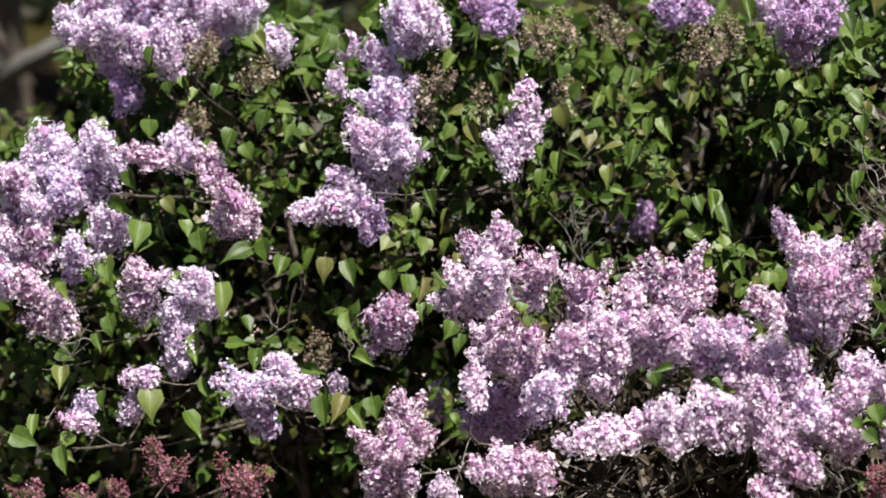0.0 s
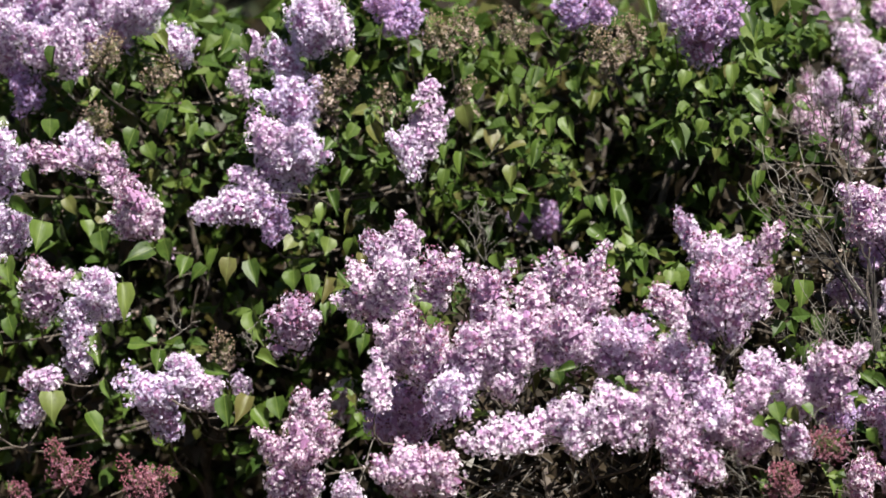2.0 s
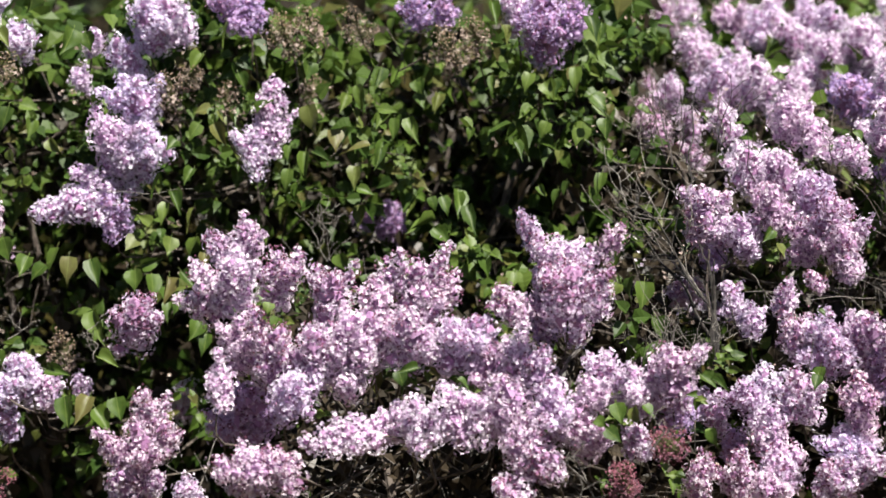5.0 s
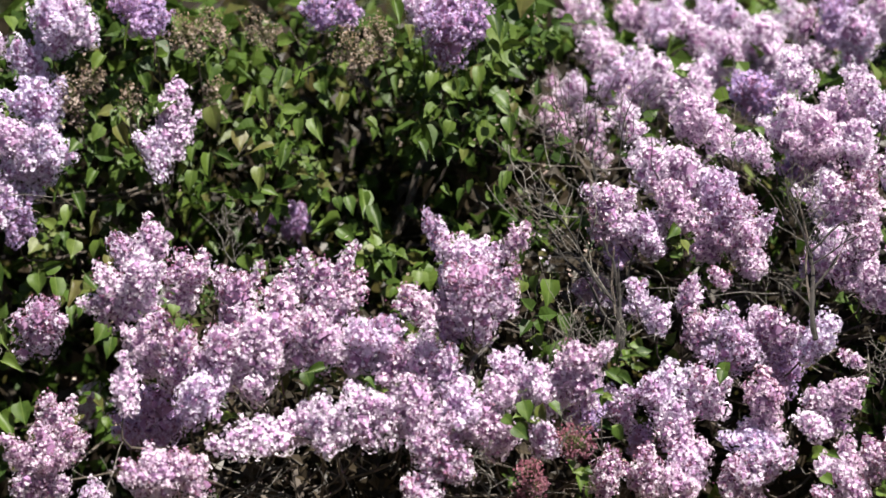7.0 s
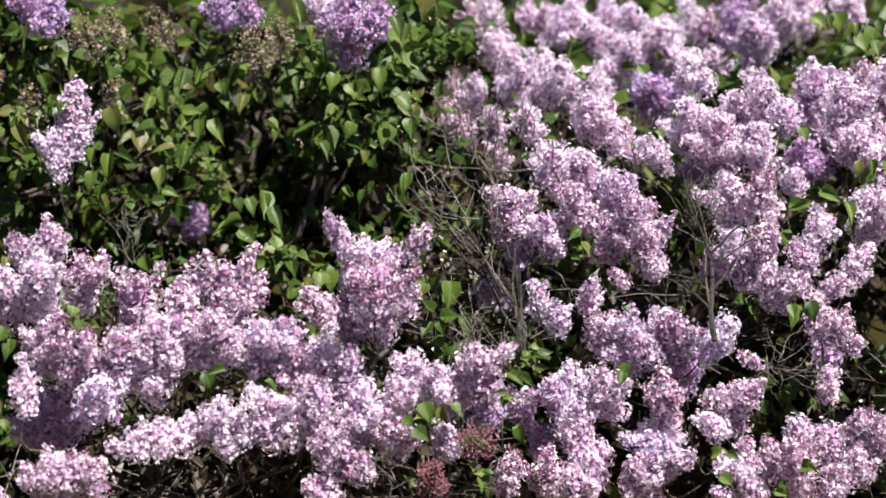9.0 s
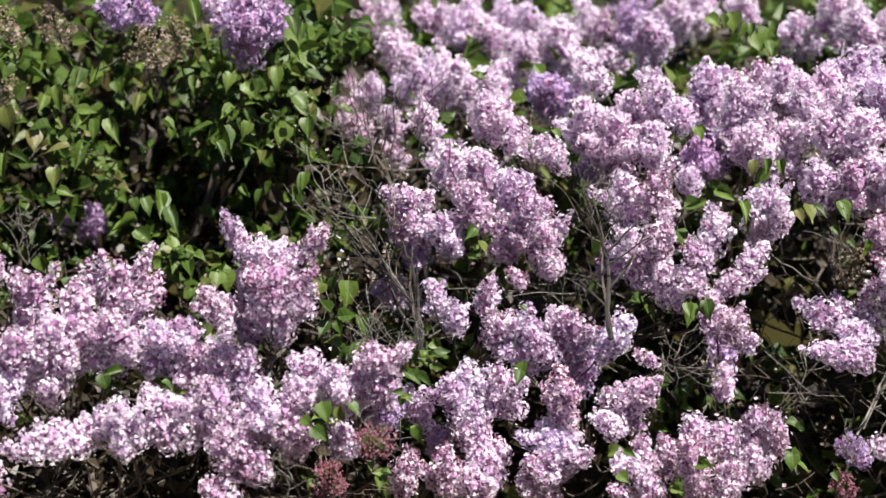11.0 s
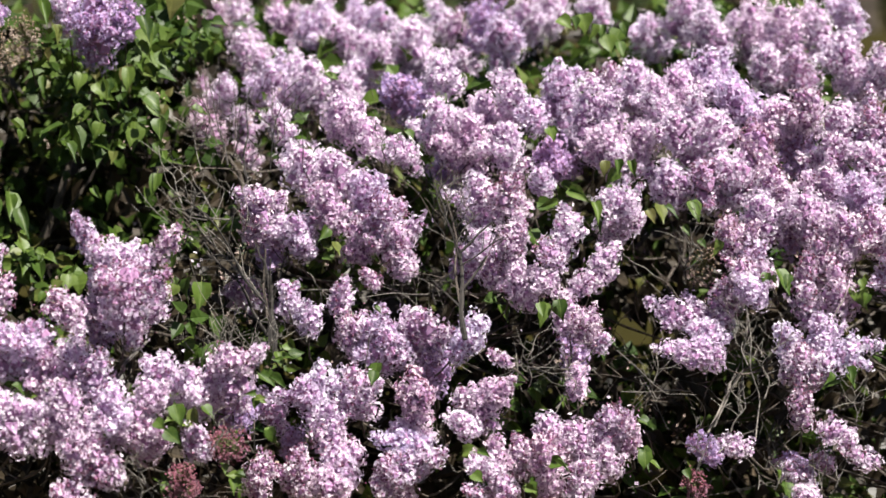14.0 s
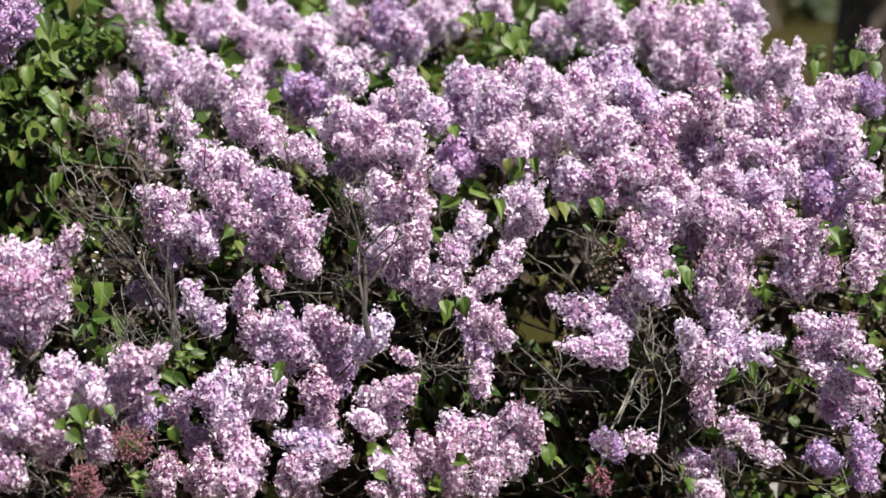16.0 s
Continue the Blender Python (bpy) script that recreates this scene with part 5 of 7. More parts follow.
leaf(LEFT, (-0.732, 5.441, 1.345), (-0.741, 5.423, 1.297), 0.028)
leaf(LEFT, (-0.695, 5.436, 1.331), (-0.698, 5.408, 1.256), 0.036)
leaf(LEFT, (-0.678, 5.433, 1.332), (-0.628, 5.408, 1.303), 0.028)
leaf(LEFT, (-0.736, 5.423, 1.291), (-0.747, 5.399, 1.230), 0.031)
leaf(LEFT, (-0.573, 5.454, 1.295), (-0.585, 5.430, 1.240), 0.036)
leaf(LEFT, (-0.326, 5.463, 1.239), (-0.313, 5.422, 1.172), 0.046)
leaf(LEFT, (-0.298, 5.445, 1.203), (-0.285, 5.400, 1.134), 0.033)
leaf(LEFT, (-0.377, 5.444, 1.168), (-0.440, 5.398, 1.139), 0.041)
leaf(LEFT, (-0.382, 5.435, 1.149), (-0.338, 5.423, 1.103), 0.038)
leaf(LEFT, (-0.611, 5.426, 1.082), (-0.601, 5.411, 1.034), 0.046)
leaf(LEFT, (-0.186, 5.439, 1.041), (-0.188, 5.410, 0.996), 0.041)
leaf(LEFT, (-0.205, 5.404, 1.032), (-0.222, 5.389, 0.999), 0.033)
leaf(LEFT, (-0.152, 5.549, 1.521), (-0.168, 5.521, 1.473), 0.033)
leaf(LEFT, (-0.116, 5.562, 1.498), (-0.089, 5.545, 1.455), 0.046)
leaf(LEFT, (-0.044, 5.554, 1.539), (-0.032, 5.516, 1.464), 0.041)
leaf(LEFT, (-0.006, 5.553, 1.661), (0.008, 5.519, 1.600), 0.041)
leaf(LEFT, (-0.019, 5.583, 1.592), (0.019, 5.570, 1.551), 0.039)
leaf(LEFT, (-0.005, 5.541, 1.457), (0.038, 5.511, 1.410), 0.033)
leaf(LEFT, (-0.024, 5.531, 1.403), (-0.034, 5.514, 1.328), 0.044)
leaf(LEFT, (-0.143, 5.501, 1.439), (-0.180, 5.488, 1.407), 0.036)
leaf(LEFT, (-0.196, 5.493, 1.400), (-0.261, 5.466, 1.368), 0.038)
leaf(LEFT, (-0.187, 5.530, 1.390), (-0.158, 5.491, 1.303), 0.041)
leaf(LEFT, (-0.246, 5.564, 1.513), (-0.245, 5.544, 1.459), 0.023)
leaf(LEFT, (-0.323, 5.510, 1.406), (-0.284, 5.499, 1.363), 0.031)
leaf(LEFT, (-0.493, 5.577, 1.653), (-0.502, 5.556, 1.607), 0.031)
leaf(LEFT, (-0.539, 5.563, 1.596), (-0.487, 5.544, 1.605), 0.034)
leaf(LEFT, (-0.248, 5.548, 1.696), (-0.236, 5.521, 1.625), 0.031)
leaf(LEFT, (-0.221, 5.563, 1.637), (-0.206, 5.541, 1.588), 0.039)
leaf(LEFT, (-0.667, 5.466, 1.464), (-0.630, 5.453, 1.506), 0.036)
leaf(LEFT, (-0.406, 5.474, 1.241), (-0.433, 5.459, 1.215), 0.033)
leaf(LEFT, (-0.363, 5.443, 1.224), (-0.341, 5.419, 1.178), 0.030)
leaf(LEFT, (-0.107, 5.493, 1.404), (-0.127, 5.478, 1.364), 0.033)
leaf(LEFT, (-0.567, 5.425, 1.246), (-0.525, 5.417, 1.227), 0.028)
leaf(LEFT, (-0.600, 5.487, 1.469), (-0.618, 5.463, 1.423), 0.033)
leaf(LEFT, (-0.080, 5.493, 1.239), (-0.093, 5.468, 1.193), 0.028)
leaf(LEFT, (0.028, 5.487, 1.281), (0.015, 5.452, 1.216), 0.033)
leaf(LEFT, (0.062, 5.452, 1.093), (0.056, 5.427, 1.042), 0.046)
leaf(LEFT, (0.040, 5.574, 1.575), (0.060, 5.542, 1.522), 0.036)
leaf(LEFT, (-0.821, 5.464, 1.431), (-0.776, 5.448, 1.459), 0.031)
leaf(LEFT, (-0.959, 5.443, 1.398), (-0.984, 5.422, 1.358), 0.033)
leaf(LEFT, (-0.787, 5.393, 1.125), (-0.765, 5.387, 1.154), 0.025)
leaf(LEFT, (-1.009, 5.406, 1.360), (-1.033, 5.380, 1.335), 0.036)
leaf(LEFT, (-0.968, 5.401, 1.291), (-0.992, 5.374, 1.252), 0.033)
leaf(LEFT, (-0.432, 5.436, 1.051), (-0.457, 5.406, 1.013), 0.031)
leaf(LEFT, (-1.183, 5.455, 1.664), (-1.166, 5.439, 1.623), 0.039)
leaf(LEFT, (-1.571, 5.326, 1.494), (-1.593, 5.302, 1.462), 0.033)
leaf(LEFT, (-1.435, 5.372, 1.629), (-1.403, 5.351, 1.581), 0.039)
leaf(LEFT, (-1.305, 5.333, 1.368), (-1.277, 5.328, 1.326), 0.038)
leaf(LEFT, (-1.400, 5.312, 1.342), (-1.385, 5.303, 1.301), 0.033)
leaf(LEFT, (-1.645, 5.256, 1.237), (-1.614, 5.241, 1.190), 0.033)
leaf(LEFT, (-1.446, 5.225, 0.950), (-1.415, 5.209, 0.911), 0.033)
leaf(FRONT, (-0.676, 4.658, 1.085), (-0.680, 4.642, 1.063), 0.026)
leaf(FRONT, (-0.662, 4.683, 1.050), (-0.672, 4.671, 1.022), 0.029)
leaf(FRONT, (-0.400, 4.640, 0.946), (-0.386, 4.619, 0.908), 0.029)
leaf(FRONT, (-0.356, 4.612, 0.958), (-0.402, 4.595, 0.949), 0.024)
leaf(FRONT, (-0.276, 4.637, 0.930), (-0.246, 4.627, 0.909), 0.026)
leaf(FRONT, (-0.564, 4.564, 0.874), (-0.540, 4.556, 0.865), 0.028)
leaf(FRONT, (0.057, 4.603, 0.891), (0.069, 4.584, 0.844), 0.035)
leaf(FRONT, (0.097, 4.616, 0.882), (0.105, 4.593, 0.843), 0.035)
leaf(FRONT, (0.037, 4.580, 0.841), (0.072, 4.557, 0.815), 0.030)
leaf(FRONT, (0.251, 4.553, 0.849), (0.262, 4.528, 0.814), 0.028)
leaf(FRONT, (0.017, 4.576, 0.864), (0.037, 4.558, 0.846), 0.024)
leaf(FRONT, (0.114, 4.596, 0.889), (0.137, 4.583, 0.862), 0.026)
leaf(RIGHT, (0.093, 5.079, 1.085), (0.083, 5.056, 1.030), 0.048)
leaf(RIGHT, (0.125, 5.102, 1.071), (0.119, 5.076, 1.004), 0.048)
leaf(RIGHT, (0.150, 5.054, 0.997), (0.169, 5.035, 0.935), 0.047)
leaf(RIGHT, (0.060, 5.053, 1.076), (0.041, 5.038, 1.039), 0.043)
leaf(RIGHT, (0.418, 5.169, 1.188), (0.391, 5.152, 1.156), 0.031)
leaf(RIGHT, (0.427, 5.116, 1.161), (0.442, 5.099, 1.127), 0.029)
leaf(RIGHT, (0.911, 5.166, 1.244), (0.958, 5.147, 1.236), 0.032)
leaf(RIGHT, (1.034, 5.140, 1.247), (1.052, 5.109, 1.180), 0.039)
leaf(RIGHT, (0.987, 5.175, 1.276), (1.033, 5.134, 1.245), 0.032)
leaf(RIGHT, (0.883, 5.084, 1.191), (0.901, 5.066, 1.147), 0.036)
leaf(RIGHT, (0.892, 4.955, 1.042), (0.886, 4.935, 0.986), 0.033)
leaf(RIGHT, (0.926, 4.944, 1.050), (0.930, 4.921, 1.001), 0.031)
leaf(RIGHT, (0.514, 4.955, 0.907), (0.507, 4.934, 0.861), 0.033)
leaf(RIGHT, (0.695, 4.829, 0.726), (0.743, 4.798, 0.737), 0.032)
leaf(RIGHT, (0.731, 4.784, 0.689), (0.712, 4.758, 0.653), 0.046)
leaf(RIGHT, (0.878, 4.747, 0.719), (0.916, 4.719, 0.715), 0.034)
leaf(RIGHT, (0.818, 4.710, 0.679), (0.840, 4.697, 0.657), 0.030)
leaf(RIGHT, (0.614, 5.322, 1.399), (0.633, 5.308, 1.368), 0.030)
leaf(RIGHT, (1.081, 5.542, 1.674), (1.094, 5.531, 1.621), 0.050)
leaf(RIGHT, (1.022, 5.525, 1.666), (1.049, 5.504, 1.636), 0.039)
leaf(RIGHT, (1.170, 5.498, 1.637), (1.148, 5.485, 1.596), 0.044)
leaf(RIGHT, (0.275, 4.974, 0.946), (0.262, 4.959, 0.897), 0.042)
leaf(RIGHT, (0.315, 4.991, 0.950), (0.333, 4.972, 0.927), 0.035)
leaf(RIGHT, (0.250, 4.973, 0.882), (0.287, 4.946, 0.848), 0.040)
leaf(RIGHT, (0.958, 5.287, 1.412), (0.970, 5.277, 1.379), 0.032)
leaf(RIGHT, (0.163, 5.582, 1.645), (0.205, 5.571, 1.632), 0.036)
leaf(RIGHT, (-0.005, 5.602, 1.630), (0.016, 5.590, 1.575), 0.047)
leaf(RIGHT, (0.002, 5.465, 1.471), (0.043, 5.450, 1.438), 0.043)
leaf(RIGHT, (0.036, 5.427, 1.419), (0.029, 5.405, 1.366), 0.038)
leaf(RIGHT, (1.103, 5.201, 1.320), (1.076, 5.192, 1.281), 0.037)
leaf(RIGHT, (1.184, 5.096, 1.248), (1.192, 5.066, 1.203), 0.037)
leaf(RIGHT, (1.250, 5.054, 1.260), (1.271, 5.015, 1.214), 0.034)
leaf(RIGHT, (1.420, 4.901, 1.121), (1.442, 4.853, 1.074), 0.033)
leaf(RIGHT, (1.394, 4.885, 1.116), (1.381, 4.872, 1.083), 0.026)
leaf(RIGHT, (1.538, 4.747, 0.928), (1.483, 4.727, 0.876), 0.038)
leaf(RIGHT, (1.537, 4.743, 0.929), (1.547, 4.702, 0.880), 0.028)
leaf(RIGHT, (1.067, 4.726, 0.753), (1.082, 4.686, 0.704), 0.037)
leaf(RIGHT, (1.760, 4.858, 1.211), (1.779, 4.815, 1.166), 0.039)
leaf(RIGHT, (1.738, 4.905, 1.212), (1.770, 4.878, 1.196), 0.032)
leaf(RIGHT, (1.738, 4.649, 0.928), (1.783, 4.600, 0.921), 0.035)
leaf(RIGHT, (1.590, 4.852, 1.093), (1.601, 4.813, 1.039), 0.041)
leaf(RIGHT, (1.618, 4.850, 1.110), (1.592, 4.834, 1.080), 0.033)
leaf(RIGHT, (1.812, 4.670, 0.988), (1.797, 4.661, 0.957), 0.031)
leaf(RIGHT, (1.599, 4.612, 0.829), (1.609, 4.593, 0.805), 0.023)
leaf(RIGHT, (1.369, 4.607, 0.700), (1.371, 4.575, 0.660), 0.034)
leaf(RIGHT, (1.926, 5.026, 1.410), (1.897, 4.998, 1.353), 0.042)
leaf(RIGHT, (1.083, 4.793, 0.802), (1.116, 4.774, 0.787), 0.030)
leaf(RIGHT, (1.885, 5.204, 1.586), (1.906, 5.178, 1.547), 0.038)
leaf(RIGHT, (1.847, 5.216, 1.572), (1.826, 5.191, 1.519), 0.038)
leaf(RIGHT, (1.945, 5.211, 1.600), (1.929, 5.200, 1.546), 0.039)
leaf(RIGHT, (1.962, 5.157, 1.576), (1.968, 5.131, 1.523), 0.036)
leaf(RIGHT, (1.297, 4.958, 1.182), (1.275, 4.943, 1.139), 0.029)
leaf(RIGHT, (1.253, 4.993, 1.152), (1.229, 4.972, 1.115), 0.026)
leaf(RIGHT, (1.131, 5.477, 1.623), (1.142, 5.456, 1.576), 0.041)
leaf(RIGHT, (1.065, 5.130, 1.347), (1.057, 5.112, 1.305), 0.024)
leaf(RIGHT, (1.093, 5.133, 1.348), (1.093, 5.114, 1.310), 0.024)
leaf(RIGHT, (1.130, 5.153, 1.344), (1.135, 5.129, 1.303), 0.025)
leaf(RIGHT, (0.938, 5.050, 1.259), (0.888, 5.049, 1.249), 0.019)
leaf(RIGHT, (1.028, 5.067, 1.257), (1.035, 5.032, 1.209), 0.026)
leaf(RIGHT, (0.975, 5.099, 1.283), (1.005, 5.076, 1.271), 0.019)
leaf(RIGHT, (1.139, 5.000, 1.247), (1.152, 4.985, 1.215), 0.026)
leaf(RIGHT, (1.188, 5.040, 1.250), (1.214, 5.011, 1.227), 0.022)
leaf(RIGHT, (1.214, 4.957, 1.215), (1.226, 4.937, 1.192), 0.017)
leaf(RIGHT, (1.242, 4.929, 1.186), (1.257, 4.910, 1.166), 0.017)
leaf(RIGHT, (1.421, 4.820, 1.122), (1.415, 4.802, 1.089), 0.023)
leaf(RIGHT, (1.395, 4.849, 1.118), (1.403, 4.834, 1.092), 0.019)
leaf(RIGHT, (1.575, 4.775, 1.117), (1.582, 4.753, 1.092), 0.021)
leaf(RIGHT, (1.572, 4.714, 1.094), (1.560, 4.707, 1.066), 0.021)
leaf(RIGHT, (1.713, 4.793, 1.225), (1.737, 4.774, 1.235), 0.019)
leaf(RIGHT, (1.748, 4.771, 1.212), (1.755, 4.740, 1.175), 0.028)
leaf(RIGHT, (1.713, 4.723, 1.174), (1.745, 4.702, 1.181), 0.019)
leaf(RIGHT, (1.037, 5.430, 1.672), (1.042, 5.421, 1.633), 0.026)
leaf(RIGHT, (1.086, 5.438, 1.655), (1.079, 5.432, 1.607), 0.026)
leaf(RIGHT, (1.118, 5.449, 1.651), (1.110, 5.434, 1.614), 0.026)
leaf(RIGHT, (1.155, 5.395, 1.660), (1.166, 5.372, 1.620), 0.026)
leaf(RIGHT, (1.138, 5.359, 1.614), (1.147, 5.341, 1.571), 0.025)
leaf(RIGHT, (0.946, 5.217, 1.415), (0.955, 5.206, 1.381), 0.020)
leaf(RIGHT, (0.875, 4.907, 1.049), (0.880, 4.882, 1.014), 0.023)
leaf(RIGHT, (0.903, 4.870, 1.046), (0.913, 4.858, 1.021), 0.019)
leaf(RIGHT, (1.480, 4.668, 0.929), (1.464, 4.651, 0.901), 0.025)
leaf(RIGHT, (1.511, 4.657, 0.940), (1.519, 4.627, 0.906), 0.023)
leaf(RIGHT, (1.070, 4.670, 0.757), (1.069, 4.649, 0.719), 0.034)
leaf(RIGHT, (1.346, 4.568, 0.704), (1.358, 4.554, 0.683), 0.027)
leaf(RIGHT, (1.340, 4.577, 0.735), (1.344, 4.567, 0.710), 0.020)
leaf(RIGHT, (1.152, 4.626, 0.728), (1.157, 4.606, 0.707), 0.020)
leaf(RIGHT, (0.805, 4.645, 0.691), (0.831, 4.633, 0.680), 0.022)
leaf(RIGHT, (0.878, 4.698, 0.734), (0.909, 4.668, 0.719), 0.018)
leaf(RIGHT, (1.090, 4.712, 0.820), (1.103, 4.689, 0.800), 0.021)
leaf(RIGHT, (1.588, 4.552, 0.836), (1.590, 4.538, 0.822), 0.016)
leaf(LEFT, (0.075, 5.405, 1.030), (0.092, 5.379, 0.990), 0.035)
leaf(LEFT, (0.113, 5.411, 1.029), (0.135, 5.383, 0.989), 0.033)
leaf(LEFT, (0.156, 5.371, 0.961), (0.175, 5.356, 0.930), 0.030)
leaf(RIGHT, (0.502, 4.893, 0.900), (0.491, 4.872, 0.868), 0.026)
leaf(RIGHT, (0.288, 4.910, 0.943), (0.292, 4.894, 0.909), 0.032)
leaf(RIGHT, (0.268, 4.903, 0.884), (0.311, 4.886, 0.862), 0.025)
leaf(RIGHT, (0.074, 4.829, 0.840), (0.073, 4.818, 0.809), 0.027)
leaf(RIGHT, (0.112, 4.853, 0.829), (0.106, 4.834, 0.805), 0.025)
leaf(RIGHT, (0.063, 4.788, 0.787), (0.044, 4.775, 0.775), 0.023)
leaf(RIGHT, (0.263, 4.828, 0.791), (0.269, 4.818, 0.770), 0.023)
leaf(RIGHT, (0.715, 4.736, 0.751), (0.742, 4.716, 0.736), 0.020)
leaf(RIGHT, (0.696, 4.680, 0.715), (0.716, 4.656, 0.696), 0.027)
leaf(RIGHT, (0.393, 5.000, 1.141), (0.418, 4.992, 1.134), 0.016)
leaf(RIGHT, (0.505, 4.961, 1.032), (0.524, 4.949, 1.016), 0.019)
leaf(RIGHT, (0.162, 4.785, 0.723), (0.167, 4.768, 0.699), 0.020)
leaf(RIGHT, (0.033, 4.734, 0.716), (0.036, 4.719, 0.690), 0.023)
leaf(LEFT, (-0.100, 5.570, 1.503), (-0.088, 5.557, 1.460), 0.036)
leaf(LEFT, (-0.042, 5.529, 1.536), (-0.038, 5.494, 1.471), 0.033)
leaf(LEFT, (-0.033, 5.492, 1.390), (-0.033, 5.475, 1.342), 0.033)
leaf(LEFT, (-0.118, 5.555, 1.428), (-0.104, 5.533, 1.389), 0.023)
leaf(LEFT, (-0.165, 5.502, 1.433), (-0.149, 5.497, 1.411), 0.028)
leaf(LEFT, (0.023, 5.567, 1.643), (0.018, 5.550, 1.602), 0.026)
leaf(LEFT, (0.003, 5.548, 1.444), (0.040, 5.536, 1.409), 0.026)
leaf(LEFT, (-0.192, 5.502, 1.355), (-0.171, 5.482, 1.305), 0.031)
leaf(LEFT, (-0.232, 5.497, 1.375), (-0.259, 5.481, 1.353), 0.028)
leaf(LEFT, (-0.435, 5.526, 1.497), (-0.430, 5.516, 1.468), 0.028)
leaf(LEFT, (-0.385, 5.536, 1.460), (-0.393, 5.525, 1.426), 0.023)
leaf(LEFT, (-0.448, 5.508, 1.401), (-0.446, 5.482, 1.351), 0.031)
leaf(LEFT, (-0.483, 5.491, 1.411), (-0.487, 5.479, 1.351), 0.026)
leaf(LEFT, (-0.513, 5.452, 1.341), (-0.523, 5.421, 1.288), 0.025)
leaf(LEFT, (-0.584, 5.481, 1.288), (-0.582, 5.451, 1.230), 0.028)
leaf(LEFT, (-0.522, 5.494, 1.530), (-0.535, 5.479, 1.484), 0.020)
leaf(LEFT, (-0.524, 5.526, 1.417), (-0.543, 5.511, 1.391), 0.023)
leaf(LEFT, (-0.332, 5.464, 1.228), (-0.321, 5.430, 1.175), 0.031)
leaf(LEFT, (-0.428, 5.471, 1.155), (-0.447, 5.457, 1.123), 0.028)
leaf(LEFT, (-0.370, 5.458, 1.147), (-0.348, 5.436, 1.111), 0.026)
leaf(LEFT, (-0.306, 5.484, 1.199), (-0.309, 5.456, 1.155), 0.023)
leaf(LEFT, (-0.393, 5.477, 1.219), (-0.379, 5.469, 1.182), 0.026)
leaf(LEFT, (-0.292, 5.498, 1.389), (-0.301, 5.487, 1.354), 0.023)
leaf(LEFT, (-0.001, 5.491, 1.246), (-0.006, 5.475, 1.209), 0.026)
leaf(LEFT, (0.025, 5.538, 1.353), (0.039, 5.526, 1.315), 0.023)
leaf(LEFT, (-0.058, 5.464, 1.262), (-0.066, 5.455, 1.222), 0.025)
leaf(LEFT, (-0.126, 5.464, 1.249), (-0.109, 5.445, 1.220), 0.023)
leaf(LEFT, (0.066, 5.433, 1.037), (0.077, 5.417, 0.995), 0.038)
leaf(LEFT, (0.100, 5.428, 1.031), (0.122, 5.403, 0.990), 0.036)
leaf(LEFT, (0.120, 5.401, 0.993), (0.142, 5.388, 0.951), 0.033)
leaf(LEFT, (0.079, 5.419, 0.977), (0.094, 5.397, 0.936), 0.033)

twig(LEFT, [(-0.751, 5.383, 1.126), (-0.719, 5.402, 1.082), (-0.675, 5.381, 1.041)], 0.0010, DEAD)
twig(FRONT, [(-0.467, 4.735, 1.062), (-0.479, 4.762, 1.112), (-0.486, 4.750, 1.173)], 0.0009, DEAD)
twig(FRONT, [(-0.439, 4.762, 1.113), (-0.456, 4.787, 1.152), (-0.466, 4.771, 1.193)], 0.0009, DEAD)
twig(LEFT, [(-0.633, 5.398, 1.069), (-0.645, 5.426, 1.135), (-0.663, 5.412, 1.203)], 0.0010, DEAD)
twig(LEFT, [(-0.636, 5.406, 1.110), (-0.622, 5.434, 1.155), (-0.609, 5.420, 1.194)], 0.0010, DEAD)
twig(LEFT, [(-0.642, 5.411, 1.144), (-0.663, 5.431, 1.162), (-0.672, 5.411, 1.172)], 0.0007, DEAD)
twig(LEFT, [(-0.629, 5.410, 1.130), (-0.655, 5.431, 1.155), (-0.657, 5.414, 1.185)], 0.0007, DEAD)
twig(LEFT, [(-1.169, 5.344, 1.241), (-1.065, 5.385, 1.230), (-0.966, 5.385, 1.244)], 0.0012, DEAD)
twig(LEFT, [(-1.845, 5.045, 0.908), (-1.802, 5.083, 0.915), (-1.744, 5.081, 0.910)], 0.0012, DEAD)
twig(LEFT, [(-1.885, 5.010, 0.852), (-1.835, 5.051, 0.855), (-1.779, 5.052, 0.866)], 0.0010, DEAD)
twig(LEFT, [(-1.870, 4.973, 0.723), (-1.853, 5.010, 0.764), (-1.825, 5.009, 0.812)], 0.0015, DEAD)
twig(LEFT, [(-1.002, 5.169, 0.607), (-0.972, 5.189, 0.582), (-0.941, 5.172, 0.576)], 0.0010, DEAD)
twig(LEFT, [(-0.936, 5.188, 0.632), (-0.921, 5.203, 0.594), (-0.904, 5.178, 0.566)], 0.0010, DEAD)
twig(FRONT, [(-0.052, 4.723, 0.857), (-0.065, 4.755, 0.912), (-0.046, 4.742, 0.952), (0.002, 4.771, 0.996)], 0.0061, DEAD)
twig(LEFT, [(-0.928, 5.174, 0.538), (-0.894, 5.228, 0.652), (-0.838, 5.229, 0.708), (-0.719, 5.257, 0.662)], 0.0015, DEAD)
twig(RIGHT, [(0.173, 5.410, 1.352), (0.139, 5.440, 1.459), (0.102, 5.425, 1.518)], 0.0015, BARK)
twig(RIGHT, [(0.210, 5.390, 1.334), (0.216, 5.418, 1.434), (0.210, 5.403, 1.503)], 0.0015, BARK)
twig(RIGHT, [(0.178, 5.341, 1.318), (0.192, 5.366, 1.370), (0.198, 5.349, 1.419)], 0.0015, BARK)
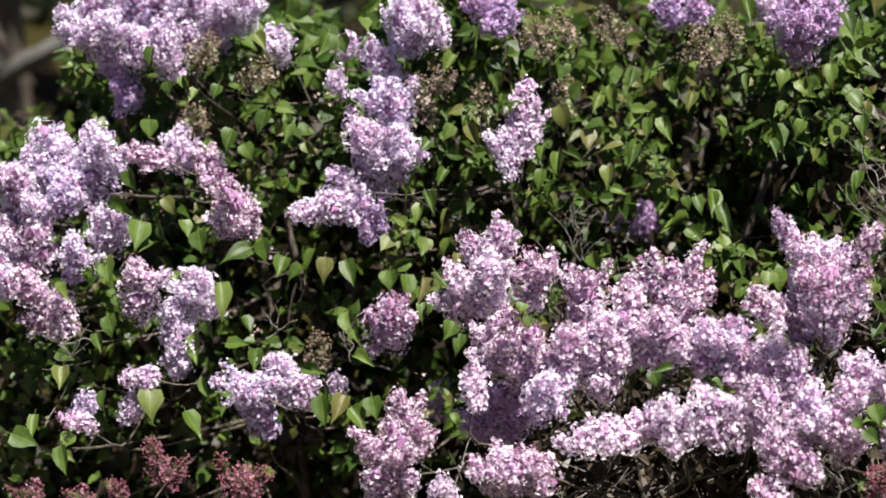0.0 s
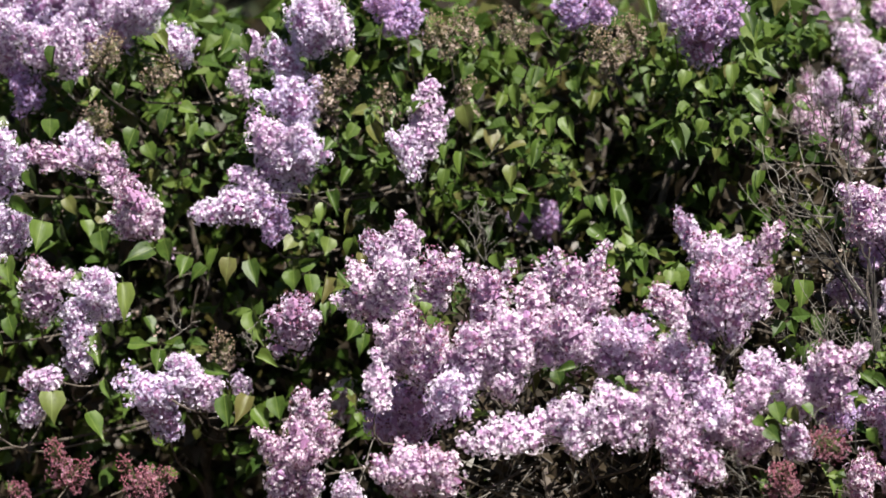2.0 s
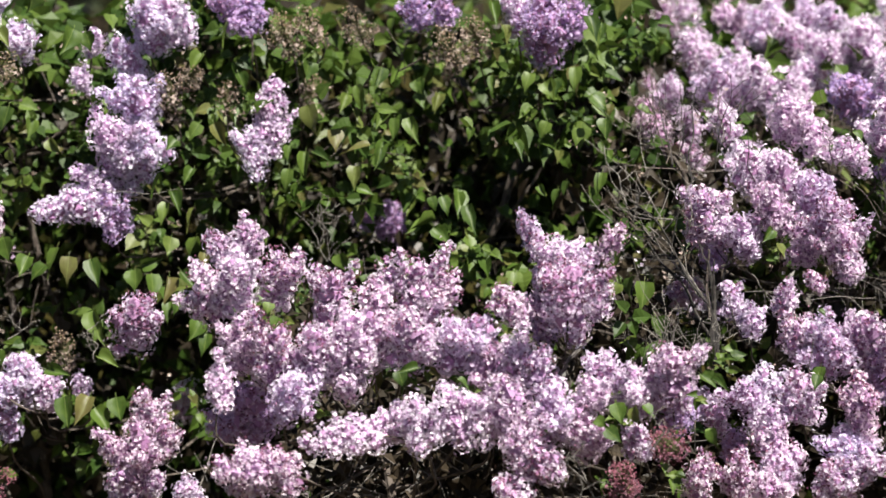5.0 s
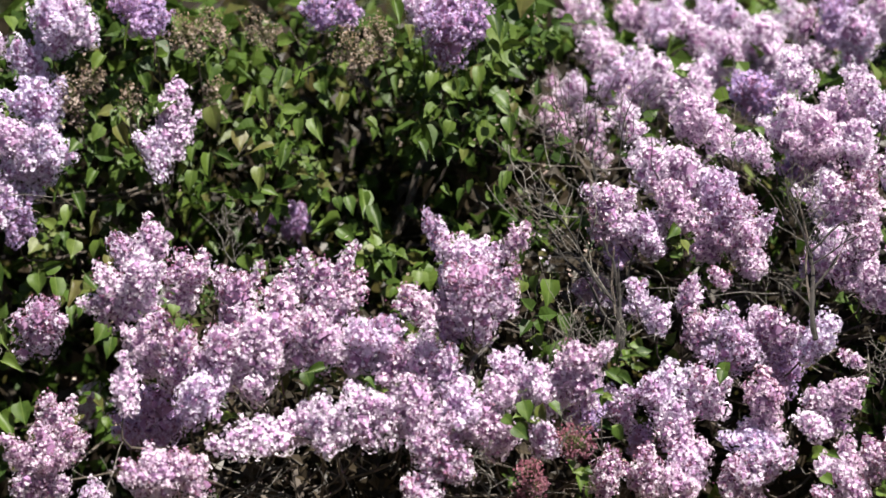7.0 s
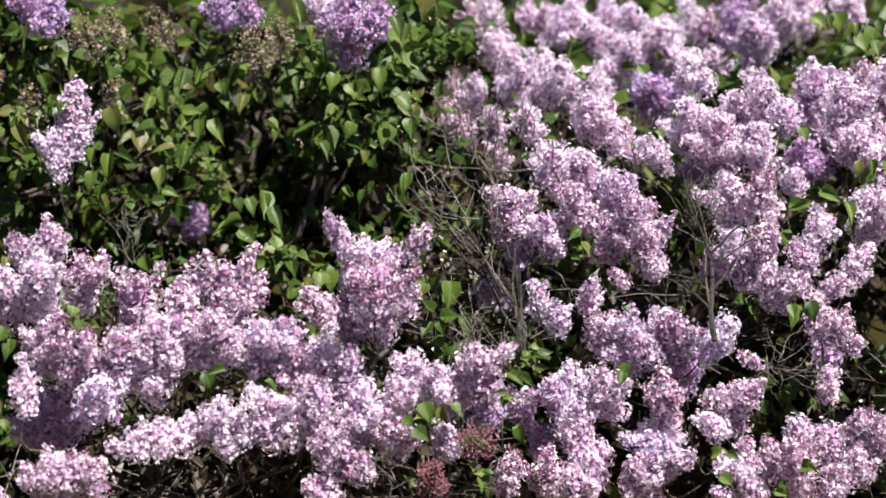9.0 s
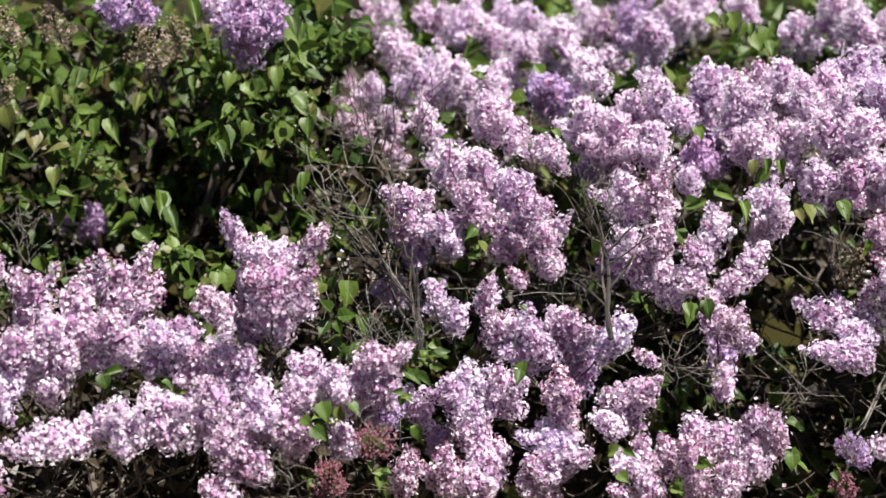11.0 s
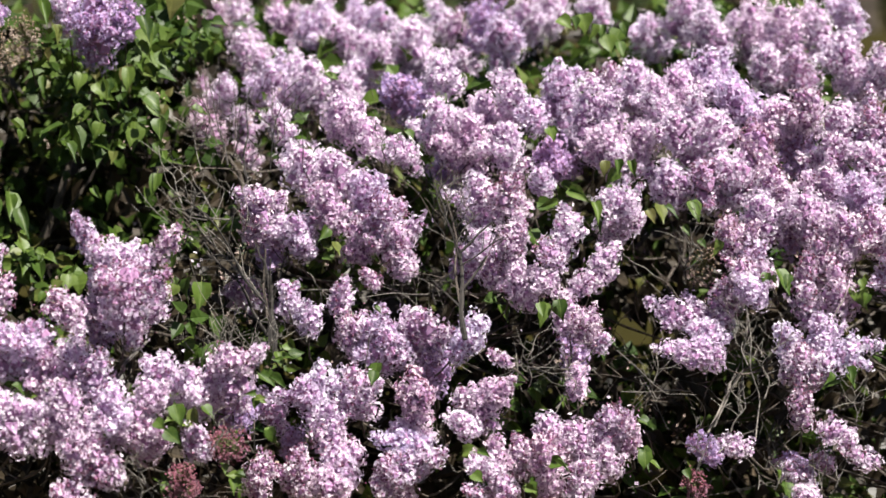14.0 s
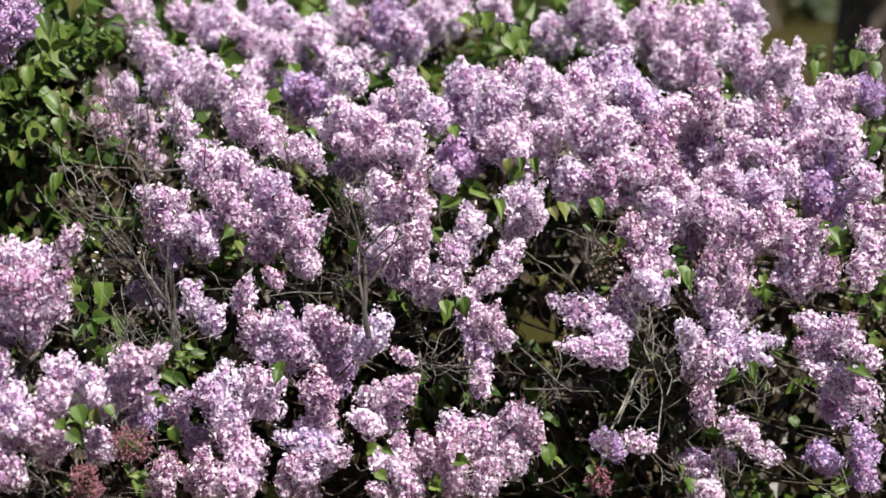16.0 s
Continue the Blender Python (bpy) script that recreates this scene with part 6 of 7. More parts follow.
twig(RIGHT, [(0.253, 5.375, 1.315), (0.308, 5.401, 1.415), (0.388, 5.382, 1.505)], 0.0015, BARK)
twig(RIGHT, [(0.301, 5.390, 1.368), (0.296, 5.416, 1.434), (0.288, 5.400, 1.476)], 0.0012, DEAD)
twig(RIGHT, [(0.267, 5.069, 1.027), (0.203, 5.106, 1.120), (0.131, 5.099, 1.199)], 0.0023, DEAD)
twig(RIGHT, [(0.140, 5.185, 1.204), (0.101, 5.207, 1.208), (0.068, 5.190, 1.227)], 0.0019, DEAD)
twig(RIGHT, [(0.082, 5.270, 1.245), (0.049, 5.295, 1.282), (0.025, 5.283, 1.364)], 0.0012, DEAD)
twig(RIGHT, [(0.261, 5.249, 1.245), (0.222, 5.275, 1.285), (0.195, 5.259, 1.313)], 0.0012, DEAD)
twig(RIGHT, [(0.128, 5.241, 1.221), (0.169, 5.265, 1.272), (0.155, 5.250, 1.314)], 0.0010, DEAD)
twig(RIGHT, [(0.089, 5.293, 1.282), (0.083, 5.317, 1.320), (0.116, 5.299, 1.349)], 0.0010, DEAD)
twig(RIGHT, [(0.154, 5.218, 1.197), (0.181, 5.245, 1.261), (0.174, 5.228, 1.289)], 0.0010, DEAD)
twig(RIGHT, [(0.277, 5.125, 0.985), (0.269, 5.157, 1.060), (0.273, 5.149, 1.140)], 0.0042, BARK)
twig(RIGHT, [(0.229, 5.084, 1.071), (0.216, 5.114, 1.132), (0.190, 5.102, 1.186)], 0.0012, DEAD)
twig(RIGHT, [(0.241, 5.069, 1.047), (0.235, 5.099, 1.108), (0.247, 5.086, 1.162)], 0.0009, DEAD)
twig(RIGHT, [(0.714, 5.043, 1.018), (0.710, 5.086, 1.162), (0.681, 5.083, 1.273)], 0.0033, BARK)
twig(RIGHT, [(0.713, 5.107, 1.159), (0.739, 5.129, 1.196), (0.764, 5.108, 1.227)], 0.0019, DEAD)
twig(RIGHT, [(0.711, 5.134, 1.169), (0.665, 5.169, 1.230), (0.643, 5.154, 1.258)], 0.0014, BARK)
twig(RIGHT, [(0.760, 5.042, 1.103), (0.789, 5.065, 1.152), (0.823, 5.043, 1.181)], 0.0014, BARK)
twig(RIGHT, [(0.708, 5.092, 1.159), (0.675, 5.119, 1.177), (0.642, 5.106, 1.196)], 0.0012, DEAD)
twig(RIGHT, [(0.750, 5.005, 1.044), (0.664, 5.044, 1.087), (0.573, 5.038, 1.106)], 0.0014, BARK)
twig(RIGHT, [(0.635, 5.010, 1.054), (0.561, 5.039, 1.052), (0.480, 5.026, 1.043)], 0.0012, DEAD)
twig(RIGHT, [(0.235, 4.904, 0.741), (0.234, 4.944, 0.836), (0.233, 4.940, 0.914), (0.209, 4.969, 0.960)], 0.0014, BARK)
twig(RIGHT, [(0.120, 4.938, 0.805), (0.131, 4.976, 0.894), (0.129, 4.964, 0.935), (0.164, 4.987, 0.957)], 0.0014, BARK)
twig(RIGHT, [(0.072, 4.945, 0.836), (0.066, 4.979, 0.907), (0.040, 4.967, 0.948)], 0.0009, DEAD)
twig(RIGHT, [(-0.016, 4.805, 0.640), (-0.048, 4.839, 0.693), (-0.085, 4.831, 0.748)], 0.0009, DEAD)
twig(RIGHT, [(-0.016, 4.805, 0.650), (-0.041, 4.834, 0.688), (-0.047, 4.822, 0.722)], 0.0009, DEAD)
twig(RIGHT, [(0.495, 4.947, 0.964), (0.488, 4.956, 0.898), (0.514, 4.924, 0.853)], 0.0011, DEAD)
twig(RIGHT, [(0.903, 4.828, 0.815), (0.919, 4.852, 0.847), (0.946, 4.834, 0.883)], 0.0011, DEAD)
twig(RIGHT, [(0.951, 4.864, 0.902), (0.900, 4.894, 0.903), (0.823, 4.888, 0.910)], 0.0009, DEAD)
twig(RIGHT, [(0.950, 4.858, 0.893), (0.899, 4.888, 0.891), (0.859, 4.877, 0.906)], 0.0009, DEAD)
twig(RIGHT, [(0.930, 4.848, 0.867), (0.898, 4.877, 0.874), (0.868, 4.866, 0.896)], 0.0009, DEAD)
twig(RIGHT, [(0.212, 4.976, 0.907), (0.175, 5.007, 0.953), (0.142, 4.991, 0.975)], 0.0009, DEAD)
twig(RIGHT, [(0.225, 4.987, 0.931), (0.239, 5.013, 0.965), (0.251, 4.996, 0.988)], 0.0009, DEAD)
twig(RIGHT, [(0.086, 5.060, 1.016), (0.054, 5.093, 1.096), (0.079, 5.078, 1.137)], 0.0009, DEAD)
twig(RIGHT, [(0.188, 5.013, 0.926), (0.163, 5.047, 0.998), (0.098, 5.048, 1.128)], 0.0009, DEAD)
twig(RIGHT, [(1.336, 4.739, 0.767), (1.352, 4.774, 0.849), (1.328, 4.775, 0.926), (1.328, 4.818, 1.047)], 0.0023, DEAD)
twig(RIGHT, [(1.244, 4.750, 0.792), (1.278, 4.774, 0.850), (1.307, 4.759, 0.917)], 0.0023, DEAD)
twig(RIGHT, [(1.243, 4.702, 0.746), (1.291, 4.718, 0.779), (1.328, 4.691, 0.803)], 0.0018, DEAD)
twig(RIGHT, [(1.493, 4.685, 0.844), (1.553, 4.690, 0.854), (1.574, 4.664, 0.869)], 0.0014, DEAD)
twig(RIGHT, [(1.578, 4.675, 0.867), (1.587, 4.696, 0.879), (1.583, 4.681, 0.904)], 0.0014, DEAD)
twig(RIGHT, [(1.572, 4.683, 0.876), (1.574, 4.707, 0.890), (1.568, 4.692, 0.912)], 0.0011, DEAD)
twig(RIGHT, [(1.040, 4.847, 0.950), (1.123, 4.835, 0.874), (1.149, 4.804, 0.857), (1.215, 4.808, 0.853)], 0.0014, DEAD)
twig(RIGHT, [(1.431, 4.600, 0.676), (1.439, 4.628, 0.713), (1.425, 4.625, 0.771)], 0.0011, DEAD)
twig(RIGHT, [(1.445, 4.605, 0.693), (1.450, 4.633, 0.724), (1.445, 4.625, 0.777)], 0.0011, DEAD)
twig(RIGHT, [(1.476, 4.592, 0.689), (1.498, 4.614, 0.721), (1.508, 4.602, 0.774)], 0.0011, DEAD)
twig(RIGHT, [(1.480, 4.596, 0.707), (1.485, 4.621, 0.726), (1.480, 4.610, 0.761)], 0.0009, DEAD)
twig(RIGHT, [(1.699, 4.507, 0.685), (1.694, 4.541, 0.727), (1.676, 4.537, 0.772)], 0.0011, DEAD)
twig(RIGHT, [(1.167, 4.948, 1.091), (1.131, 4.981, 1.115), (1.077, 4.977, 1.149)], 0.0014, DEAD)
twig(RIGHT, [(1.273, 4.961, 1.117), (1.253, 4.993, 1.165), (1.186, 4.993, 1.192), (1.159, 5.020, 1.195)], 0.0014, DEAD)
twig(RIGHT, [(1.359, 4.791, 0.923), (1.383, 4.809, 0.945), (1.397, 4.792, 0.986)], 0.0011, DEAD)
twig(RIGHT, [(1.354, 4.770, 0.901), (1.390, 4.783, 0.911), (1.415, 4.757, 0.928)], 0.0009, DEAD)
twig(RIGHT, [(1.336, 4.831, 0.968), (1.360, 4.851, 1.002), (1.352, 4.839, 1.043)], 0.0009, DEAD)
twig(RIGHT, [(1.194, 4.836, 0.956), (1.259, 4.837, 0.935), (1.303, 4.801, 0.922)], 0.0011, DEAD)
twig(RIGHT, [(1.315, 4.632, 0.678), (1.322, 4.659, 0.709), (1.294, 4.654, 0.743)], 0.0009, DEAD)
twig(RIGHT, [(1.528, 4.817, 1.019), (1.559, 4.836, 1.067), (1.584, 4.822, 1.172)], 0.0014, DEAD)

twig_spray(LEFT, (-0.636, 5.378, 1.069), 0.14, 0.08, 9)
twig_spray(LEFT, (-0.661, 5.383, 1.099), 0.10, 0.06, 6)
twig_spray(RIGHT, (0.185, 4.944, 0.900), 0.11, 0.10, 16)
twig_spray(RIGHT, (0.236, 4.950, 0.912), 0.11, 0.08, 12)
twig_spray(RIGHT, (0.142, 4.960, 0.923), 0.09, 0.10, 12)
twig_spray(RIGHT, (0.129, 5.278, 1.311), 0.20, 0.11, 9)
twig_spray(RIGHT, (0.100, 5.165, 1.204), 0.14, 0.10, 7)
twig_spray(RIGHT, (0.217, 5.124, 1.170), 0.12, 0.08, 8)
twig_spray(RIGHT, (0.311, 5.326, 1.367), 0.15, 0.07, 6)
twig_spray(RIGHT, (0.684, 5.109, 1.198), 0.12, 0.08, 7)
twig_spray(RIGHT, (0.735, 5.102, 1.199), 0.10, 0.08, 7)
twig_spray(RIGHT, (0.843, 4.848, 0.868), 0.09, 0.11, 9)
twig_spray(RIGHT, (0.938, 4.823, 0.860), 0.09, 0.09, 7)
twig_spray(FRONT, (-0.015, 4.489, 0.717), 0.10, 0.07, 6)
twig_spray(FRONT, (0.137, 4.554, 0.809), 0.07, 0.06, 6)
twig_spray(RIGHT, (1.323, 4.778, 0.926), 0.14, 0.08, 10)
twig_spray(RIGHT, (1.349, 4.725, 0.859), 0.15, 0.09, 12)
twig_spray(RIGHT, (1.267, 4.700, 0.790), 0.11, 0.08, 7)
twig_spray(RIGHT, (1.212, 4.931, 1.122), 0.10, 0.09, 8)
twig_spray(RIGHT, (1.119, 4.783, 0.852), 0.08, 0.10, 8)
twig_spray(RIGHT, (1.438, 4.572, 0.689), 0.11, 0.05, 4)
twig_spray(RIGHT, (1.531, 4.639, 0.822), 0.08, 0.09, 6)
twig_spray(RIGHT, (1.184, 4.666, 0.711), 0.09, 0.07, 9)
twig_spray(RIGHT, (1.344, 4.599, 0.685), 0.07, 0.07, 8)
twig_spray(LEFT, (-1.379, 5.181, 0.903), 0.08, 0.08, 6)
twig_spray(LEFT, (-1.178, 5.211, 0.845), 0.08, 0.08, 6)
twig_spray(LEFT, (-1.826, 5.026, 0.871), 0.05, 0.11, 6)
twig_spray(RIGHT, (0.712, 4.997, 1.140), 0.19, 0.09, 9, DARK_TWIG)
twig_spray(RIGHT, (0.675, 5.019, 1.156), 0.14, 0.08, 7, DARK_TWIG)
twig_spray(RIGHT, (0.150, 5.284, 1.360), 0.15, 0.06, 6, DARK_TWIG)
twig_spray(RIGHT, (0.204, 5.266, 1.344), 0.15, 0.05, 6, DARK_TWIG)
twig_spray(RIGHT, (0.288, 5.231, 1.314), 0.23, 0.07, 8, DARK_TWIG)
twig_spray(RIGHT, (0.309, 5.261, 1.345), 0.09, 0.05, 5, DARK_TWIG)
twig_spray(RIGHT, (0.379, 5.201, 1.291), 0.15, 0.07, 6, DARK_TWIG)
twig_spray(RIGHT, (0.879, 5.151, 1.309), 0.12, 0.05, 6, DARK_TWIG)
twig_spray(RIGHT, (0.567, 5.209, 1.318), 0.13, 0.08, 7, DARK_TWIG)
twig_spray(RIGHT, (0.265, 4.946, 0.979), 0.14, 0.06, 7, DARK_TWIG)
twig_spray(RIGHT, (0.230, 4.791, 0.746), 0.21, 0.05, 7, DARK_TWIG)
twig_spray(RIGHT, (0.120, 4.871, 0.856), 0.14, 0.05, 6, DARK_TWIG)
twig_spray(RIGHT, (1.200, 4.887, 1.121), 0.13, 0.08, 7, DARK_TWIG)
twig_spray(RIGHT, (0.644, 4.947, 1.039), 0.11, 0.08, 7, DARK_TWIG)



# ---- forked bare branches, dark stems and tufts of young leaves ----
def bare_branch(shrub, foot, tip, r, forks, material=DEAD):
    """A bare branch that runs crooked from foot to tip and forks at sharp angles, the side twigs forking once more."""
    pieces = []

    def limb(a, b, r0, count, deep):
        way = b - a
        nodes = [a]
        steps = 4 if deep == 0 else 3
        for k in range(1, steps + 1):
            nodes.append(a + way * (k / steps) + Vector(rng.normal(size=3)) * way.length * (0.022 if k < steps else 0.0))
        pieces.append(tube(nodes, r0, r0 * 0.5, 6 if deep == 0 else 4, 0.14))
        for k in range(count):
            i = int(rng.integers(0 if deep else 1, steps))
            p = nodes[i].lerp(nodes[i + 1], rng.random())
            side = way.normalized().cross(Vector(rng.normal(size=3))).normalized()
            side.y *= 0.5
            out = (way.normalized() * rng.uniform(0.5, 1.0) + side * rng.uniform(0.6, 1.1)).normalized()
            limb(p, p + out * way.length * rng.uniform(0.22, 0.5), r0 * rng.uniform(0.38, 0.55), count // 2 if deep == 0 else 0, deep + 1) if deep < 2 else None

    limb(Vector(foot), Vector(tip), r, forks, 0)
    part("bare_branch", mesh_of("bare_branch", *joined(pieces), material), shrub,
         "forked weathered grey branch" if material is DEAD else "dark bare forked branch")


def tuft(shrub, foot, spread, count):
    """Young leaves that radiate from one shoot tip."""
    foot = Vector(foot)
    for k in range(count):
        a = 2.4 * k + rng.uniform(-0.4, 0.4)
        way = Vector((math.cos(a), -0.35 + rng.normal() * 0.2, 0.75 * math.sin(a) - 0.25)).normalized()
        size = spread * rng.uniform(0.7, 1.1)
        p = foot + Vector(rng.normal(size=3)) * spread * 0.22
        leaf(shrub, p, p + way * size, size * rng.uniform(0.5, 0.68))


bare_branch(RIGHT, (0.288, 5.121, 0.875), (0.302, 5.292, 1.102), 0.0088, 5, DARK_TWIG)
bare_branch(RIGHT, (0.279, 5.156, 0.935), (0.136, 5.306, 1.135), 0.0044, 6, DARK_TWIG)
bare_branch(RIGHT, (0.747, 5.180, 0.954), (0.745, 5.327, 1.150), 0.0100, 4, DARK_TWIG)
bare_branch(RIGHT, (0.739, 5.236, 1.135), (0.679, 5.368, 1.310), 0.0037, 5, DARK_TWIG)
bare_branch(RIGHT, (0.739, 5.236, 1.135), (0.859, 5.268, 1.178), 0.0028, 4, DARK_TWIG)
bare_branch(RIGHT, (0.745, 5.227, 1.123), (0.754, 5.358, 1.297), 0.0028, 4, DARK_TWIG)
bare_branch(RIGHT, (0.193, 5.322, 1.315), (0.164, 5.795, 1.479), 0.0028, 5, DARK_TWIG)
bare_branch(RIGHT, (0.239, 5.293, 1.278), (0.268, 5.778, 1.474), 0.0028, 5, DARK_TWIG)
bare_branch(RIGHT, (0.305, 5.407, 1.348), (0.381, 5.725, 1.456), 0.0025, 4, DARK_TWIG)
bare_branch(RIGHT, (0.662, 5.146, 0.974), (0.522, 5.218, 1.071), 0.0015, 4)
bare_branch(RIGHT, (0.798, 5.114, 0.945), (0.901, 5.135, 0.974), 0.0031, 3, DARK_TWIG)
bare_branch(RIGHT, (0.254, 5.183, 1.024), (0.125, 5.293, 1.170), 0.0028, 6)
bare_branch(RIGHT, (0.199, 5.307, 1.189), (0.059, 5.325, 1.214), 0.0025, 4)
bare_branch(RIGHT, (0.086, 5.330, 1.220), (0.031, 5.486, 1.347), 0.0019, 3)
bare_branch(RIGHT, (0.248, 5.353, 1.251), (0.212, 5.454, 1.337), 0.0025, 3)
bare_branch(RIGHT, (0.166, 5.311, 1.195), (0.107, 5.386, 1.295), 0.0017, 4)
bare_branch(RIGHT, (0.324, 5.246, 1.108), (0.426, 5.183, 1.023), 0.0014, 3)
bare_branch(RIGHT, (0.360, 5.192, 1.036), (0.560, 5.186, 1.029), 0.0014, 3)
bare_branch(RIGHT, (0.597, 5.227, 1.083), (0.725, 5.172, 1.010), 0.0014, 4)
bare_branch(RIGHT, (1.278, 4.937, 0.736), (1.379, 5.044, 0.879), 0.0030, 6)
bare_branch(RIGHT, (1.370, 4.992, 0.809), (1.414, 5.129, 0.991), 0.0025, 6)
bare_branch(RIGHT, (1.332, 5.001, 0.821), (1.457, 5.079, 0.925), 0.0021, 6)
bare_branch(RIGHT, (1.258, 5.027, 0.816), (1.091, 5.028, 0.818), 0.0019, 4)
bare_branch(RIGHT, (0.993, 5.038, 0.830), (0.866, 5.074, 0.878), 0.0019, 6)
bare_branch(RIGHT, (0.935, 5.004, 0.785), (0.998, 5.064, 0.865), 0.0019, 3)
bare_branch(RIGHT, (0.851, 5.109, 0.925), (0.860, 5.030, 0.820), 0.0013, 3)
bare_branch(RIGHT, (1.193, 4.967, 0.737), (1.133, 5.072, 0.876), 0.0013, 4)
bare_branch(RIGHT, (1.221, 5.179, 1.019), (1.118, 5.253, 1.117), 0.0015, 4)
bare_branch(RIGHT, (1.279, 5.197, 1.043), (1.267, 5.271, 1.142), 0.0015, 4)
bare_branch(RIGHT, (1.444, 4.906, 0.654), (1.392, 4.966, 0.734), 0.0013, 5)
bare_branch(RIGHT, (1.605, 4.993, 0.771), (1.733, 5.027, 0.816), 0.0017, 4)
bare_branch(RIGHT, (1.549, 4.885, 0.608), (1.621, 4.949, 0.712), 0.0013, 5)
bare_branch(RIGHT, (1.336, 5.140, 0.967), (1.395, 5.213, 1.064), 0.0019, 4, DARK_TWIG)
bare_branch(FRONT, (0.026, 4.623, 0.695), (-0.092, 4.679, 0.781), 0.0015, 5)
bare_branch(FRONT, (0.014, 4.623, 0.683), (-0.033, 4.672, 0.769), 0.0015, 4)
bare_branch(RIGHT, (0.297, 4.999, 0.885), (0.262, 5.068, 0.977), 0.0020, 6, DARK_TWIG)
bare_branch(RIGHT, (0.105, 4.982, 0.929), (0.055, 5.033, 0.998), 0.0012, 6)
tuft(RIGHT, (0.418, 5.260, 1.140), 0.041, 7)
tuft(RIGHT, (0.995, 5.348, 1.257), 0.046, 6)
tuft(RIGHT, (0.962, 5.315, 1.213), 0.038, 4)
tuft(RIGHT, (1.071, 5.305, 1.200), 0.046, 5)
tuft(RIGHT, (1.155, 5.384, 1.305), 0.041, 5)
tuft(RIGHT, (1.246, 5.311, 1.208), 0.041, 5)
tuft(RIGHT, (0.944, 5.149, 0.992), 0.033, 5)
tuft(FRONT, (0.063, 4.707, 0.840), 0.046, 8)
tuft(FRONT, (-0.397, 4.757, 0.917), 0.041, 6)
tuft(FRONT, (-0.260, 4.742, 0.894), 0.033, 4)
tuft(RIGHT, (0.744, 4.929, 0.699), 0.044, 5)
tuft(RIGHT, (0.857, 4.876, 0.629), 0.033, 4)
tuft(RIGHT, (1.128, 4.919, 0.685), 0.038, 3)
tuft(RIGHT, (1.513, 5.196, 1.055), 0.036, 4)
tuft(RIGHT, (1.292, 6.257, 1.612), 0.059, 7)
tuft(RIGHT, (1.199, 6.277, 1.619), 0.044, 4)
tuft(RIGHT, (0.543, 5.151, 0.994), 0.028, 4)
tuft(RIGHT, (0.314, 5.068, 0.885), 0.033, 5)
tuft(LEFT, (0.115, 5.457, 1.010), 0.044, 6)
tuft(LEFT, (0.156, 5.432, 0.927), 0.038, 5)
tuft(RIGHT, (1.442, 4.871, 0.621), 0.036, 5)
tuft(RIGHT, (1.230, 4.891, 0.648), 0.033, 4)
tuft(RIGHT, (0.481, 5.893, 1.489), 0.036, 4)
tuft(RIGHT, (0.584, 5.446, 1.337), 0.033, 4)
tuft(RIGHT, (0.163, 6.180, 1.586), 0.044, 5)
tuft(RIGHT, (0.934, 4.915, 0.680), 0.033, 4)
tuft(RIGHT, (1.907, 5.252, 1.130), 0.038, 5)
tuft(RIGHT, (1.718, 5.173, 1.025), 0.036, 5)
tuft(RIGHT, (2.111, 5.527, 1.365), 0.046, 5)
tuft(RIGHT, (1.625, 5.042, 0.849), 0.036, 4)
tuft(RIGHT, (1.974, 5.097, 0.922), 0.036, 3)
bloom(RIGHT, (0.327, 6.040, 0.849), (0.210, 6.000, 0.926), 0.087, "pale")
bloom(RIGHT, (0.361, 6.090, 0.880), (0.281, 6.050, 0.949), 0.071, "pale")
bloom(FRONT, (-0.050, 4.820, 1.108), (-0.047, 4.780, 1.200), 0.101, "pale")
bloom(FRONT, (-0.047, 4.700, 1.047), (-0.038, 4.660, 1.171), 0.150, "pink")
bloom(FRONT, (0.022, 4.820, 1.163), (0.076, 4.780, 1.246), 0.055, "pink")
tuft(RIGHT, (2.278, 6.501, 1.526), 0.037, 4)
tuft(RIGHT, (2.244, 6.180, 1.499), 0.039, 4)
tuft(RIGHT, (2.235, 6.358, 1.504), 0.035, 5)
tuft(RIGHT, (2.338, 6.242, 1.409), 0.038, 5)
tuft(RIGHT, (2.271, 6.101, 1.536), 0.042, 6)
tuft(RIGHT, (2.297, 6.393, 1.410), 0.036, 4)
tuft(RIGHT, (2.419, 6.453, 1.567), 0.034, 4)
tuft(RIGHT, (2.306, 6.204, 1.416), 0.038, 4)
tuft(RIGHT, (2.317, 6.461, 1.434), 0.033, 5)
tuft(RIGHT, (2.418, 6.510, 1.442), 0.035, 6)
tuft(RIGHT, (2.308, 6.151, 1.429), 0.040, 5)
tuft(RIGHT, (2.350, 6.449, 1.545), 0.034, 5)
tuft(RIGHT, (2.416, 6.381, 1.525), 0.035, 4)
tuft(RIGHT, (2.293, 6.473, 1.538), 0.039, 5)
tuft(RIGHT, (2.285, 6.203, 1.418), 0.040, 5)
bare_branch(RIGHT, (2.185, 6.200, 1.371), (2.169, 6.250, 1.597), 0.0020, 5, DARK_TWIG)
bare_branch(RIGHT, (2.237, 6.200, 1.355), (2.264, 6.250, 1.581), 0.0020, 5, DARK_TWIG)
bare_branch(RIGHT, (2.322, 6.200, 1.371), (2.368, 6.250, 1.565), 0.0020, 5, DARK_TWIG)
bare_branch(RIGHT, (2.287, 6.200, 1.388), (2.196, 6.250, 1.548), 0.0020, 5, DARK_TWIG)
tuft(FRONT, (-0.405, 4.756, 0.914), 0.038, 6)
tuft(FRONT, (-0.350, 4.763, 0.925), 0.033, 4)
tuft(FRONT, (-0.270, 4.751, 0.906), 0.036, 5)
tuft(FRONT, (-0.687, 4.824, 1.020), 0.036, 4)
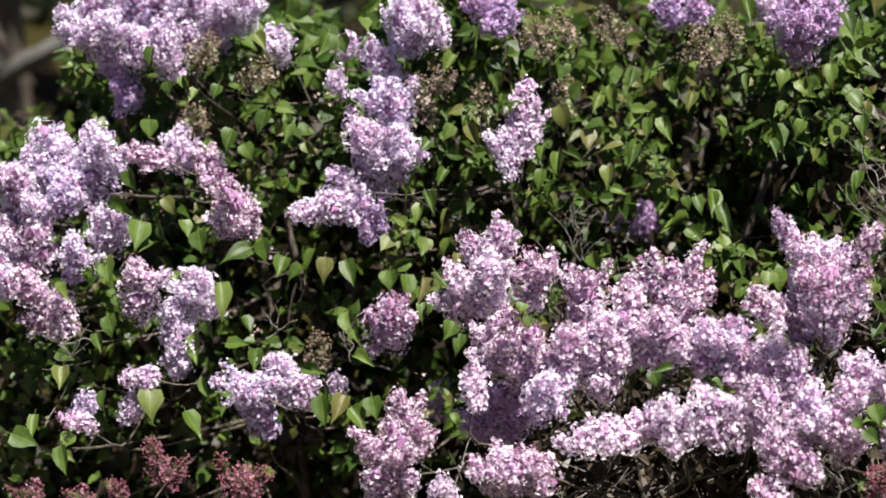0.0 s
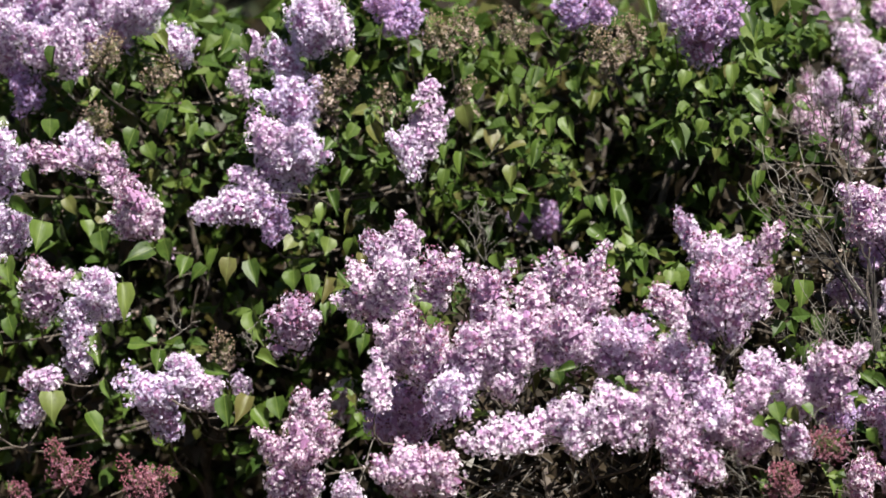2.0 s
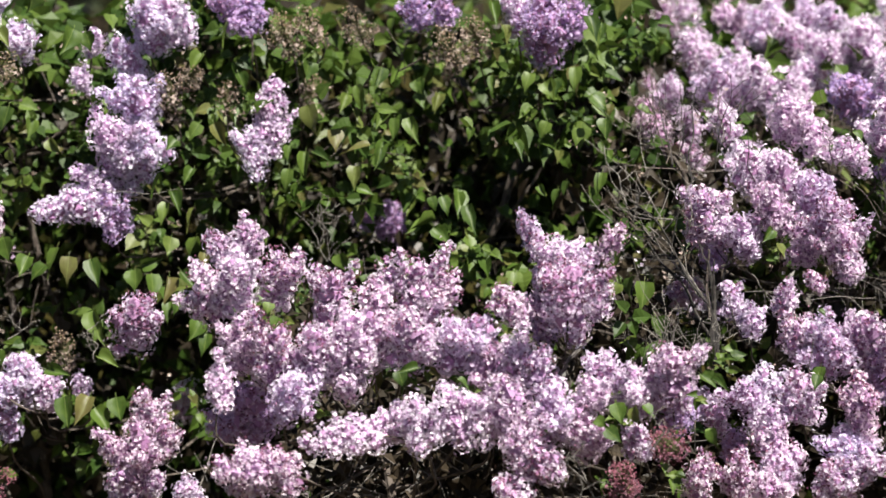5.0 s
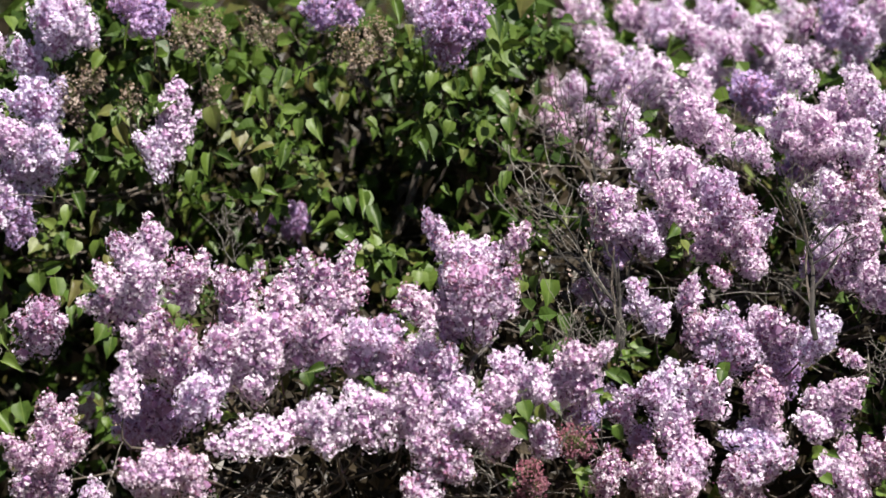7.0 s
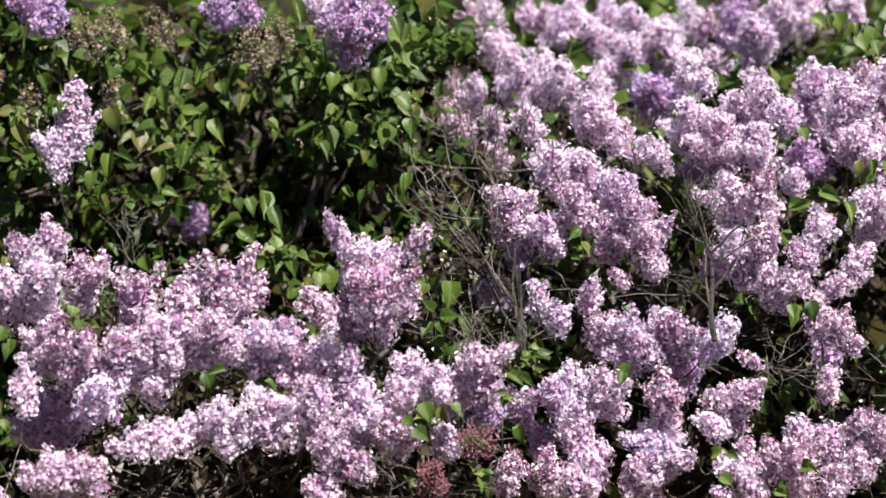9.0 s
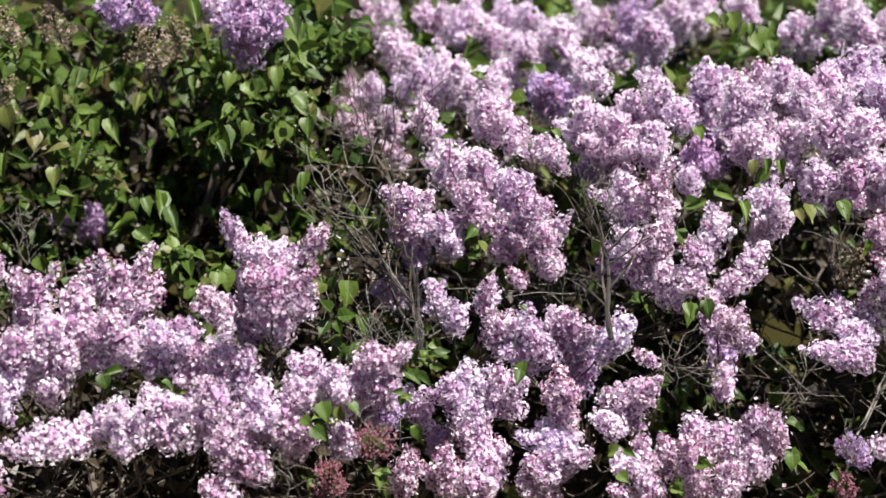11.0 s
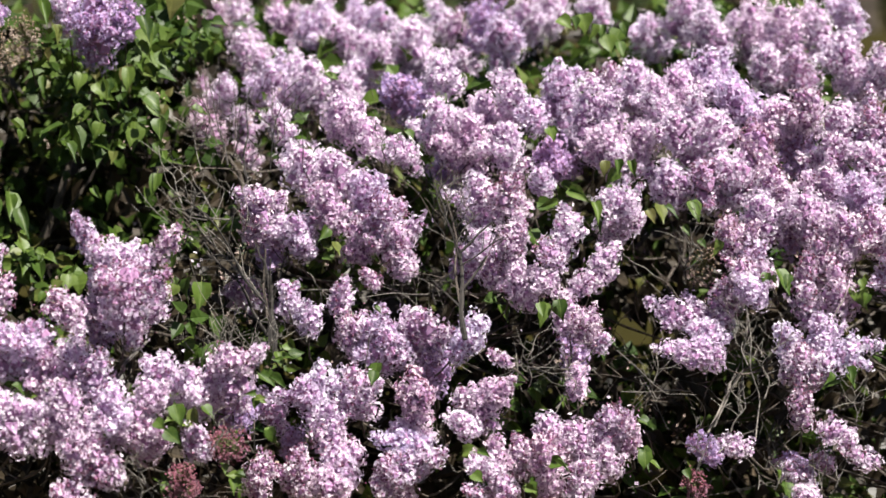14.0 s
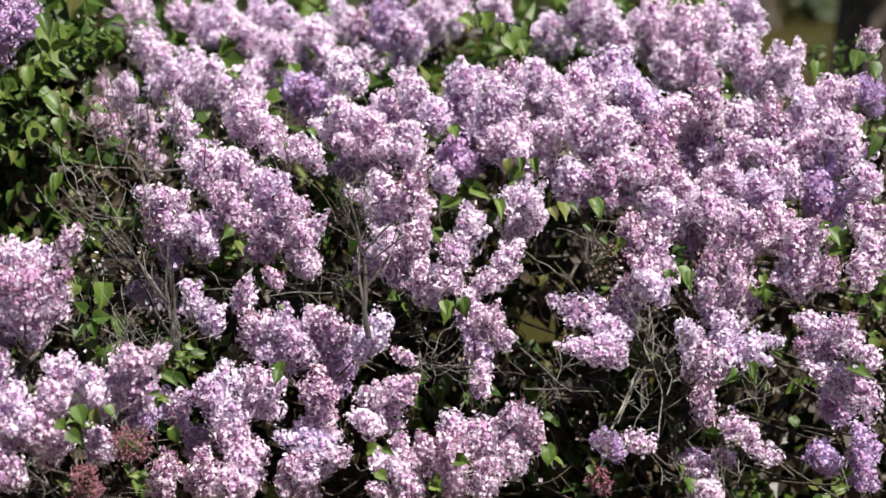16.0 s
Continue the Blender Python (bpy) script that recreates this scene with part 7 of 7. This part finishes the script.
tuft(FRONT, (-0.565, 4.706, 0.837), 0.026, 2)
tuft(FRONT, (0.290, 4.781, 0.953), 0.036, 4)
tuft(FRONT, (0.070, 4.675, 0.836), 0.044, 6)
tuft(FRONT, (0.181, 4.609, 0.735), 0.036, 5)
tuft(FRONT, (0.027, 4.604, 0.727), 0.033, 3)
tuft(FRONT, (0.226, 4.705, 0.882), 0.031, 4)
tuft(RIGHT, (0.434, 5.220, 1.126), 0.036, 5)
tuft(RIGHT, (0.416, 5.245, 1.160), 0.031, 4)
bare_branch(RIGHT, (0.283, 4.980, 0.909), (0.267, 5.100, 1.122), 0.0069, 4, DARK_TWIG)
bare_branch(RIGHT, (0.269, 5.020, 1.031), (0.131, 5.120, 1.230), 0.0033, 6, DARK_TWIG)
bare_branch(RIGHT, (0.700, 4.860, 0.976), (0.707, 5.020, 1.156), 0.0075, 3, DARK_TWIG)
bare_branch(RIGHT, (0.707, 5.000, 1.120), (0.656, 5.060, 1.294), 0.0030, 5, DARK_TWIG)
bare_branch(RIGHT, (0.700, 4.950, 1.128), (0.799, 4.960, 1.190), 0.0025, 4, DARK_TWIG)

# ---- what carries and fills the shrubs ----
def surface(shrub, z):
    """How far off the shrub's sloping front stands at the height z."""
    y0, z0, slope = {LEFT: (5.34, 0.52, 0.30), FRONT: (4.64, 0.69, 0.65), RIGHT: (4.90, 0.62, 0.75)}[shrub]
    steep = 2.2 * max(0.0, z - 1.32) if shrub is RIGHT else 0.0
    return y0 + slope * (z - z0) + steep if z > z0 else y0 + 0.45 * (z0 - z)


NOTCHES = {"left": [(-1.15, 0.050)],
           "right": [(0.48, 0.045), (0.48, 0.035), (0.66, 0.035), (0.50, 0.040), (0.67, 0.045), (1.82, 0.100)]}    # x and half-width of the dips in the crowns


def top_of(shrub, x):
    """The height of the shrub's uneven crown."""
    wave = 0.05 * math.sin(x * 5.1) + 0.03 * math.sin(x * 11.7)
    for at, half in NOTCHES["left" if shrub is LEFT else "right"] if shrub is not FRONT else ():
        wave -= 0.16 if abs(x - at) < half else 0.0
    if shrub is LEFT:
        return 1.67 + wave if x > -1.85 else 1.28 + wave
    if shrub is RIGHT:
        return 1.63 + wave if x < 1.62 else 1.40 + wave
    return 1.0 + wave


def stems(shrub, count, top):
    cx, cy = shrub["foot_x"], shrub["foot_y"]
    nodes, dark = [], []
    wide = {LEFT: 1.15, FRONT: 0.5, RIGHT: 1.2}[shrub]
    for k in range(count):
        u = (k + 0.5) / count * 2 - 1
        fx = cx + u * wide * 0.45 + rng.uniform(-0.05, 0.05)
        ex = cx + u * wide + rng.uniform(-0.1, 0.1)
        fy = cy + rng.uniform(-0.15, 0.25)
        ez = min(top, top_of(shrub, ex)) * rng.uniform(0.72, 0.88)
        ey = surface(shrub, ez) + rng.uniform(0.3, 0.6)
        pts = [(fx, fy, -0.03), (fx * 0.7 + ex * 0.3, fy * 0.8 + ey * 0.2, ez * 0.4), (fx * 0.2 + ex * 0.8, fy * 0.3 + ey * 0.7, ez * 0.75), (ex, ey, ez)]
        r0 = rng.uniform(0.014, 0.026)
        part("stem", mesh_of("stem", *tube(pts, r0, 0.006, 7, 0.1), BARK), shrub)
        for a, b in zip(pts, pts[1:]):
            for s in (0.2, 0.6, 1.0):
                nodes.append(Vector(a).lerp(Vector(b), s))
    for foot, way in BLOOMS[shrub.name]:
        low = [n for n in nodes if n.z < foot.z - 0.03] or nodes
        n = sorted(low, key=lambda q: (q - foot).length)[rng.integers(min(5, len(low)))]
        mid = foot - way * 0.06 + Vector((0, 0.03, -0.03))
        dark.append(tube([n, n.lerp(mid, 0.55) + Vector((rng.uniform(-0.05, 0.05), 0.12, -0.03)), mid, foot + way * 0.02], 0.0042, 0.0018, 5, 0.15))
    part("branchwork", mesh_of("branches", *joined(dark), BARK), shrub, kind="stuff")


VOIDS = {LEFT: [(-0.31, 1.40, 0.09, 0.17), (-0.39, 1.14, 0.24, 0.06), (-0.60, 1.14, 0.12, 0.06), (-1.20, 1.11, 0.09, 0.05), (-1.66, 1.26, 0.08, 0.06), (-1.06, 0.83, 0.09, 0.08), (-1.38, 0.95, 0.10, 0.05), (-1.35, 0.60, 0.18, 0.08), (-1.78, 0.62, 0.12, 0.08), (-0.06, 1.24, 0.14, 0.08), (-1.26, 0.84, 0.08, 0.05), (-1.59, 0.77, 0.05, 0.08), (-0.89, 1.24, 0.08, 0.05), (-1.98, 0.85, 0.08, 0.06), (-0.66, 0.51, 0.38, 0.08), (-0.49, 1.59, 0.13, 0.08), (-0.31, 1.55, 0.07, 0.06), (-0.22, 1.24, 0.08, 0.06)],
         RIGHT: [(1.40, 0.84, 0.21, 0.12), (1.77, 0.81, 0.12, 0.17), (1.13, 0.99, 0.08, 0.08), (1.28, 1.13, 0.09, 0.06), (1.52, 0.69, 0.18, 0.06), (1.89, 1.05, 0.08, 0.05), (0.73, 1.04, 0.08, 0.09), (0.89, 1.55, 0.09, 0.05)]}    # x, z and half-sizes of the hollows in the leaf wall


def hollow(shrub, x, z):
    return any(((x - a) / p) ** 2 + ((z - c) / q) ** 2 < 1 for a, c, p, q in VOIDS.get(shrub, []))


def fill(shrub, x0, x1, z0, near, far, count, small=0.045, large=0.075):
    places = []
    while len(places) < count:
        x = rng.uniform(x0, x1)
        z = rng.uniform(z0, 1.75)
        y = surface(shrub, z) + rng.uniform(near, far)
        if shrub is RIGHT and abs(x - 1.150) < 0.08 and abs(z - 0.974 - -0.1752 * (y - 5.0)) < 0.062:
            continue                       # a gap through the twigs to the lawn behind
        if z < top_of(shrub, x) and not (near < 0.2 and hollow(shrub, x, z)):
            places.append((x * y / 5.2, y, z))
    return places, rng.uniform(small, large, count)


def roof(shrub, x0, x1, count):
    """The outer shell of leaves over the hollow middle of the shrub."""
    places = []
    for _ in range(count):
        x = rng.uniform(x0, x1)
        z = top_of(shrub, x) - rng.uniform(0.0, 0.16)
        y = surface(shrub, z) + rng.uniform(0.14, 0.75)
        if not hollow(shrub, x, z):
            places.append((x * y / 5.2, y, z))
    return places


def sprays(shrub, x0, x1, z0, near, far, count):
    """Feet, ways and sizes of leaves in shoots: crossed pairs set close round each tip, the blades drooping outwards,
    with gaps between the shoots."""
    found = []
    for p, size in zip(*fill(shrub, x0, x1, z0, near, far, count, 0.042, 0.066)):
        p = Vector(p)
        axis = Vector((rng.normal() * 0.4, -0.6 + rng.normal() * 0.3, 0.6 + rng.normal() * 0.3)).normalized()
        side = axis.cross(Vector((rng.normal(), rng.normal(), rng.normal()))).normalized()
        for k in range(int(rng.integers(2, 5))):
            foot = p + axis * (k * 0.017)
            for sgn in (-1, 1):
                if rng.random() < 0.12:
                    continue
                way = (side * sgn * 0.85 + axis * (0.05 + 0.15 * k) + Vector((0, -0.1, -0.62 + 0.05 * k)) + Vector(rng.normal(size=3)) * 0.16).normalized()
                found.append((foot + way * 0.012, way, size * rng.uniform(0.8, 1.15) * (1 - 0.14 * k)))
            side = (axis.cross(side) * 0.9 + side * 0.35).normalized()
    return found


def twiggery(shrub, x0, x1, z0, z1, count, material, near=0.05, far=0.5):
    pieces = []
    for _ in range(count):
        z = rng.uniform(z0, z1)
        p = Vector((rng.uniform(x0, x1), surface(shrub, z) + rng.uniform(near, far), z))
        way = Vector((rng.normal() * 0.7, -0.2 + rng.normal() * 0.4, rng.uniform(0.1, 1.0))).normalized() * rng.uniform(0.08, 0.22)
        bend = Vector(rng.normal(size=3)) * 0.012
        pieces.append(tube([p, p + way * 0.5 + bend, p + way], 0.0017, 0.0007, 4, 0.2))
        for _k in range(2):
            q = p + way * rng.uniform(0.3, 0.8) + bend * 0.5
            pieces.append(tube([q, q + way * 0.2 + Vector(rng.normal(size=3)) * 0.03], 0.0013, 0.0006, 3, 0.1))
    part("twig_tangle", mesh_of("twigs", *joined(pieces), material), shrub, kind="stuff")


stems(LEFT, 11, 1.75)
stems(FRONT, 7, 1.15)
stems(RIGHT, 12, 1.7)

# leaves that can be told apart, then those that cannot
def spray_mass(name, shrub, found):
    pieces = []
    shapes = [leaf_shape(fo, dr, 7, (1, 0, -1), tw, be, sl) for fo, dr, tw, be, sl in
              ((0.28, 0.0, 0.3, 0.08, 1.05), (0.45, 0.12, -0.4, -0.1, 1.0), (0.2, 0.18, 0.5, 0.1, 1.05), (0.7, -0.06, -0.3, 0.12, 0.9))]
    for foot, way, size in found:
        face = Vector((0.1 + rng.normal() * 0.45, -0.7 + rng.normal() * 0.3, 0.65 + rng.normal() * 0.3))
        z = (face - way * face.dot(way)).normalized()
        y = z.cross(way)
        sv, sf = shapes[rng.integers(4)]
        wv = sv[:, :1] * np.array(way) + sv[:, 1:2] * np.array(y) * rng.uniform(0.58, 0.76) + sv[:, 2:] * np.array(z)
        pieces.append((np.array(foot) + size * wv, sf))
    part(name, mesh_of(name, *joined(pieces), LEAF), shrub, kind="stuff")


near_leaves = sprays(LEFT, -2.1, 0.05, 0.52, 0.0, 0.10, 28)
for foot, way, size in near_leaves[:150]:
    leaf(LEFT, foot, foot + way * size, size * rng.uniform(0.58, 0.76))
spray_mass("leaves", LEFT, sprays(LEFT, -2.2, 0.05, 0.42, 0.03, 0.22, 215) + sprays(LEFT, -1.7, -0.5, 1.15, -0.02, 0.14, 42) + sprays(LEFT, -1.95, -0.9, 0.75, 0.0, 0.14, 22) + sprays(LEFT, -0.5, 0.12, 0.95, 0.0, 0.16, 48))
p, s = fill(LEFT, -2.2, 0.05, 0.5, 0.22, 0.5, 900, 0.035, 0.058)
leaf_mass("shaded_leaves", LEFT, p, s, 0.8, LEAF, 5)
p, s = fill(LEFT, -2.4, 0.15, 0.05, 0.55, 1.4, 9000, 0.06, 0.095)
p = [*p, *roof(LEFT, -2.0, 0.1, 2000)]
leaf_mass("inner_leaves", LEFT, p, rng.uniform(0.055, 0.085, len(p)), 0.5, LEAF, 4)
# Brown filler leaves; their near-black colour stands for shade in the hollows.
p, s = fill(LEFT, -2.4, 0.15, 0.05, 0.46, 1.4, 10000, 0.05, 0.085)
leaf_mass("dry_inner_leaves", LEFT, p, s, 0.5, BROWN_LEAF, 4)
spray_mass("leaves", RIGHT, sprays(RIGHT, 0.1, 2.25, 0.5, 0.08, 0.30, 40) + sprays(RIGHT, 0.1, 2.25, 0.5, 0.2, 0.36, 55))
p, s = fill(RIGHT, -0.1, 2.4, 0.05, 0.60, 1.4, 6000, 0.06, 0.095)
p = [*p, *roof(RIGHT, 0.1, 1.9, 1200)]
leaf_mass("inner_leaves", RIGHT, p, rng.uniform(0.055, 0.085, len(p)), 0.5, LEAF, 4)
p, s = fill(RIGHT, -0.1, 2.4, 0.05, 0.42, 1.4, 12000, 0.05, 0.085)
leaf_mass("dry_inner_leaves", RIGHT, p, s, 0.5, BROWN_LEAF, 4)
spray_mass("leaves", FRONT, sprays(FRONT, -0.75, 0.2, 0.75, 0.1, 0.25, 14))
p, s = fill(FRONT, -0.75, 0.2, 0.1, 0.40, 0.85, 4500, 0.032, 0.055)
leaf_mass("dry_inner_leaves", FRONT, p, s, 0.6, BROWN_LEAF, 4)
twiggery(LEFT, -2.1, 0.1, 0.5, 1.5, 120, BARK)
twiggery(RIGHT, 0.05, 2.1, 0.5, 1.35, 70, DEAD, -0.02, 0.3)
twiggery(RIGHT, 0.05, 2.2, 0.4, 1.4, 260, BARK, 0.0, 0.5)
twiggery(FRONT, -0.7, 0.3, 0.45, 0.75, 45, DEAD, 0.0, 0.3)


def loose_florets(name, shrub, x0, x1, z0, count, material, label):
    """Single florets and dry bits caught on twigs between the leaves."""
    places, normals = [], []
    for p, _s in zip(*fill(shrub, x0, x1, z0, 0.0, 0.25, count)):
        for _ in range(int(rng.integers(1, 6))):
            places.append(np.array(p) + rng.normal(size=3) * 0.011)
            normals.append(rng.normal(size=3) + np.array((0, -1.0, 0.8)))
    v, f = scatter_shape(FLORET, places, normals, rng.uniform(0.0035, 0.0065, len(places)), rng)
    part(name, mesh_of(name, v, f, material), shrub, label, "stuff")


loose_florets("bloom_litter", LEFT, -2.1, 0.1, 0.6, 14, PETALS["lilac"], "single pale florets between the leaves")
loose_florets("dry_debris", LEFT, -2.1, 0.1, 0.6, 330, PETALS["faded"], "dry brown florets caught on twigs")
loose_florets("bloom_litter", RIGHT, 0.1, 2.1, 0.6, 60, PETALS["lilac"], "single lilac florets between the twigs")
loose_florets("dry_debris", RIGHT, 0.1, 2.1, 0.6, 330, PETALS["faded"], "dry brown florets caught on twigs")
loose_florets("dry_debris", FRONT, -0.7, 0.3, 0.6, 25, PETALS["faded"], "dry brown florets caught on twigs")
